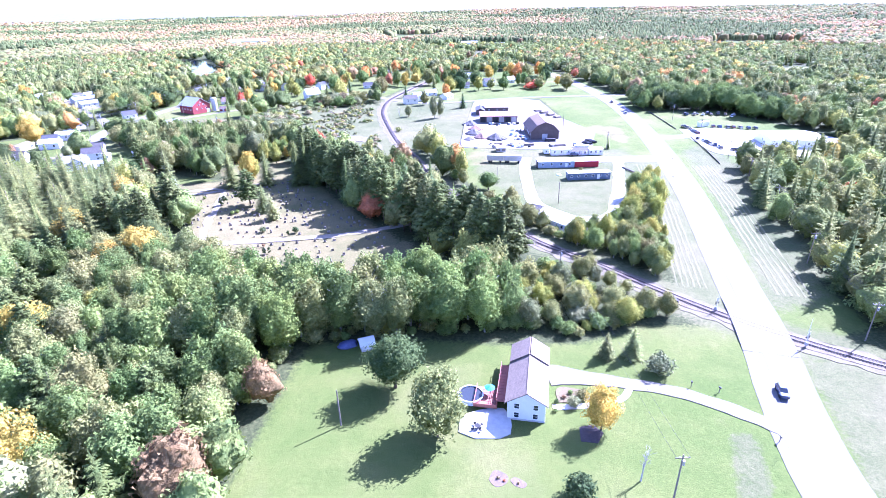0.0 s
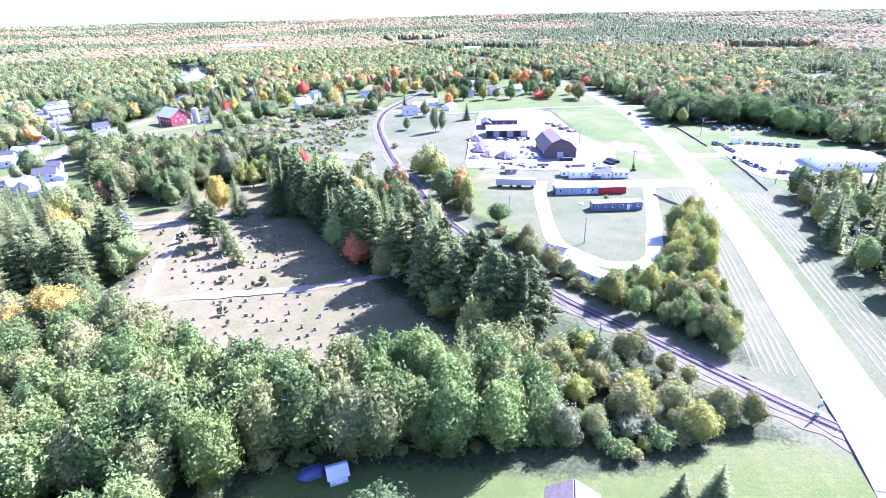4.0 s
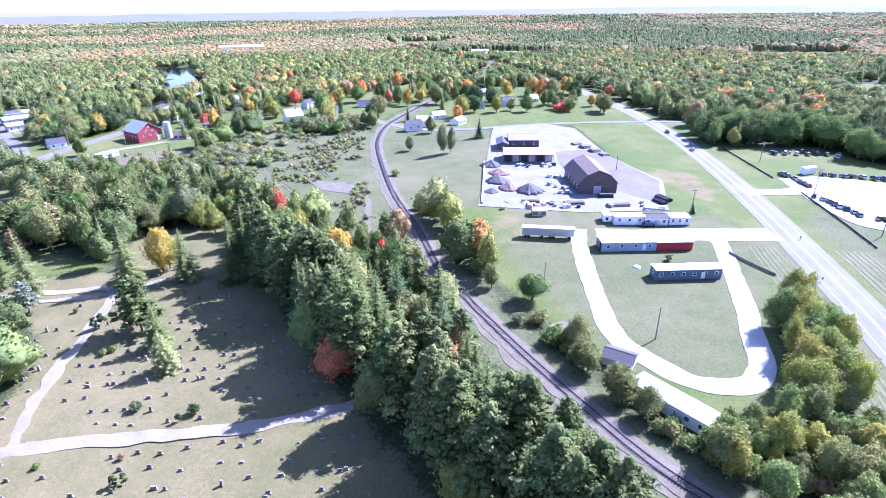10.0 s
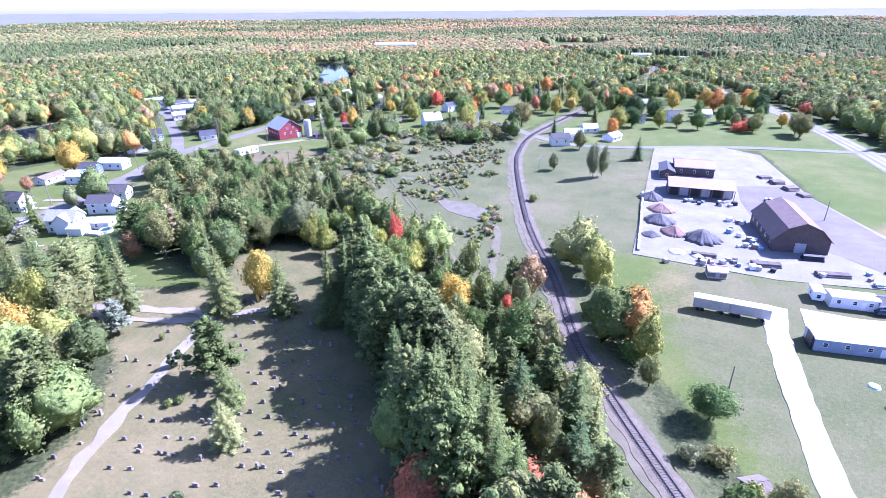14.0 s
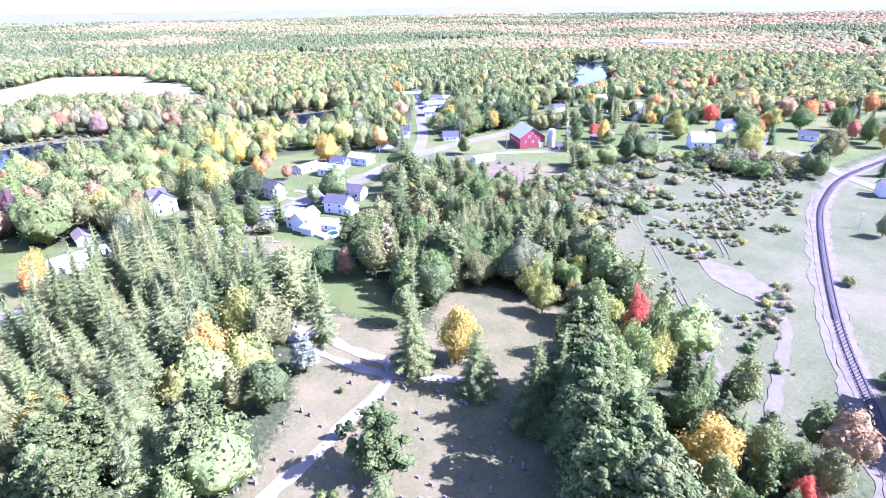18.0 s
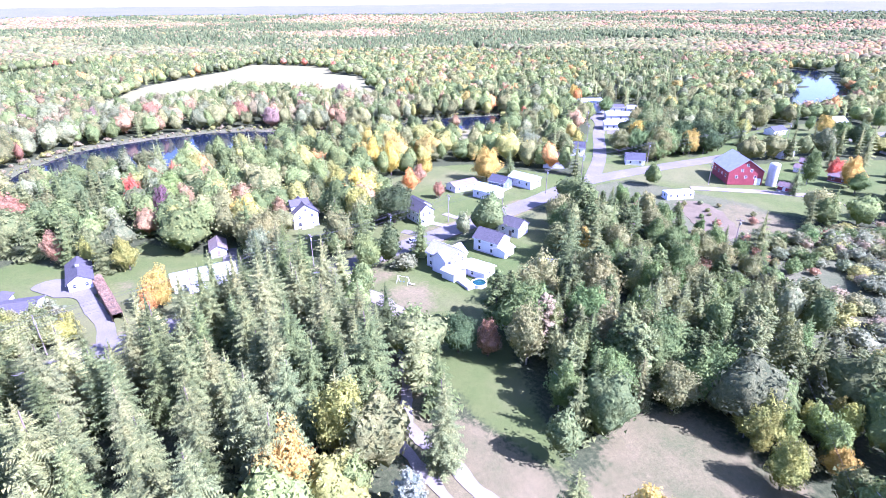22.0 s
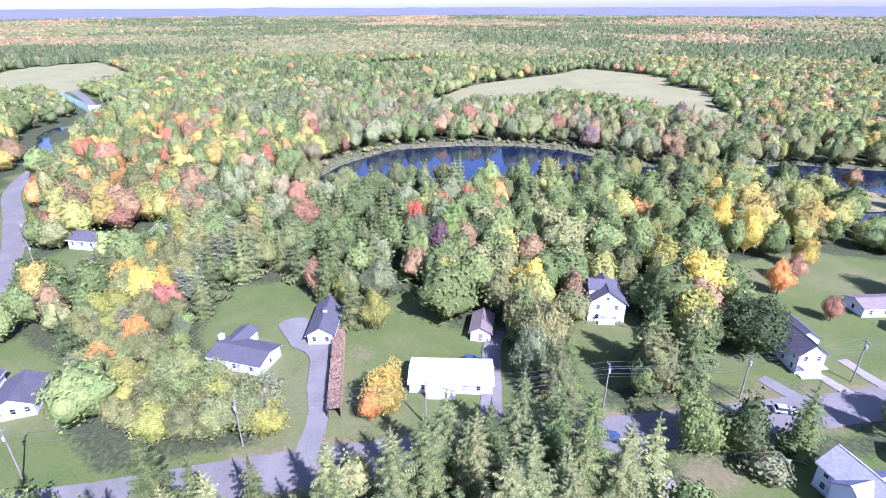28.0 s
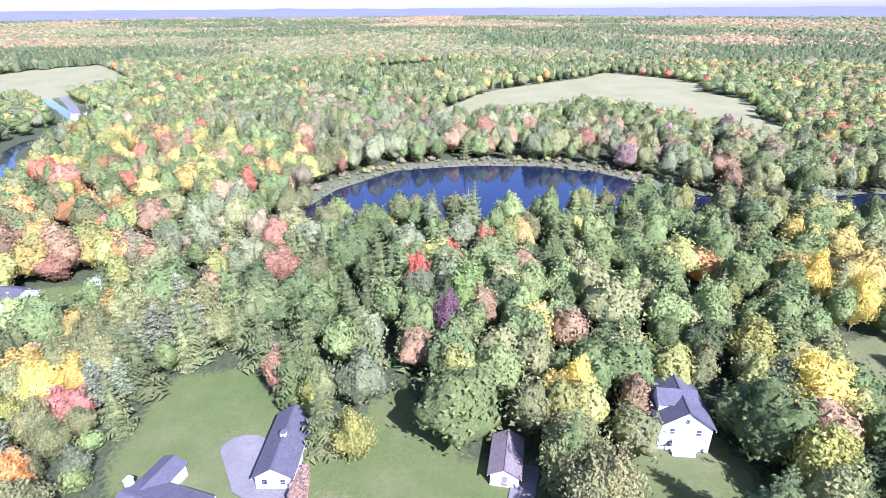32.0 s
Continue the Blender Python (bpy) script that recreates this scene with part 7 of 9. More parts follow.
# stone yard
barn = thing("gambrel_barn", 61.5, 326.5, 0, 91, "large dark brown gambrel-roofed barn in the stone yard", "barn")
W2, e1, k1, r1 = 8.2, 4.6, 8.2, 10.2
part("wall", gable_walls(26, 16.4, 0, 0, [(-W2, 0), (-W2, e1), (-W2 + 3.4, k1), (0, r1), (W2 - 3.4, k1), (W2, e1), (W2, 0)]), BROWN_BOARD, barn)
for s in (-1, 1):
    part("upper_roof", slope(26, (0, r1 + 0.03), (s * (W2 - 3.4), k1 + 0.03), 0.6, 0.18), ROOF_BROWN, barn)
    part("lower_roof", slope(26, (s * (W2 - 3.4), k1 + 0.05), (s * (W2 + 0.5), e1 - 0.45), 0.6, 0.18), ROOF_BROWN, barn)
for i in range(3):
    part("barn_door", boxes((-13.08, -5.5 + i * 4, 0, -13.0, -2.3 + i * 4, 3.4)), GREY_METAL if i == 1 else BROWN_BOARD, barn)
for i in range(5):
    window(barn, (-10 + i * 5, 8.25, 2.6), 1, 1.0, 1.2)


def open_shed(name, label, x, y, yaw, L, W, h, rise, roof, bays):
    """A long sales shed: roof on posts at the front, closed at the back."""
    top = thing(name, x, y, 0, yaw, label, "building")
    part("wall", boxes((-L / 2, -W / 2 + 3, 0, L / 2, W / 2, h), bevel=0.03), BROWN_BOARD, top)
    bm = gable_walls(L, W - 3, 0.02, rise)
    bmesh.ops.translate(bm, verts=bm.verts, vec=(0, 1.5, h))
    part("gable", bm, BROWN_BOARD, top)
    k = rise / (W / 2)
    for s in (-1, 1):
        part("roof_slope", slope(L, (0, h + rise + 0.25), (s * (W / 2 + 0.5), h + 0.05)), roof, top)
    for i in range(bays + 1):
        u = -L / 2 + L * i / bays
        part("post", boxes((u - 0.12, -W / 2, 0, u + 0.12, -W / 2 + 0.24, h)), TIMBER, top)
    for i in range(bays):
        u = -L / 2 + L * (i + 0.5) / bays
        part("bay_door", boxes((u - L / bays * 0.4, -W / 2 + 2.93, 0.1, u + L / bays * 0.4, -W / 2 + 2.99, h * 0.8)), GREY_METAL if i % 2 else DARK_METAL, top)
    return top


open_shed("sales_shed", "long shop building with a faded red sheet roof and open front", 40, 371, -3, 25, 15, 4.4, 1.8, ROOF_PINK, 6)
house("workshop", "brown workshop with a dull reddish roof", 42, 404, -3, 17, 15, 4.6, 1.9, BROWN_BOARD, ROOF_PINK, (2, 2, 2, 3), 1, (), 0, "building")
house("workshop", "small dark workshop beside the sales shed", 29.5, 398, 87, 15, 6, 3.6, 1.2, BROWN_BOARD, ROOF_DARK, (1, 2, 1, 2), 1, (), 0, "building")


def pile(x, y, r, h, mat, label):
    bm = bmesh.new()
    bmesh.ops.create_cone(bm, cap_ends=True, segments=28, radius1=r, radius2=0.1, depth=h, matrix=Matrix.Translation((0, 0, h / 2)))
    bmesh.ops.subdivide_edges(bm, edges=bm.edges[:], cuts=3, use_grid_fill=True)
    for v in bm.verts:
        k = 1 + 0.22 * noise.noise((v.co.x * 0.5 + x, v.co.y * 0.5 + y, 0)) + 0.1 * noise.noise((v.co.x * 1.7, v.co.y * 1.7, x))
        v.co = Vector((v.co.x * k, v.co.y * k, v.co.z * k if v.co.z > 0.05 else -0.1))
    ob = part("stone_mound", bm, mat, None)
    shade(ob.data)
    ob.matrix_basis = pose(x, y, 0.03, 0, 0, random.uniform(0, 360))
    tagged(ob, label, "stone pile", "stone piles")


for x, y, r, h, mt, lb in ((20, 360, 5.5, 3.2, PILE_GREY, "heap of grey crushed stone"), (23, 346, 5.5, 2.8, PILE_RED, "heap of reddish crushed stone"), (21, 333, 6.0, 3.2, PILE_GREY, "heap of grey crushed stone"), (25, 322, 5.0, 3.0, PILE_RED, "heap of brown crushed stone"), (33.5, 318.5, 6.5, 3.8, PILE_GREY, "large heap of dark crushed stone"), (17, 318, 3.5, 1.6, PILE_GREY, "low heap of rubble"), (24, 305, 3.0, 1.2, GRAVEL, "low heap of pale rubble"), (30, 303, 2.6, 1.0, GRAVEL, "low heap of pale rubble")):
    pile(x, y, r, h, mt, lb)


def stack(name, label, x, y, yaw, n, rows, length, r, mat, category):
    """Logs, pipes or beams stacked in rows; each is a part."""
    top = thing(name, x, y, 0.05, yaw, label, category)
    for j in range(rows):
        for i in range(n - j):
            bm = bmesh.new()
            rod(bm, (-length / 2 + random.uniform(-0.3, 0.3), (i - (n - j) / 2) * r * 2.05, r + j * r * 1.75), (length / 2, (i - (n - j) / 2) * r * 2.05, r + j * r * 1.75), r, r * 0.92, 8)
            part("log" if category == "logs" else "pipe", bm, mat, top)


for x, y, yaw, n, rows, ln, r, mt, nm, lb, ct in (
    (76, 395, 20, 9, 3, 5, 0.28, TIMBER, "log_stack", "stack of weathered logs in the yard", "logs"), (79, 386, 20, 9, 3, 5, 0.28, TIMBER, "log_stack", "stack of weathered logs in the yard", "logs"), (73, 403, 15, 8, 2, 5, 0.28, TIMBER, "log_stack", "stack of weathered logs in the yard", "logs"), (82, 378, 20, 8, 2, 4, 0.3, TIMBER, "log_stack", "stack of weathered logs in the yard", "logs"),
    (86.5, 305, 110, 6, 2, 7, 0.3, DARK_METAL, "pipe_stack", "stack of long black drain pipes", "pipes"), (83.5, 301, 112, 5, 2, 6, 0.3, DARK_METAL, "pipe_stack", "stack of long black drain pipes", "pipes"),
    (66, 298, 5, 5, 2, 9, 0.3, TIMBER, "beam_stack", "stack of dark beams by the fence", "beams"), (49, 301, 3, 5, 2, 8, 0.32, TIMBER, "beam_stack", "stack of dark beams by the fence", "beams"), (32, 304, -4, 4, 2, 7, 0.3, TIMBER, "beam_stack", "stack of dark beams by the fence", "beams"), (79, 294, 5, 4, 2, 8, 0.3, GALV, "pipe_stack", "stack of grey pipes", "pipes"),
    (64, 309, 2, 5, 3, 6, 0.3, DARK_METAL, "pipe_stack", "stack of dark blue pipes before the barn", "pipes"),
):
    stack(nm, lb, x, y, yaw, n, rows, ln, r, mt, ct)


def crate(x, y, yaw, s, mat, label):
    top = thing("pallet_crate", x, y, 0.03, yaw, label, "crate", "crates in the stone yard")
    part("crate_body", boxes((-s / 2, -s / 2, 0.15, s / 2, s / 2, s * 0.8), bevel=0.03), mat, top)
    part("pallet", boxes((-s / 2, -s / 2, 0, s / 2, -s / 2 + 0.15, 0.14), (-s / 2, -0.07, 0, s / 2, 0.08, 0.14), (-s / 2, s / 2 - 0.15, 0, s / 2, s / 2, 0.14)), TIMBER, top)


CRATE_BLUE = plain("blue_wrap", (0.2, 0.28, 0.4), 0.5)
for i in range(46):
    fx = random.uniform(0, 1)
    if i < 16:
        x, y = 47 + random.uniform(-3.5, 3.5), 318 + random.uniform(-6, 22)
    elif i < 34:
        x, y = 14 + fx * 66, 298 + random.uniform(-2.5, 4)
    else:
        x, y = 30 + random.uniform(0, 22), 357 + random.uniform(-2, 3)
    crate(x, y, random.uniform(0, 90), random.uniform(1.0, 1.9), random.choice((GREY_METAL, CRATE_BLUE, WHITE_PAINT, TIMBER, CONCRETE, DARK_METAL)), "wrapped pallet of building stone in the yard")

# trailer yard by the gravel loop
flat_building("long_trailer_house", "long low building with a white roof and pale blue wall", 56.5, 257.5, 1, 18, 6.2, 3.1, PALE_BLUE, ROOF_WHITE, (0, 3, 0, 4), ((3, 5.0),))
tagged(part("sign_wall", boxes((47.0, 254.5, 0, 47.3, 258.0, 3.6), bevel=0.02), DARK_METAL), "dark end panel of the long trailer building", "sign wall")
flat_building("red_container", "red freight container with a white roof", 71.5, 256.3, 1, 11.8, 3.4, 2.9, RED_METAL, ROOF_WHITE, category="container")
for x, y, L in ((27.8, 267.6, 8.4), (36.6, 266.2, 9.2)):
    tr = flat_building("semi_trailer", "white box semi-trailer with a grey skirt parked on grass", x, y, -9, L, 2.6, 3.8, GREY_METAL, ROOF_WHITE, category="trailer", lift=1.1)
    for xx in (-L / 2 + 1.2, -L / 2 + 2.3, L / 2 - 1.5):
        for s in (-1, 1):
            bm = bmesh.new()
            rod(bm, (xx, s * 1.0, 0.5), (xx, s * 1.28, 0.5), 0.5, 0.5, 14)
            part("wheel", bm, RUBBER, tr)
flat_building("mobile_home", "dark blue-grey mobile home with white windows and pale roof", 67.5, 236.3, 2, 19.5, 4.2, 3.2, BLUE_GREY, ROOF_WHITE, (1, 4, 1, 6), ((3, 4.2),), "mobile home")
flat_building("mobile_home", "white mobile home with a white roof", 64, 279.5, -1, 11, 4.4, 3.2, WHITE, ROOF_WHITE, (0, 2, 0, 3), ((3, 2),), "mobile home")
house("mobile_home", "white cottage with a grey shingle roof in the row", 73.6, 279.5, -1, 8.4, 5.6, 2.6, 0.9, WHITE, ROOF_GREY, (0, 1, 0, 3), 1, ((3, 0.5),), 0, "mobile home")
flat_building("mobile_home", "white mobile home with a bright roof at the row's end", 82, 279, -1, 7.4, 5.0, 3.0, WHITE, ROOF_WHITE, (1, 1, 0, 3), ((3, 1),), "mobile home")
flat_building("camper", "small white camper at the row's end", 56.6, 282, 85, 5, 2.6, 2.9, WHITE_METAL, ROOF_WHITE, (1, 1, 1, 1), (), "camper", 0.5)
house("garden_shed", "small shed with a faded pink roof on the grass", 33, 290, 2, 5.0, 3.8, 2.2, 0.8, TIMBER, ROOF_PINK, (0, 0, 0, 0), 1, ((3, 0),), 0, "shed")
flat_building("mobile_home", "long white mobile home with a white roof beside the railway", 41.6, 179.4, -52, 16.6, 4.8, 3.0, WHITE, ROOF_WHITE, (1, 3, 1, 6), ((3, 1.0),), "mobile home")
house("garden_shed", "white shed with a grey roof by the loop drive", 35.6, 194.6, -33, 6.4, 4.4, 2.3, 0.9, WHITE, ROOF_GREY, (0, 1, 0, 1), 1, ((3, 0),), 0, "shed")
house("garden_shed", "small shed with a pinkish roof among bushes", 24.5, 206.5, 25, 3.4, 3.0, 2.0, 0.7, TIMBER, ROOF_TAN, (0, 0, 0, 0), 1, (), 0, "shed")
lawn_tank = thing("septic_lid", 55.5, 242.8, 0, 0, "round pale green lid lying on the grass", "tank lid")
bm = bmesh.new()
bmesh.ops.create_cone(bm, cap_ends=True, segments=20, radius1=1.25, radius2=1.0, depth=0.35, matrix=Matrix.Translation((0, 0, 0.17)))
part("lid", bm, plain("pale_green_plastic", (0.45, 0.6, 0.52), 0.5), lawn_tank)
# car yard hall
house("sales_hall", "long white hall with a white sheet roof in the car yard", 192, 290.5, -7, 27, 22, 4.6, 1.2, WHITE_METAL, ROOF_WHITE, (1, 4, 1, 5), 1, (), 0, "building")

# ---- village houses ----
house("garage_barn", "long grey-roofed white garage at the end of a driveway", -240.6, 172.8, 2, 15, 6.2, 2.9, 1.9, WHITE, ROOF_GREY, (2, 0, 0, 0), 1, ((0, 0),), 0, "garage")
cup = thing("roof_cupola", -240.5, 172.8, 4.75, 0, "small white cupola on the garage ridge", "cupola")
part("cupola_body", boxes((-0.45, -0.45, -0.1, 0.45, 0.45, 0.9), bevel=0.03), WHITE_PAINT, cup)
bm = bmesh.new()
bmesh.ops.create_cone(bm, cap_ends=True, segments=4, radius1=0.85, radius2=0.03, depth=0.6, matrix=Matrix.Translation((0, 0, 1.2)) @ Matrix.Rotation(radians(45), 4, "Z"))
part("cupola_roof", bm, ROOF_GREY, cup)
ranch = house("ranch_house", "low ranch house with a dark grey L-shaped roof", -226.4, 157.0, 75, 13.4, 8.2, 2.7, 1.1, WHITE, ROOF_GREY, (1, 3, 1, 3), 1, ((3, 1),), 0)
annex(ranch, -4.6, 4.6, 90, 8, 4.4, 2.7, 0.8)
part("chimney", boxes((-7.6, 1.2, 0, -6.75, 2.3, 4.6), (-7.7, 1.1, 4.6, -6.65, 2.4, 4.75)), WHITE_PAINT, ranch)
garage_house = house("white_house", "low white house with a bright white sheet roof", -219.8, 204.8, 89, 17.5, 8.2, 2.7, 1.1, WHITE, ROOF_WHITE, (1, 3, 1, 3), 1, ((3, 3),), 0)
annex(garage_house, -2.0, -3.6, 90, 5, 6, 2.5, 1.0, WHITE, ROOF_WHITE)
house("garden_shed", "white shed with a pale brown roof beside the drive", -239.6, 212.4, -8, 8.8, 4.8, 2.6, 1.3, WHITE, ROOF_TAN, (1, 1, 0, 1), 1, ((0, 0),), 0, "shed")
big = house("white_house", "large white two-storey house with a grey roof and tower", -252.8, 245.2, -4, 16.5, 9.2, 5.6, 3.3, WHITE, ROOF_GREY, (2, 4, 2, 4), 2, ((0, 0.5),), 0)
annex(big, 3.0, -1.0, 90, 6.5, 4.0, 8.0, 1.6)
part("porch", boxes((8.3, -2.0, 0, 9.8, 2.0, 0.5), (8.3, -2.2, 2.6, 9.9, 2.2, 2.75), (9.6, -2.0, 0.5, 9.75, -1.85, 2.6), (9.6, 1.85, 0.5, 9.75, 2.0, 2.6)), WHITE_PAINT, big)
d_house = house("white_house", "white two-storey house with a slate-grey roof on the street", -228.2, 283.8, 4, 9.0, 6.0, 5.2, 2.4, WHITE, ROOF_GREY, (2, 3, 1, 3), 2, ((0, 1.2),), 0)
annex(d_house, -7.6, 4.4, 0, 8.4, 6.2, 3.8, 2.0)
part("porch", boxes((4.8, -2.6, 0, 6.3, 2.6, 0.35), (4.8, -2.7, 2.5, 6.4, 2.7, 2.62)), WHITE_PAINT, d_house)
e_house = house("white_house", "white many-gabled house with grey roofs beside the street", -189.2, 271.4, 15, 10.4, 6.6, 5.0, 2.6, WHITE, ROOF_PALE, (2, 3, 2, 3), 2, ((3, 1),), 0)
annex(e_house, 1.5, 0.0, 90, 9.6, 5.6, 4.8, 2.3, WHITE, ROOF_PALE)
annex(e_house, 6.6, -3.6, 0, 5.0, 5.4, 2.7, 0.9, WHITE, ROOF_PALE)
house("garage", "white garage with a bright white roof", -180.2, 277.2, 22, 8.6, 6.0, 2.5, 0.9, WHITE, ROOF_WHITE, (1, 1, 0, 1), 1, (), 0, "garage")
e2 = house("white_house", "white house with a grey roof and a porch", -192.2, 291.2, 20, 9.6, 7.2, 4.6, 2.3, WHITE, ROOF_GREY, (2, 3, 2, 2), 2, ((0, 1),), 0)
annex(e2, 5.6, -1.2, 90, 5.5, 4.5, 2.5, 0.8, WHITE, ROOF_WHITE)
house("white_house", "small white house with a dark grey roof", -199.5, 306, 20, 8.6, 6.6, 4.0, 2.0, WHITE, ROOF_GREY, (2, 2, 1, 2), 1, ((3, 1),), 0)
flat_building("mobile_home", "white mobile home with a white roof among trees", -168.5, 298.0, 45, 10, 5.0, 2.8, WHITE, ROOF_WHITE, (1, 2, 1, 3), (), "mobile home")
house("dark_house", "dark brown house half hidden by pines", -150, 272, 30, 11, 8, 4.0, 2.2, BROWN_BOARD, ROOF_DARK, (2, 2, 2, 2), 1, (), 1)
house("brick_house", "maroon house with a brown roof behind trees", -176, 334, 25, 10, 8, 4.6, 2.2, MAROON, ROOF_BROWN, (2, 2, 2, 2), 1, (), 1)
house("white_house", "white house with a pale green sheet roof", -236, 321.5, 18, 10.5, 8, 3.8, 1.8, WHITE, ROOF_TEAL, (2, 3, 2, 2), 1, ((0, 1),), 0)
house("mobile_home", "long low house with a tan roof on the lawn", -251.5, 318.2, 94, 12.5, 7, 2.7, 1.2, WHITE, ROOF_TAN, (1, 3, 1, 3), 1, ((3, 1),), 0)
house("dark_house", "dark house with a slate roof beside the white ones", -243.5, 333.5, 20, 8, 7, 3.6, 2.0, BLUE_GREY, ROOF_DARK, (1, 2, 1, 2), 1, (), 0)
house("white_house", "white house with a pale green sheet roof", -240.5, 345, 15, 12, 8, 3.8, 1.6, WHITE, ROOF_TEAL, (2, 3, 2, 3), 1, (), 0)
house("white_house", "white cottage with a blue-grey roof on the lawn", -211.0, 116.0, 20, 9.4, 7.4, 3.0, 1.8, WHITE, ROOF_GREY, (3, 2, 1, 4), 1, ((0, 1),), 0)
house("garage", "white garage with a blue-grey roof beside the cottage", -213.6, 104.8, 15, 8, 6, 2.6, 1.4, WHITE, ROOF_GREY, (1, 1, 1, 2), 1, (), 0, "garage")
house("white_house", "white house among trees with a pale roof", -291, 80, 80, 11, 7.5, 3.4, 1.9, WHITE, ROOF_GREY, (2, 2, 1, 3), 1, (), 0)
house("white_house", "cream house with a pale roof in the wood", -297, 104, 60, 10, 7, 3.0, 1.6, CREAM, ROOF_WHITE, (2, 2, 1, 2), 1, (), 0)
flat_building("mobile_home", "long white mobile home on bare soil", -192, 388, 68, 12, 4.4, 2.9, WHITE, ROOF_WHITE, (1, 3, 1, 4), (), "mobile home")
tagged(part("soil_bank", patch([(-191, 383), (-180, 392), (-157, 376), (-155, 361), (-177, 373)], 0.06, 0.3, 1.6), SOIL), "bare reddish soil beside the mobile home", "soil", kind="structure")

# the red barn with its silo
rb = thing("red_barn", -194.5, 433.5, 0, -36, "big barn-red gabled barn with a pale sheet roof", "barn")
part("wall", gable_walls(18, 15, 6.2, 5.2), RED_BOARD, rb)
for s in (-1, 1):
    part("roof_slope", slope(18, (0, 11.45), (s * 8.1, 5.85), 0.6, 0.2), GREY_METAL, rb)
for out, spots in ((0, ((-4, 3.6), (0, 3.6), (4, 3.6), (-2, 6.6), (2, 6.6), (0, 9.0))), (3, ((-6, 3.4), (-2, 3.4), (2, 3.4), (6, 3.4)))):
    for u, zz in spots:
        window(rb, (9.03, u, zz) if out == 0 else (u, -7.53, zz), out, 0.9, 1.1)
part("barn_door", boxes((9.0, 4.2, 0, 9.1, 6.8, 3.0)), WHITE_PAINT, rb)
silo = thing("silo", -180.5, 437.5, 0, 0, "pale concrete silo beside the red barn", "silo")
bm = bmesh.new()
bmesh.ops.create_cone(bm, cap_ends=True, segments=24, radius1=2.2, radius2=2.2, depth=9.5, matrix=Matrix.Translation((0, 0, 4.75)))
part("silo_wall", bm, CONCRETE, silo)
bm = bmesh.new()
bmesh.ops.create_uvsphere(bm, u_segments=20, v_segments=8, radius=2.25, matrix=Matrix.Translation((0, 0, 9.4)) @ Matrix.Diagonal((1, 1, 0.5, 1)))
part("silo_dome", bm, GREY_METAL, silo)
for q in range(6):
    bm = bmesh.new()
    bmesh.ops.create_cone(bm, cap_ends=False, segments=24, radius1=2.24, radius2=2.24, depth=0.12, matrix=Matrix.Translation((0, 0, 1.2 + q * 1.4)))
    part("hoop", bm, GALV, silo)
house("garden_shed", "small barn-red shed near the silo", -173, 435.5, 10, 5.2, 3.6, 2.3, 1.2, RED_BOARD, ROOF_BROWN, (0, 0, 0, 0), 1, ((3, 0),), 0, "shed")
house("white_house", "white house with a tall white sheet roof", -113, 486.5, 35, 12, 9.5, 4.6, 4.2, WHITE, ROOF_WHITE, (2, 3, 2, 3), 1, (), 1)
house("dark_house", "low brown house beside the drive", -140, 486, 20, 10, 6, 2.8, 1.4, MAROON, ROOF_BROWN, (1, 2, 1, 3), 1, (), 0)
house("dark_house", "low brown house behind the barn", -165, 470, 10, 12, 7, 2.8, 1.6, MAROON, ROOF_BROWN, (1, 2, 1, 3), 1, (), 0)
house("garage", "small dark garage by the lawn", -152, 486, 25, 5, 4, 2.3, 1.1, MAROON, ROOF_DARK, (0, 0, 0, 1), 1, (), 0, "garage")
# houses farther up the village
for x, y in ((-184, 470), (-166, 482), (-188, 483)):
    house("garden_shed", "small weathered shed behind the red barn", x, y, 15, 6, 4.5, 2.4, 1.2, random.choice((WHITE, MAROON)), ROOF_BROWN, (0, 1, 0, 1), 1, ((3, 0),), 0, "shed")
FARTHER = ((-238, 415, 45, "white"), (-256, 377, 45, "white"), (-17, 463, 10, "blue"), (6, 468, 60, "white"), (24, 530, 0, "white"), (-57, 512, 30, "grey"), (-24, 449, 20, "grey"), (-8, 490, 20, "white"), (48, 540, 10, "white"), (-90, 505, 40, "grey"), (-70, 545, 10, "white"), (-115, 545, 60, "white"), (-40, 585, 20, "white"), (-150, 545, 70, "white"), (-175, 545, 75, "grey"), (-188, 575, 75, "white"), (-160, 600, 70, "white"), (-135, 640, 70, "white"), (-100, 660, 20, "white"), (-205, 490, 80, "white"), (-236, 540, 80, "white"), (-225, 590, 75, "white"), (-60, 640, 40, "grey"), (30, 600, 10, "white"), (70, 560, 5, "white"), (20, 680, 30, "white"), (-10, 730, 10, "white"), (-268, 402, 45, "white"), (180, 520, 0, "grey"), (165, 640, 10, "white"), (-130, 740, 70, "white"), (-190, 740, 70, "white"))
for x, y, yaw, c in FARTHER:
    wl, rf = {"white": (WHITE, random.choice((ROOF_GREY, ROOF_WHITE, ROOF_DARK))), "grey": (CREAM, ROOF_GREY), "blue": (WHITE, ROOF_TEAL), "tan": (CREAM, ROOF_TAN)}[c]
    house("village_house", "%s village house with a gabled roof among trees" % {"white": "white", "grey": "cream", "blue": "white", "tan": "cream"}[c], x, y, yaw + random.uniform(-6, 6), random.uniform(8.5, 12), random.uniform(6.5, 8), random.choice((2.9, 4.6)), random.uniform(1.8, 2.8), wl, rf, (1, 0, 0, 2), 1)
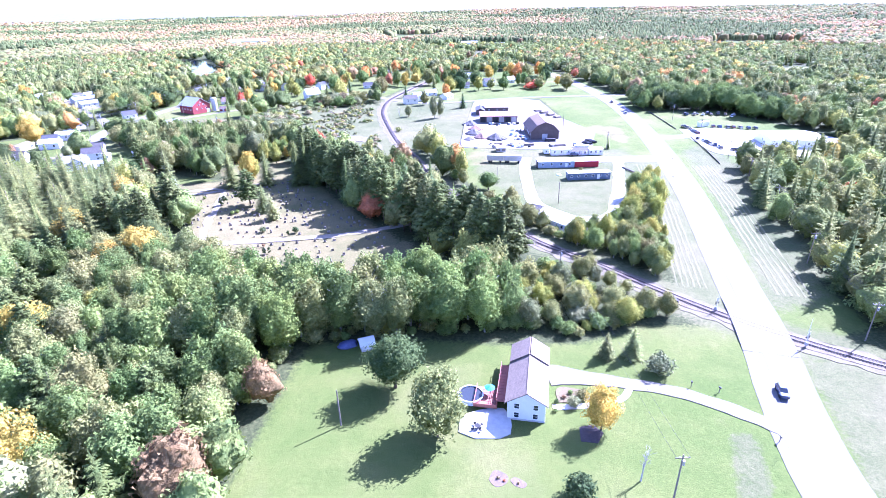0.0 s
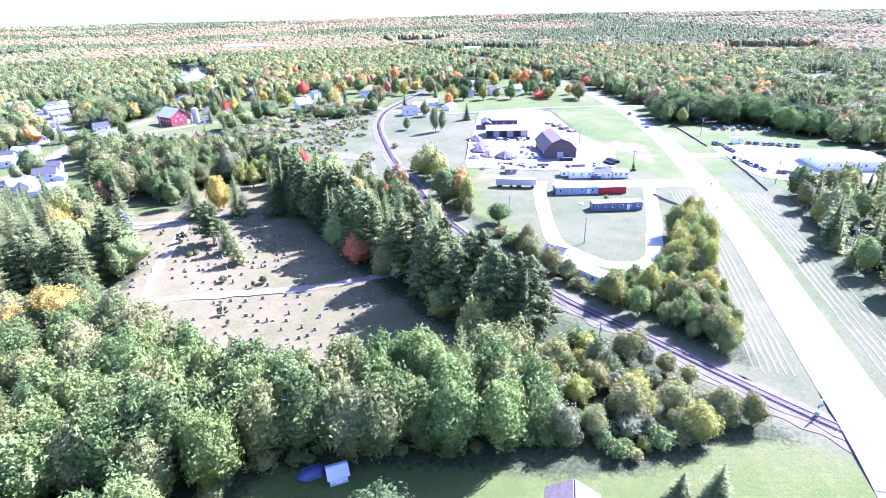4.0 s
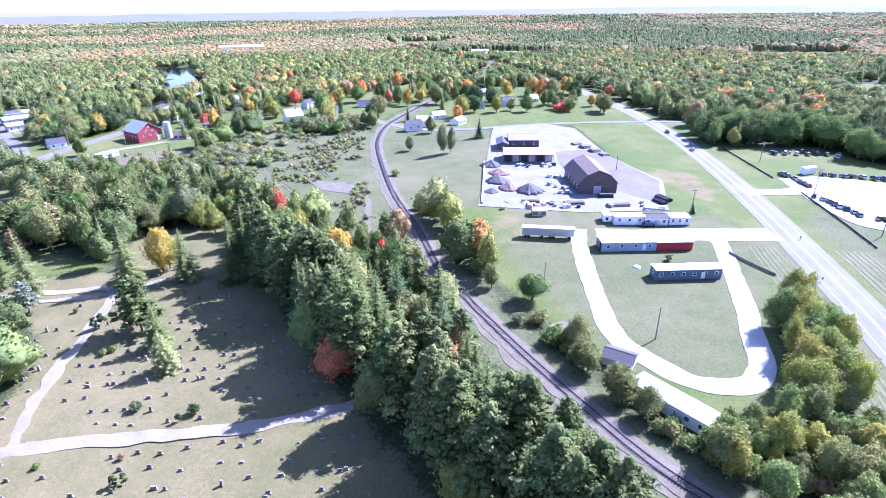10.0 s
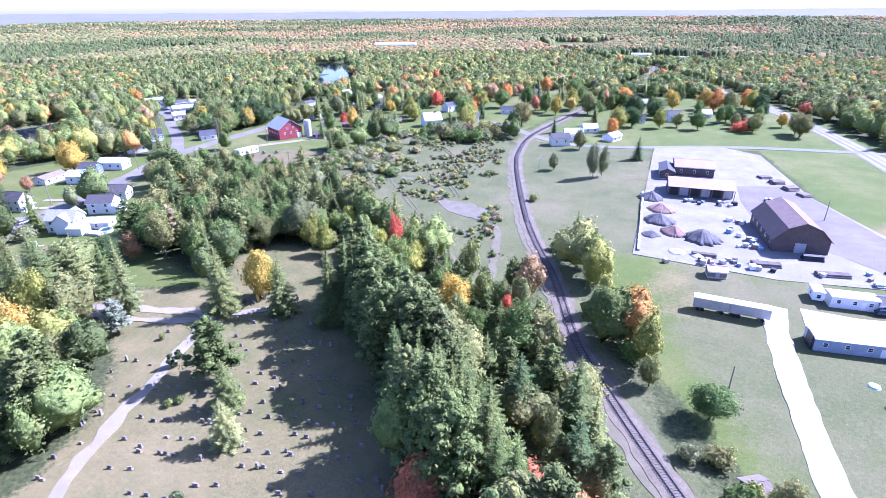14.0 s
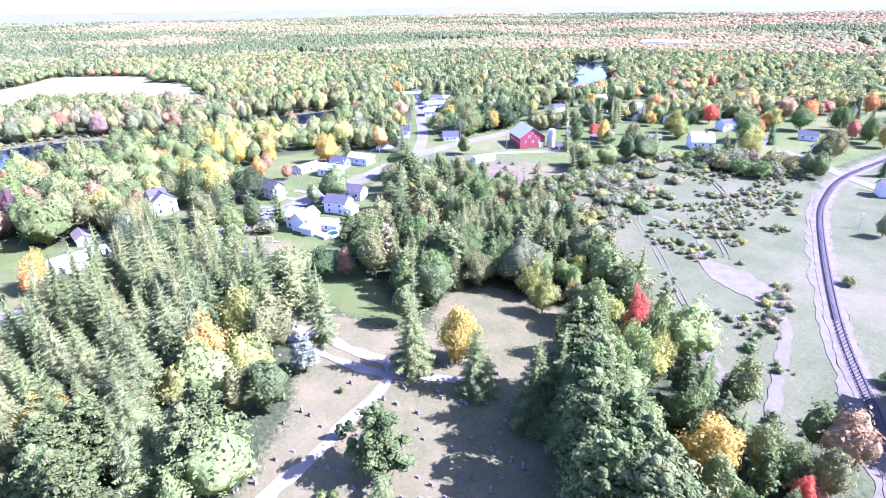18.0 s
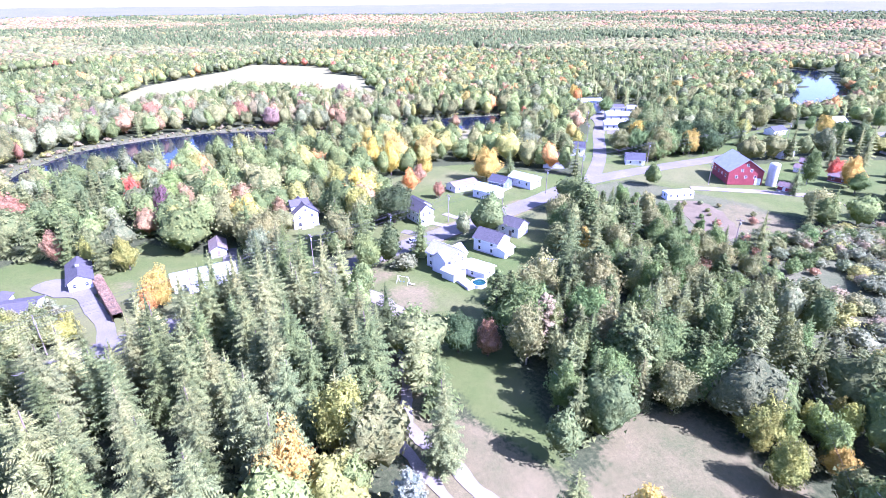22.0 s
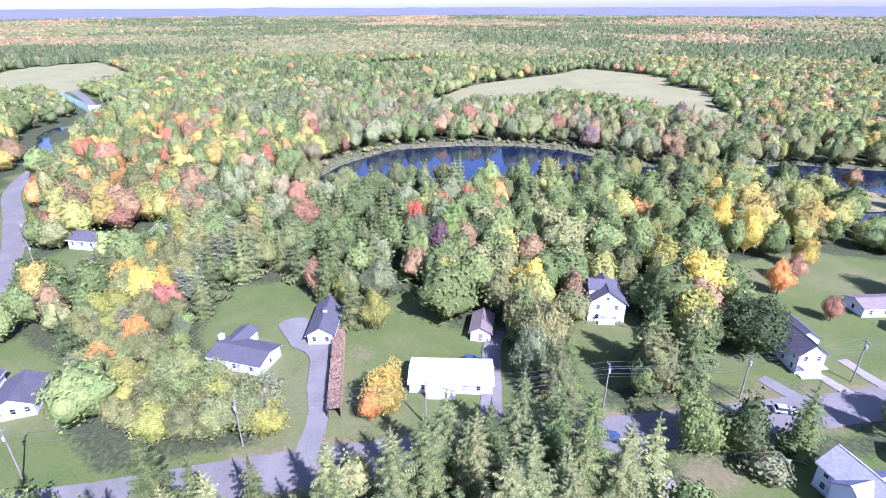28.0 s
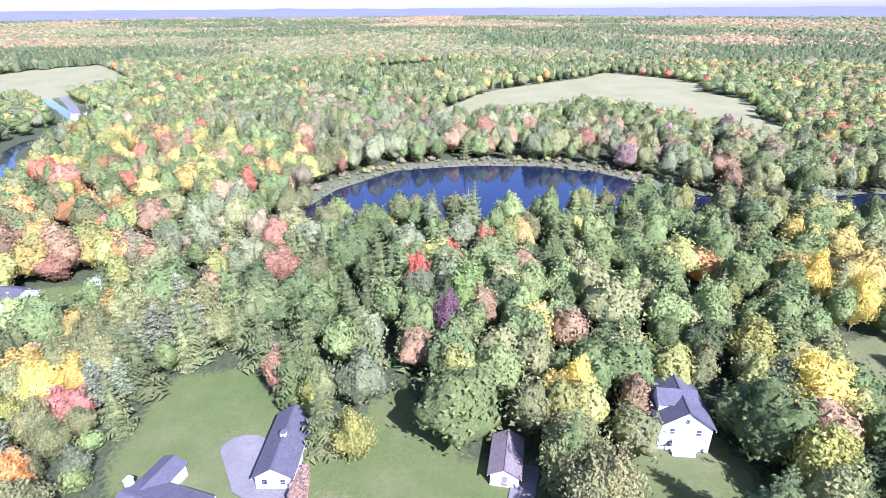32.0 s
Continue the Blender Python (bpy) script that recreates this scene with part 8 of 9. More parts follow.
for x, y, yaw, L, W, rf in ((-318, 498, 50, 26, 12, ROOF_TEAL), (-300, 470, 48, 16, 10, ROOF_WHITE), (-345, 512, 55, 20, 12, ROOF_GREY), (-372, 522, 60, 22, 11, ROOF_TEAL), (-330, 525, 50, 14, 10, ROOF_WHITE)):
    house("shop", "low riverside shop with a pale sheet roof", x, y, yaw, L, W, 4.0, 1.4, WHITE, rf, (2, 3, 2, 4), 1, (), 0, "shop")
house("mill", "huge white mill hall far beyond the lake", -395, 1195, 8, 80, 24, 11, 3, WHITE_METAL, ROOF_WHITE, (0, 0, 0, 0), 1, (), 0, "mill")
for x, y, yaw, L in ((-20, 1150, 10, 40), (60, 1100, 0, 30), (110, 1040, 5, 26), (-800, 150, 80, 16), (-780, 185, 80, 14), (-815, 240, 85, 18), (-860, 290, 80, 16), (-760, 110, 70, 12), (-470, 0, 30, 12), (330, 620, 10, 20), (200, 830, 20, 18)):
    house("far_house", "white building far off among the woods", x, y, yaw, L, 9, 4.0, 1.8, WHITE, ROOF_WHITE, (0, 2, 0, 2), 1, (), 0)

# road bridge over the west river
br = thing("road_bridge", -545, -76, 0, 34, "pale concrete road bridge over the river", "bridge")
part("deck", boxes((-34, -5, -0.2, 34, 5, 0.7)), CONCRETE, br)
for s in (-1, 1):
    part("parapet", boxes((-34, s * 5 - 0.2, 0.7, 34, s * 5 + 0.2, 1.7)), CONCRETE, br)
for xx in (-18, 0, 18):
    part("pier", boxes((xx - 0.8, -4.5, -2.5, xx + 0.8, 4.5, -0.2)), CONCRETE, br)


# ---- poles and wires ----
def pole(x, y, h, arm=True, label="weathered timber utility pole", yaw=0.0, lamp=False):
    top = thing("utility_pole", x, y, 0, yaw, label, "utility pole", "utility poles")
    bm = bmesh.new()
    rod(bm, (0, 0, -0.2), (0, 0, h), 0.17, 0.11, 8)
    part("post", bm, TIMBER, top)
    if arm:
        part("crossarm", boxes((-1.2, -0.06, h - 0.75, 1.2, 0.06, h - 0.6)), TIMBER, top)
        for xx in (-1.1, -0.5, 0.5, 1.1):
            bm = bmesh.new()
            rod(bm, (xx, 0, h - 0.6), (xx, 0, h - 0.4), 0.05, 0.04, 6)
            part("insulator", bm, GREY_METAL, top)
        bm = bmesh.new()
        rod(bm, (0.3, 0, h - 2.2), (0.3, 0, h - 1.3), 0.24, 0.24, 10)
        part("transformer", bm, GREY_METAL, top)
    return top


def wire_run(name, label, posts, h, offs, sag=0.8, low=()):
    """Cables that hang from pole to pole."""
    top = thing(name, 0, 0, 0, 0, label, "power line")
    for off, hh in [(o, h - 0.45) for o in offs] + [(0.15, q) for q in low]:
        bm = bmesh.new()
        for a, b in zip(posts, posts[1:]):
            d = Vector((b[0] - a[0], b[1] - a[1])).normalized()
            prev = None
            for i in range(9):
                t = i / 8
                p = Vector((a[0] + (b[0] - a[0]) * t + d.y * off, a[1] + (b[1] - a[1]) * t - d.x * off, hh - sag * 4 * t * (1 - t)))
                if prev:
                    rod(bm, prev, p, 0.022, 0.022, 4)
                prev = p
        part("cable", bm, WIRE, top)


LINES = (
    ([(-192, 130), (-200, 166), (-206, 200), (-212, 236), (-215, 265), (-221, 292), (-224, 320), (-226, 345), (-236, 376), (-234, 420), (-230, 460), (-221, 526)], 11, (-1.1, 0.5, 1.1), (8.6, 7.8), "street"),
    ([(92, 66), (100, 105), (112, 146), (126, 189), (137, 228), (146, 264), (152, 310), (156, 360), (160, 420)], 10.5, (-1.1, 0.5, 1.1), (8.2,), "highway"),
    ([(37, 62), (34, 139), (-14, 197), (-58, 252), (-104, 308), (-150, 362), (-196, 415)], 10, (-1.1, 1.1), (), "field"),
    ([(-236, 376), (-262, 404), (-288, 432), (-318, 462)], 10, (-1.1, 0.5, 1.1), (7.8,), "side street"),
    ([(-262, 100), (-271, 75), (-290, 58)], 9.5, (-0.5, 0.5), (), "west road"),
)
for posts, h, offs, low, nm in LINES:
    for i, (x, y) in enumerate(posts):
        a = posts[min(i + 1, len(posts) - 1)]
        b = posts[max(i - 1, 0)]
        pole(x, y, h, True, "weathered timber utility pole along the %s" % nm, math.degrees(math.atan2(a[1] - b[1], a[0] - b[0])) - 90)
    wire_run("power_cable", "sagging power cables along the %s" % nm, posts, h, offs, 0.7, low)
pole(-21, 81, 8.7, False, "plain timber pole on the lawn")
pole(47.2, 204, 9, False, "slanting timber pole on the grass oval")
pole(25.0, 231, 8, False, "plain timber pole beside the bushes")
pole(91, 288, 10, True, "utility pole by the trailer row")
pole(80, 348, 8, False, "lamp pole in the stone yard")


def crossing_signal(x, y, yaw):
    """A level-crossing mast with lamps and a barrier arm."""
    top = thing("crossing_signal", x, y, 0, yaw, "railway crossing mast with lamps and barrier", "crossing signal", "crossing signals")
    bm = bmesh.new()
    rod(bm, (0, 0, -0.1), (0, 0, 4.2), 0.08, 0.08, 8)
    part("mast", bm, GALV, top)
    for a in (45, -45):
        ob = part("cross_board", boxes((-0.6, -0.03, -0.11, 0.6, 0.03, 0.11)), WHITE_PAINT, top)
        ob.matrix_basis = pose(0, -0.12, 3.8, 0, a, 0)
    for s in (-0.45, 0.45):
        bm = bmesh.new()
        rod(bm, (s, -0.1, 2.7), (s, -0.25, 2.7), 0.25, 0.2, 12)
        part("lamp", bm, DARK_METAL, top)
    bm = bmesh.new()
    rod(bm, (0.3, 0, 1.1), (0.5, 0, 8.0), 0.06, 0.03, 6)
    part("barrier_arm", bm, WHITE_PAINT, top)
    part("gear_box", boxes((-0.3, -0.3, 0.5, 0.35, 0.3, 1.4), bevel=0.03), GREY_METAL, top)


crossing_signal(71, 119.5, 20)
crossing_signal(84.5, 103, 200)
tagged(part("relay_box", boxes((60.4, 121.5, -0.1, 62.0, 123.0, 2.2), (60.3, 121.4, 2.2, 62.1, 123.1, 2.3), bevel=0.03), DARK_METAL), "dark relay cabinet beside the railway", "relay cabinet")
def ramped(line, half, low, high, run):
    """A road surface that rises over the rails and falls again."""
    bm = bmesh.new()
    rows = []
    for i, q in enumerate(line):
        d = (line[min(i + 1, len(line) - 1)] - line[max(i - 1, 0)]).normalized()
        s = min(i, len(line) - 1 - i) / run
        z = low + (high - low) * min(1, s)
        rows.append([bm.verts.new((q.x + d.y * o, q.y - d.x * o, z - dz)) for o, dz in ((-half, 0.6), (-half, 0), (half, 0), (half, 0.6))])
    for a, b in zip(rows, rows[1:]):
        for j in range(3):
            bm.faces.new((a[j], a[j + 1], b[j + 1], b[j]))
    bmesh.ops.recalc_face_normals(bm, faces=bm.faces[:])
    return bm


tagged(part("crossing_deck", ramped([q for q in spline([(q.x, q.y) for q in highway_line], 1.0) if 100 < q.y < 126], 6.0, 0.085, 0.4, 7), ASPHALT), "grey patched road surface over the rails", "road", kind="structure")
for x, y in ((61.5, 74), (57, 88), (117, 262), (105, 232), (52, 90)):
    mb = thing("mailbox", x, y, 0, random.uniform(0, 360), "dark mailbox on a post by the road", "mailbox", "mailboxes")
    part("post", boxes((-0.06, -0.06, -0.1, 0.06, 0.06, 1.1)), TIMBER, mb)
    part("box", boxes((-0.15, -0.3, 1.1, 0.15, 0.3, 1.4), bevel=0.05), DARK_METAL, mb)

# ---- gravestones ----
def stone_mesh(w, h, t, base, round_top):
    bm = bmesh.new()
    box(bm, -w / 2, -t / 2, base, w / 2, t / 2, h, bevel=0.05 if round_top else 0.02)
    me = bpy.data.meshes.new("headstone")
    bm.to_mesh(me)
    bm.free()
    me.materials.append(STONE)
    bm = boxes((-w / 2 - 0.12, -t / 2 - 0.1, -0.08, w / 2 + 0.12, t / 2 + 0.1, base), bevel=0.02)
    mb = bpy.data.meshes.new("plinth")
    bm.to_mesh(mb)
    bm.free()
    mb.materials.append(STONE)
    return me, mb


STONES = [stone_mesh(0.75, 0.75, 0.24, 0.16, True), stone_mesh(0.95, 0.65, 0.28, 0.18, False), stone_mesh(0.5, 0.8, 0.18, 0.12, True), stone_mesh(0.6, 0.4, 0.3, 0.12, False), stone_mesh(0.45, 1.2, 0.4, 0.25, False)]
rs = np.random.default_rng(21)
laid = 0
for y0 in np.arange(144, 250, 4.2):
    for x0 in np.arange(-104, -14, 2.7):
        x, y = x0 + rs.normal(0, 0.8), y0 + (x0 + 60) * 0.1 + rs.normal(0, 0.6)
        a, b = np.array([x]), np.array([y])
        if laid < 295 and inside(a, b, CEMETERY)[0] and free_of(a, b, 0.0)[0] and rs.random() < (0.62 if y < 215 else 0.45) and x < -20 - max(0, y - 175) * 0.75:
            me, mb = STONES[int(rs.integers(5)) if rs.random() < 0.6 else 0]
            g = thing("gravestone", x, y, 0, 90 + rs.normal(0, 6) - 84, "grey granite gravestone on a concrete plinth", "gravestone", "gravestones")
            for nm, m in (("headstone", me), ("plinth", mb)):
                ob = new(nm, m)
                ob.parent = g
            laid += 1


# ---- clipped shrubs, hedge, meadow scrub ----
def column_shrub(x, y, h, r, tint, label):
    v, f = broadleaf(int(abs(x * 7 + y * 13)), 14, 40, 0.05, 0.0, 0.2, 0.5, 0.85)
    ob = tagged(link("column_shrub", crown_mesh("column_shrub", (v * (h * r / 0.2 / h, h * r / 0.2 / h, h), f), LEAF), None), label, "shrub")
    ob.matrix_basis = pose(x, y, 0)
    ob.color = (*TINTS[tint], 1)


for x, y, h, r in ((-92.6, 211, 4.2, 0.9), (-91.0, 212.5, 4.4, 0.9), (-60, 162, 2.4, 0.6), (-58.5, 162.4, 2.4, 0.6), (-56, 157, 1.6, 0.5), (-56, 177.5, 2.0, 0.5)):
    column_shrub(x, y, h, r, "deep", "dark columnar shrub in the cemetery")
for x, y, h, tint in ((-54, 180, 2.6, "deep"), (-84, 200, 2.0, "fresh"), (-82.5, 201.5, 2.0, "fresh"), (-66, 181, 2.6, "grey"), (-118, 214, 2.2, "green"), (-103, 220, 1.6, "fresh"), (-76, 166, 1.4, "fresh"), (-62, 168, 1.3, "rust")):
    tree("bush", x, y, h, tint, 1.0, "in the cemetery")
rs = np.random.default_rng(33)
scrub_shapes = [dome(700 + i, 1, 12, 220, 0.055, -0.05, 0.62, 0.4, 0.75) for i in range(6)]
scrub_rows = []
for x, y in scattered(MEADOW, 2.8, 5):
    v = 0.8 * noise.noise((x * 0.035, y * 0.035, 2)) + 0.7 * noise.noise((x * 0.11, y * 0.11, 7))
    bar = -0.05 if (x < -96 and y < 405) else 0.06 if y > 410 else 0.12 if y > 352 else 0.22
    if v > bar + rs.uniform(-0.1, 0.1) and off_line(np.array([x]), np.array([y]), RAILWAY)[0] > 9:
        h = float(rs.uniform(0.5, 2.6)) * (2.2 if x < -92 and rs.random() < 0.55 else 1.0)
        tint = TINTS[("olive", "green", "grey", "grey", "sage", "tan", "lime")[int(rs.integers(7))]]
        scrub_rows.append(((float(x), float(y), -0.1, h, float(rs.uniform(1.1, 1.9)), *scrub_shapes[int(rs.integers(6))]), tint))
tagged(woodland("meadow_scrub", scrub_rows, "low grey-green scrub spread over the dry meadow"), "low grey-green scrub spread over the dry meadow", "scrub", kind="stuff")
print("meadow scrub", len(scrub_rows))
bank_rows = []
for x, y in scattered([(-336, 118), (-400, 122), (-470, 150), (-478, 250), (-440, 310), (-415, 350), (-425, 430), (-395, 450), (-372, 440), (-340, 440)], 3.0, 9):
    a, b = np.array([x]), np.array([y])
    d = min(off_line(a, b, [*POND, POND[0]])[0], off_line(a, b, [*RIVER_NORTH, RIVER_NORTH[0]])[0])
    wet = inside(a, b, POND)[0] or inside(a, b, RIVER_NORTH)[0]
    if not wet and 1.0 < d < 14 and rs.random() < (0.9 if d < 5 else 0.55):
        tint = TINTS[("olive", "tan", "grey", "sage", "lime", "tan", "olive")[int(rs.integers(7))]]
        bank_rows.append(((float(x), float(y), -0.2, float(rs.uniform(0.7, 1.3)) * (1.0 if d < 6 else float(rs.uniform(1.2, 3.0))), float(rs.uniform(1.1, 1.9)), *scrub_shapes[int(rs.integers(6))]), tint))
tagged(woodland("bank_scrub", bank_rows, "tan reeds and low shrubs along the pond's bank"), "tan reeds and low shrubs along the pond's bank", "scrub", kind="stuff")
# thickets along the railway and behind the meadow
for poly, gap, hh, seed in (([(-150, 362), (-122, 345), (-118, 372), (-132, 400), (-146, 388)], 6.5, (2.5, 6), 41), ([(-205, 360), (-168, 356), (-142, 382), (-160, 400), (-200, 392)], 9.0, (1.2, 3.5), 47), ([(-112, 452), (-84, 440), (-62, 446), (-66, 466), (-100, 474)], 6.5, (5, 11), 42), ([(-52, 440), (-48, 400), (-40, 372), (-36, 360), (-33, 362), (-42, 402), (-45, 440)], 7.0, (2, 4.5), 43), ([(69, 110), (71, 108), (63, 88), (61, 82), (59, 83), (61, 89)], 2.2, (0.6, 1.2), 46)):
    grove(poly, gap, seed, (("bush", "olive", 3), ("bush", "green", 3), ("bush", "grey", 2), ("bush", "rust", 0.5), ("bush", "tan", 0.8)), (hh[0] / 0.55, hh[1] / 0.55), "in a thicket", (0.95, 1.3))
# long clipped hedge beside the grey drive
r = np.random.default_rng(8)
n = 5200
t = r.random(n)
hx, hy = -208 - 28 * t, 181.5 - 4.5 * t
face = r.random(n)
u = np.where(face < 0.45, r.uniform(-1, 1, n), np.where(face < 0.72, -1.0, 1.0)) * 1.3
zz = np.where(face < 0.45, 2.4, r.uniform(0.1, 2.4, n)) + r.normal(0, 0.08, n)
at = np.stack([hx - u * 0.16, hy + u, zz], 1)
nor = unit(np.stack([0 * u, np.where(face < 0.45, 0, u), np.where(face < 0.45, 1.3, 0.2)], 1) + r.normal(0, 0.3, (n, 3)))
hedge = link("hedge", crown_mesh("hedge", sprays(r, at, nor, 0.22), LEAF), None)
hedge.color = (0.2, 0.14, 0.1, 1)
tagged(hedge, "long clipped reddish-brown hedge along a driveway", "hedge")
part("hedge_core", strip([Vector((-208, 181.5)), Vector((-236, 177))], -1.15, 1.15, 2.25, 2.4), BARK, hedge)

# trees between the farther houses
rs = np.random.default_rng(51)
for poly, gap, p in ((NORTH_LAWNS, 16, 0.6), (NORTH_WEST_LAWNS, 15, 0.6), (BARN_YARD, 20, 0.12), (WEST_YARDS, 15, 0.25), (SHOPS, 13, 0.6), (VILLAGE_WEST, 12, 0.6), (STREET_NORTH, 14, 0.5)):
    for x, y in scattered(poly, gap, 60 + int(gap)):
        a, b = np.array([x]), np.array([y])
        near = min(math.hypot(x - h.location.x, y - h.location.y) for h in scene.objects if h.parent is None and h.get("category") in ("house", "barn", "shop", "garage", "mobile home"))
        if rs.random() < p and not (20 < x < 112 and y < 505) and free_of(a, b, 2)[0] and near > 9.5 and math.hypot(x + 194, y - 428) > 26:
            kind, tint = (("maple_tree", "green"), ("oak_tree", "deep"), ("maple_tree", "olive"), ("spruce_tree", "deep"), ("maple_tree", "orange"), ("oak_tree", "olive"), ("maple_tree", "lime"), ("aspen_tree", "green"), ("oak_tree", "green"), ("maple_tree", "gold"), ("spruce_tree", "spruce"))[int(rs.integers(11))]
            tree(kind, float(x), float(y), float(rs.uniform(10, 18)), tint, float(rs.uniform(0.9, 1.2)), "between village houses")


# ---- vehicles ----
def car_meshes():
    out = {}
    bm = bmesh.new()
    box(bm, -2.2, -0.88, 0.32, 2.2, 0.88, 0.95, bevel=0.12)
    me = bpy.data.meshes.new("body")
    bm.to_mesh(me)
    bm.free()
    out["body"] = me
    bm = bmesh.new()
    lo = [(-1.9, -0.8, 0.92), (1.05, -0.8, 0.92), (1.05, 0.8, 0.92), (-1.9, 0.8, 0.92)]
    hi = [(-1.55, -0.64, 1.45), (0.25, -0.64, 1.45), (0.25, 0.64, 1.45), (-1.55, 0.64, 1.45)]
    v = [bm.verts.new(p) for p in lo + hi]
    for f in ((0, 1, 5, 4), (1, 2, 6, 5), (2, 3, 7, 6), (3, 0, 4, 7)):
        bm.faces.new([v[i] for i in f])
    me = bpy.data.meshes.new("glazing")
    bm.to_mesh(me)
    bm.free()
    me.materials.append(GLASS)
    out["windows"] = me
    bm = boxes((-1.58, -0.67, 1.43, 0.28, 0.67, 1.5), bevel=0.03)
    me = bpy.data.meshes.new("car_roof")
    bm.to_mesh(me)
    bm.free()
    out["roof"] = me
    bm = bmesh.new()
    rod(bm, (0, -0.11, 0), (0, 0.11, 0), 0.34, 0.34, 14)
    me = bpy.data.meshes.new("wheel")
    bm.to_mesh(me)
    bm.free()
    me.materials.append(RUBBER)
    out["wheel"] = me
    bm = boxes((-0.04, -0.2, -0.08, 0.04, 0.2, 0.08))
    me = bpy.data.meshes.new("headlight")
    bm.to_mesh(me)
    bm.free()
    me.materials.append(GLASS)
    out["headlight"] = me
    return out


CAR = car_meshes()


def car_paint():
    k = Nodes("car_paint", 0.25, 0.1, 0.6)
    return k.color(k.mix(k.math("MULTIPLY", k.noise(k.own(), 3.0), 0.2), k.n("ShaderNodeObjectInfo").outputs["Color"], (0.2, 0.19, 0.18)))


PAINT = car_paint()
CAR["body"].materials.append(PAINT)
CAR["roof"].materials.append(PAINT)
COLOURS = {"dark blue": (0.02, 0.05, 0.12), "white": (0.7, 0.7, 0.7), "silver": (0.4, 0.41, 0.42), "black": (0.02, 0.02, 0.022), "red": (0.3, 0.02, 0.02), "maroon": (0.12, 0.03, 0.03), "grey": (0.15, 0.155, 0.16), "tan": (0.3, 0.25, 0.18)}


def car(x, y, yaw, colour, where, tall=1.0, z=0.1):
    top = thing("car", x, y, z, yaw, "%s car %s" % (colour, where), "car", "cars")
    for nm in ("body", "windows", "roof"):
        ob = new({"body": "body", "windows": "glazing", "roof": "car_roof"}[nm], CAR[nm])
        ob.parent = top
        ob.color = (*COLOURS[colour], 1)
    for a in (-1.35, 1.35):
        for s in (-0.8, 0.8):
            ob = new("wheel", CAR["wheel"])
            ob.parent = top
            ob.matrix_basis = pose(a, s, 0.34)
    for s in (-0.6, 0.6):
        ob = new("headlight", CAR["headlight"])
        ob.parent = top
        ob.matrix_basis = pose(2.19, s, 0.72)
    top.scale = (1, 1, tall)
    return top


car(69.5, 87, 254, "dark blue", "driving on the highway", 1.15, 0.06)
car(-211, 272, 81, "silver", "parked at the edge of the street")
car(-226.5, 209.5, 85, "dark blue", "parked behind the white house", 1.1)
car(-203, 234.5, 260, "dark blue", "on the village street", 1.1)
car(70.5, 276, 3, "dark blue", "parked before the trailer row", 1.1)
car(-198, 299, 70, "black", "parked beside a house", 1.2)
car(-215, 340, 80, "silver", "on the village street")
car(136, 430, 262, "black", "on the highway", 1.1, 0.06)
car(132.5, 385, 80, "silver", "on the highway", 1.0, 0.06)
car(66, 366, 120, "white", "parked in the stone yard", 1.1)
for x, y, yaw, c in ((171.7, 376, 10, "grey"), (178.4, 375.6, 5, "silver"), (194.6, 376.7, 80, "tan"), (198.4, 365.3, 70, "white"), (188, 377, 20, "grey")):
    car(x, y, yaw, c, "parked on the lawn by the car yard", 1.2, 0.0)
car(71, 352, 110, "tan", "parked in the stone yard", 1.1)
rs = np.random.default_rng(61)
names = list(COLOURS)
for (ax, ay), (bx, by), n, turn in (((154, 337), (155, 319), 6, 90), ((150, 305), (152, 283), 8, 60), ((171, 335), (194, 327), 7, 80), ((156, 279), (168, 272), 5, 20), ((172, 374), (202, 370), 7, 70)):
    for i in range(n):
        k = i / (n - 1)
        car(ax + (bx - ax) * k + float(rs.normal(0, 0.4)), ay + (by - ay) * k + float(rs.normal(0, 0.4)), turn + float(rs.normal(0, 8)), names[int(rs.integers(len(names)))], "in a row in the car yard", float(rs.uniform(1.0, 1.2)))
flat_building("box_van_body", "white van body standing in the car yard", 167, 339, 20, 7, 2.6, 3.0, WHITE_METAL, ROOF_WHITE, category="container")


def low_fence(name, label, line, h, mat, gap=2.5):
    """A low run of fabric or boards on stakes."""
    pts = spline(line, gap)
    top = thing(name, 0, 0, 0, 0, label, "fence")
    part("panel", strip(pts, -0.06, 0.06, h, h, 0.1), mat, top)
    for q in pts:
        part("stake", boxes((q.x - 0.05, q.y - 0.05, -0.1, q.x + 0.05, q.y + 0.05, h + 0.15)), TIMBER, top)


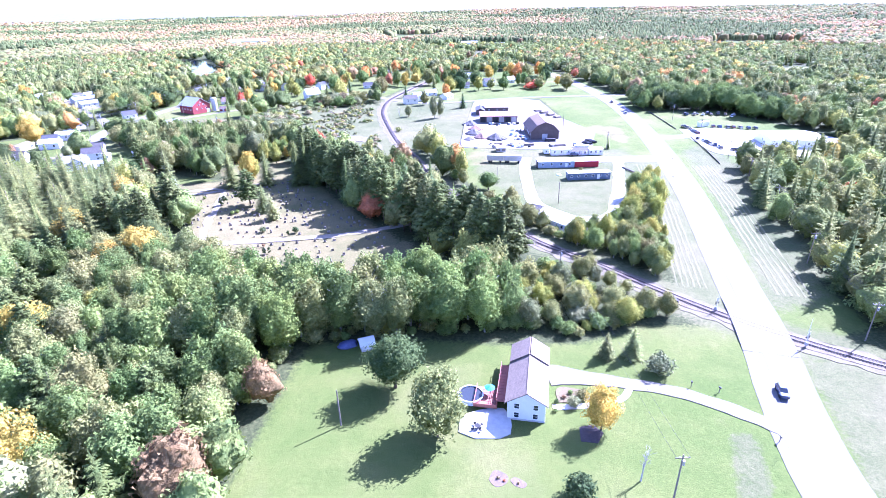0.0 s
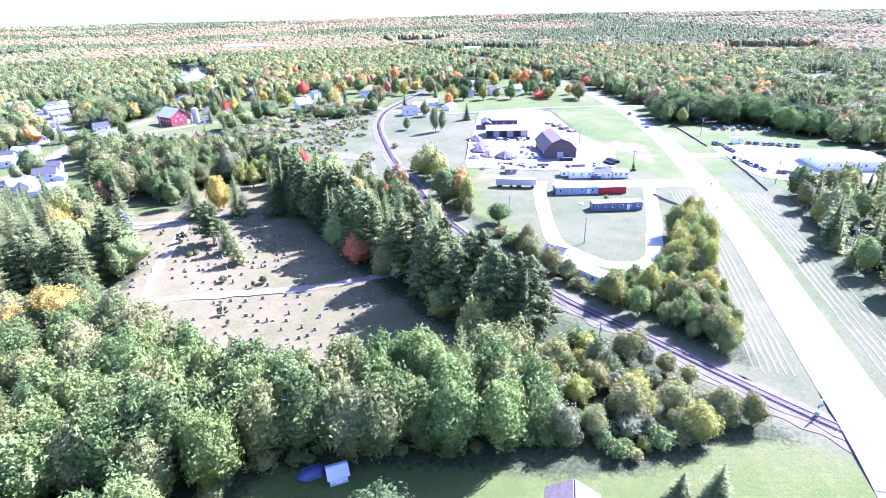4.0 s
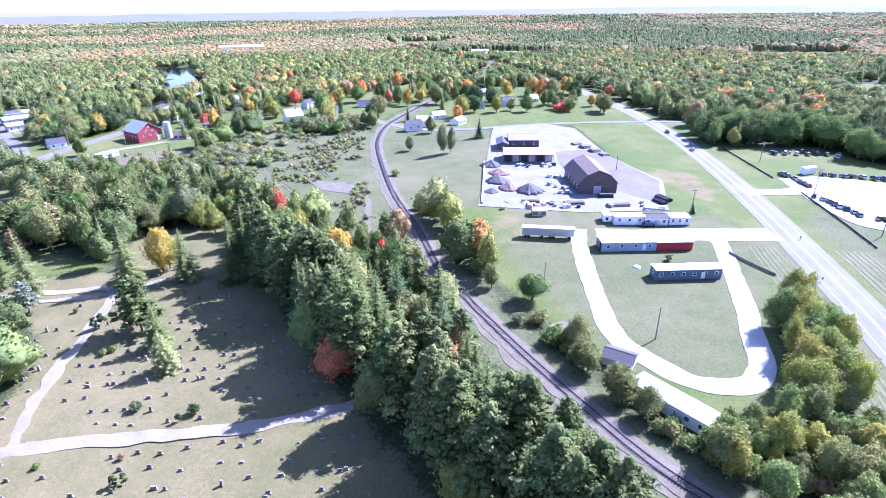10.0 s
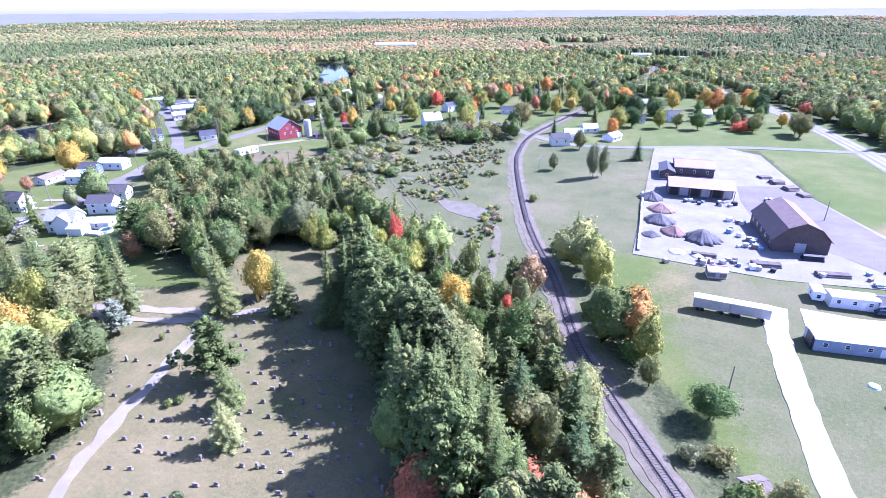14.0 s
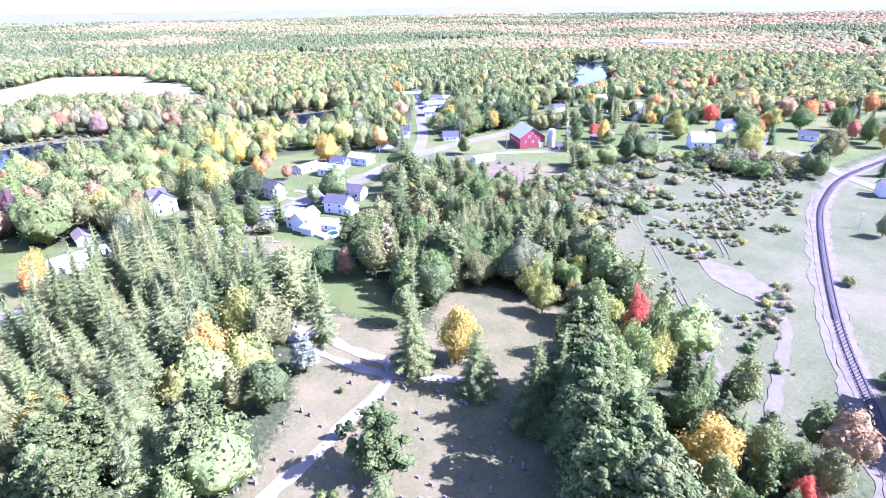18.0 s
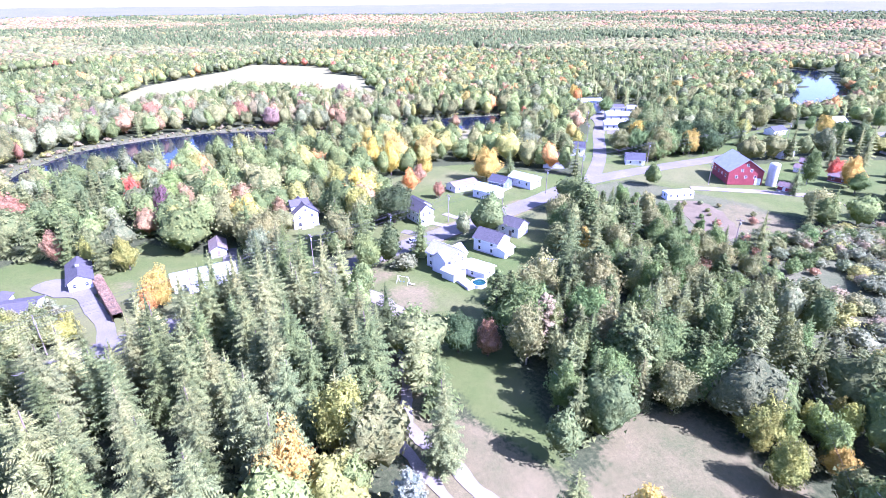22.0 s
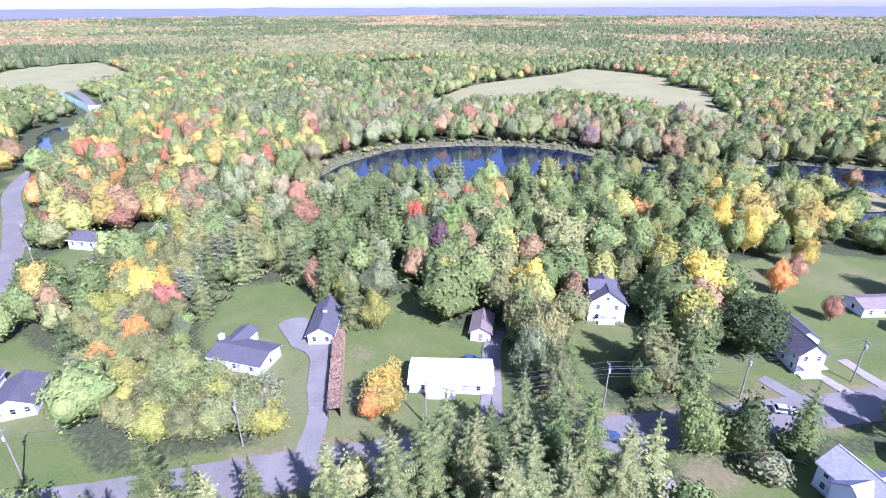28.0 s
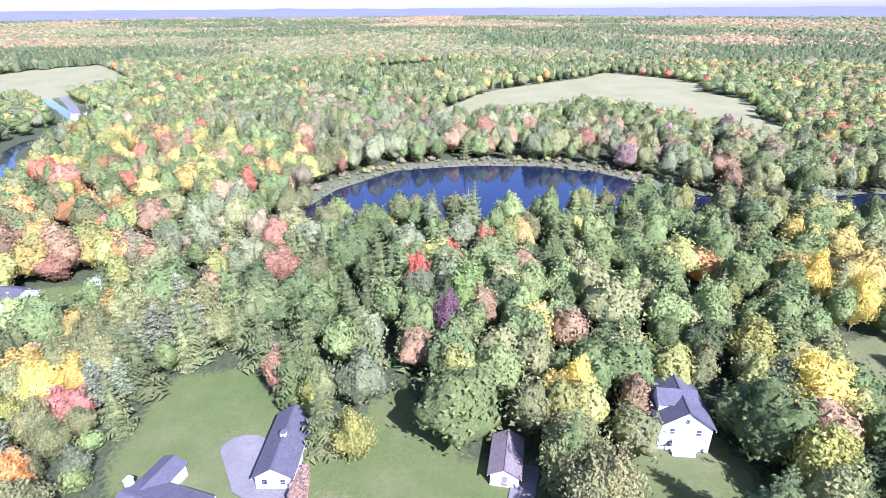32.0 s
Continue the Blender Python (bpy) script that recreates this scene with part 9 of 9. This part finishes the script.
low_fence("silt_fence", "low black fabric fence along the car yard", [(151, 390), (149, 360), (147, 332)], 0.6, DARK_METAL, 4)
low_fence("silt_fence", "low black fabric fence along the car yard", [(147, 311), (142, 280), (137, 254)], 0.6, DARK_METAL, 4)
low_fence("board_fence", "low weathered fence by the yard entrance", [(88, 252), (91, 243), (94, 236)], 0.8, TIMBER, 3)
for i in range(22):
    q = i / 21
    bl = tagged(part("concrete_block", boxes((-1.35, -0.4, 0, 1.35, 0.4, 0.8), bevel=0.06), CONCRETE), "pale concrete block in a row round the stone yard", "concrete block", "concrete blocks")
    bl.matrix_basis = pose(12 + 5.2 * q + random.uniform(-0.15, 0.15), 304 + 61 * q, 0.03, 0, 0, 85 + random.uniform(-4, 4))


# ---- bare trees ----
def bare_tree(x, y, h, label):
    bm = bmesh.new()
    r = random.Random(int(x * 7 + y))

    def grow_limb(a, d, L, rad, depth):
        b = a + d * L
        rod(bm, a, b, rad, rad * 0.65, 6 if depth > 1 else 4)
        if depth:
            for _ in range(3 if depth > 1 else 4):
                e = Vector((d.x + r.uniform(-0.8, 0.8), d.y + r.uniform(-0.8, 0.8), d.z + r.uniform(-0.2, 0.5))).normalized()
                grow_limb(a + d * L * r.uniform(0.6, 1.0), e, L * r.uniform(0.5, 0.75), rad * 0.5, depth - 1)

    top = thing("bare_tree", x, y, 0, 0, label, "tree", "bare trees")
    grow_limb(Vector((0, 0, -0.1)), Vector((0.04, 0.02, 1)).normalized(), h * 0.38, h * 0.02, 4)
    part("trunk", bm, PALE_BARK, top)


for x, y, h, tint in ((24.4, 87.4, 0.9, "rust"), (26, 88.6, 1.0, "green"), (27.6, 87.6, 0.8, "tan"), (8.6, 67.2, 0.6, "tan"), (9.6, 66.6, 0.5, "pink"), (12, 66, 0.5, "tan"), (22.5, 86, 1.0, "deep"), (21.8, 83.4, 0.9, "fresh")):
    tree("bush", x, y, h, tint, 1.2, "in a flower bed")
for x, y, h in ((33, 66, 8), (8, 184, 8), (46, 164, 7), (49, 166, 7), (52, 162, 6.5), (-30, 398, 7), (-46, 300, 5)):
    bare_tree(x, y, h, "leafless grey tree with fine twigs")
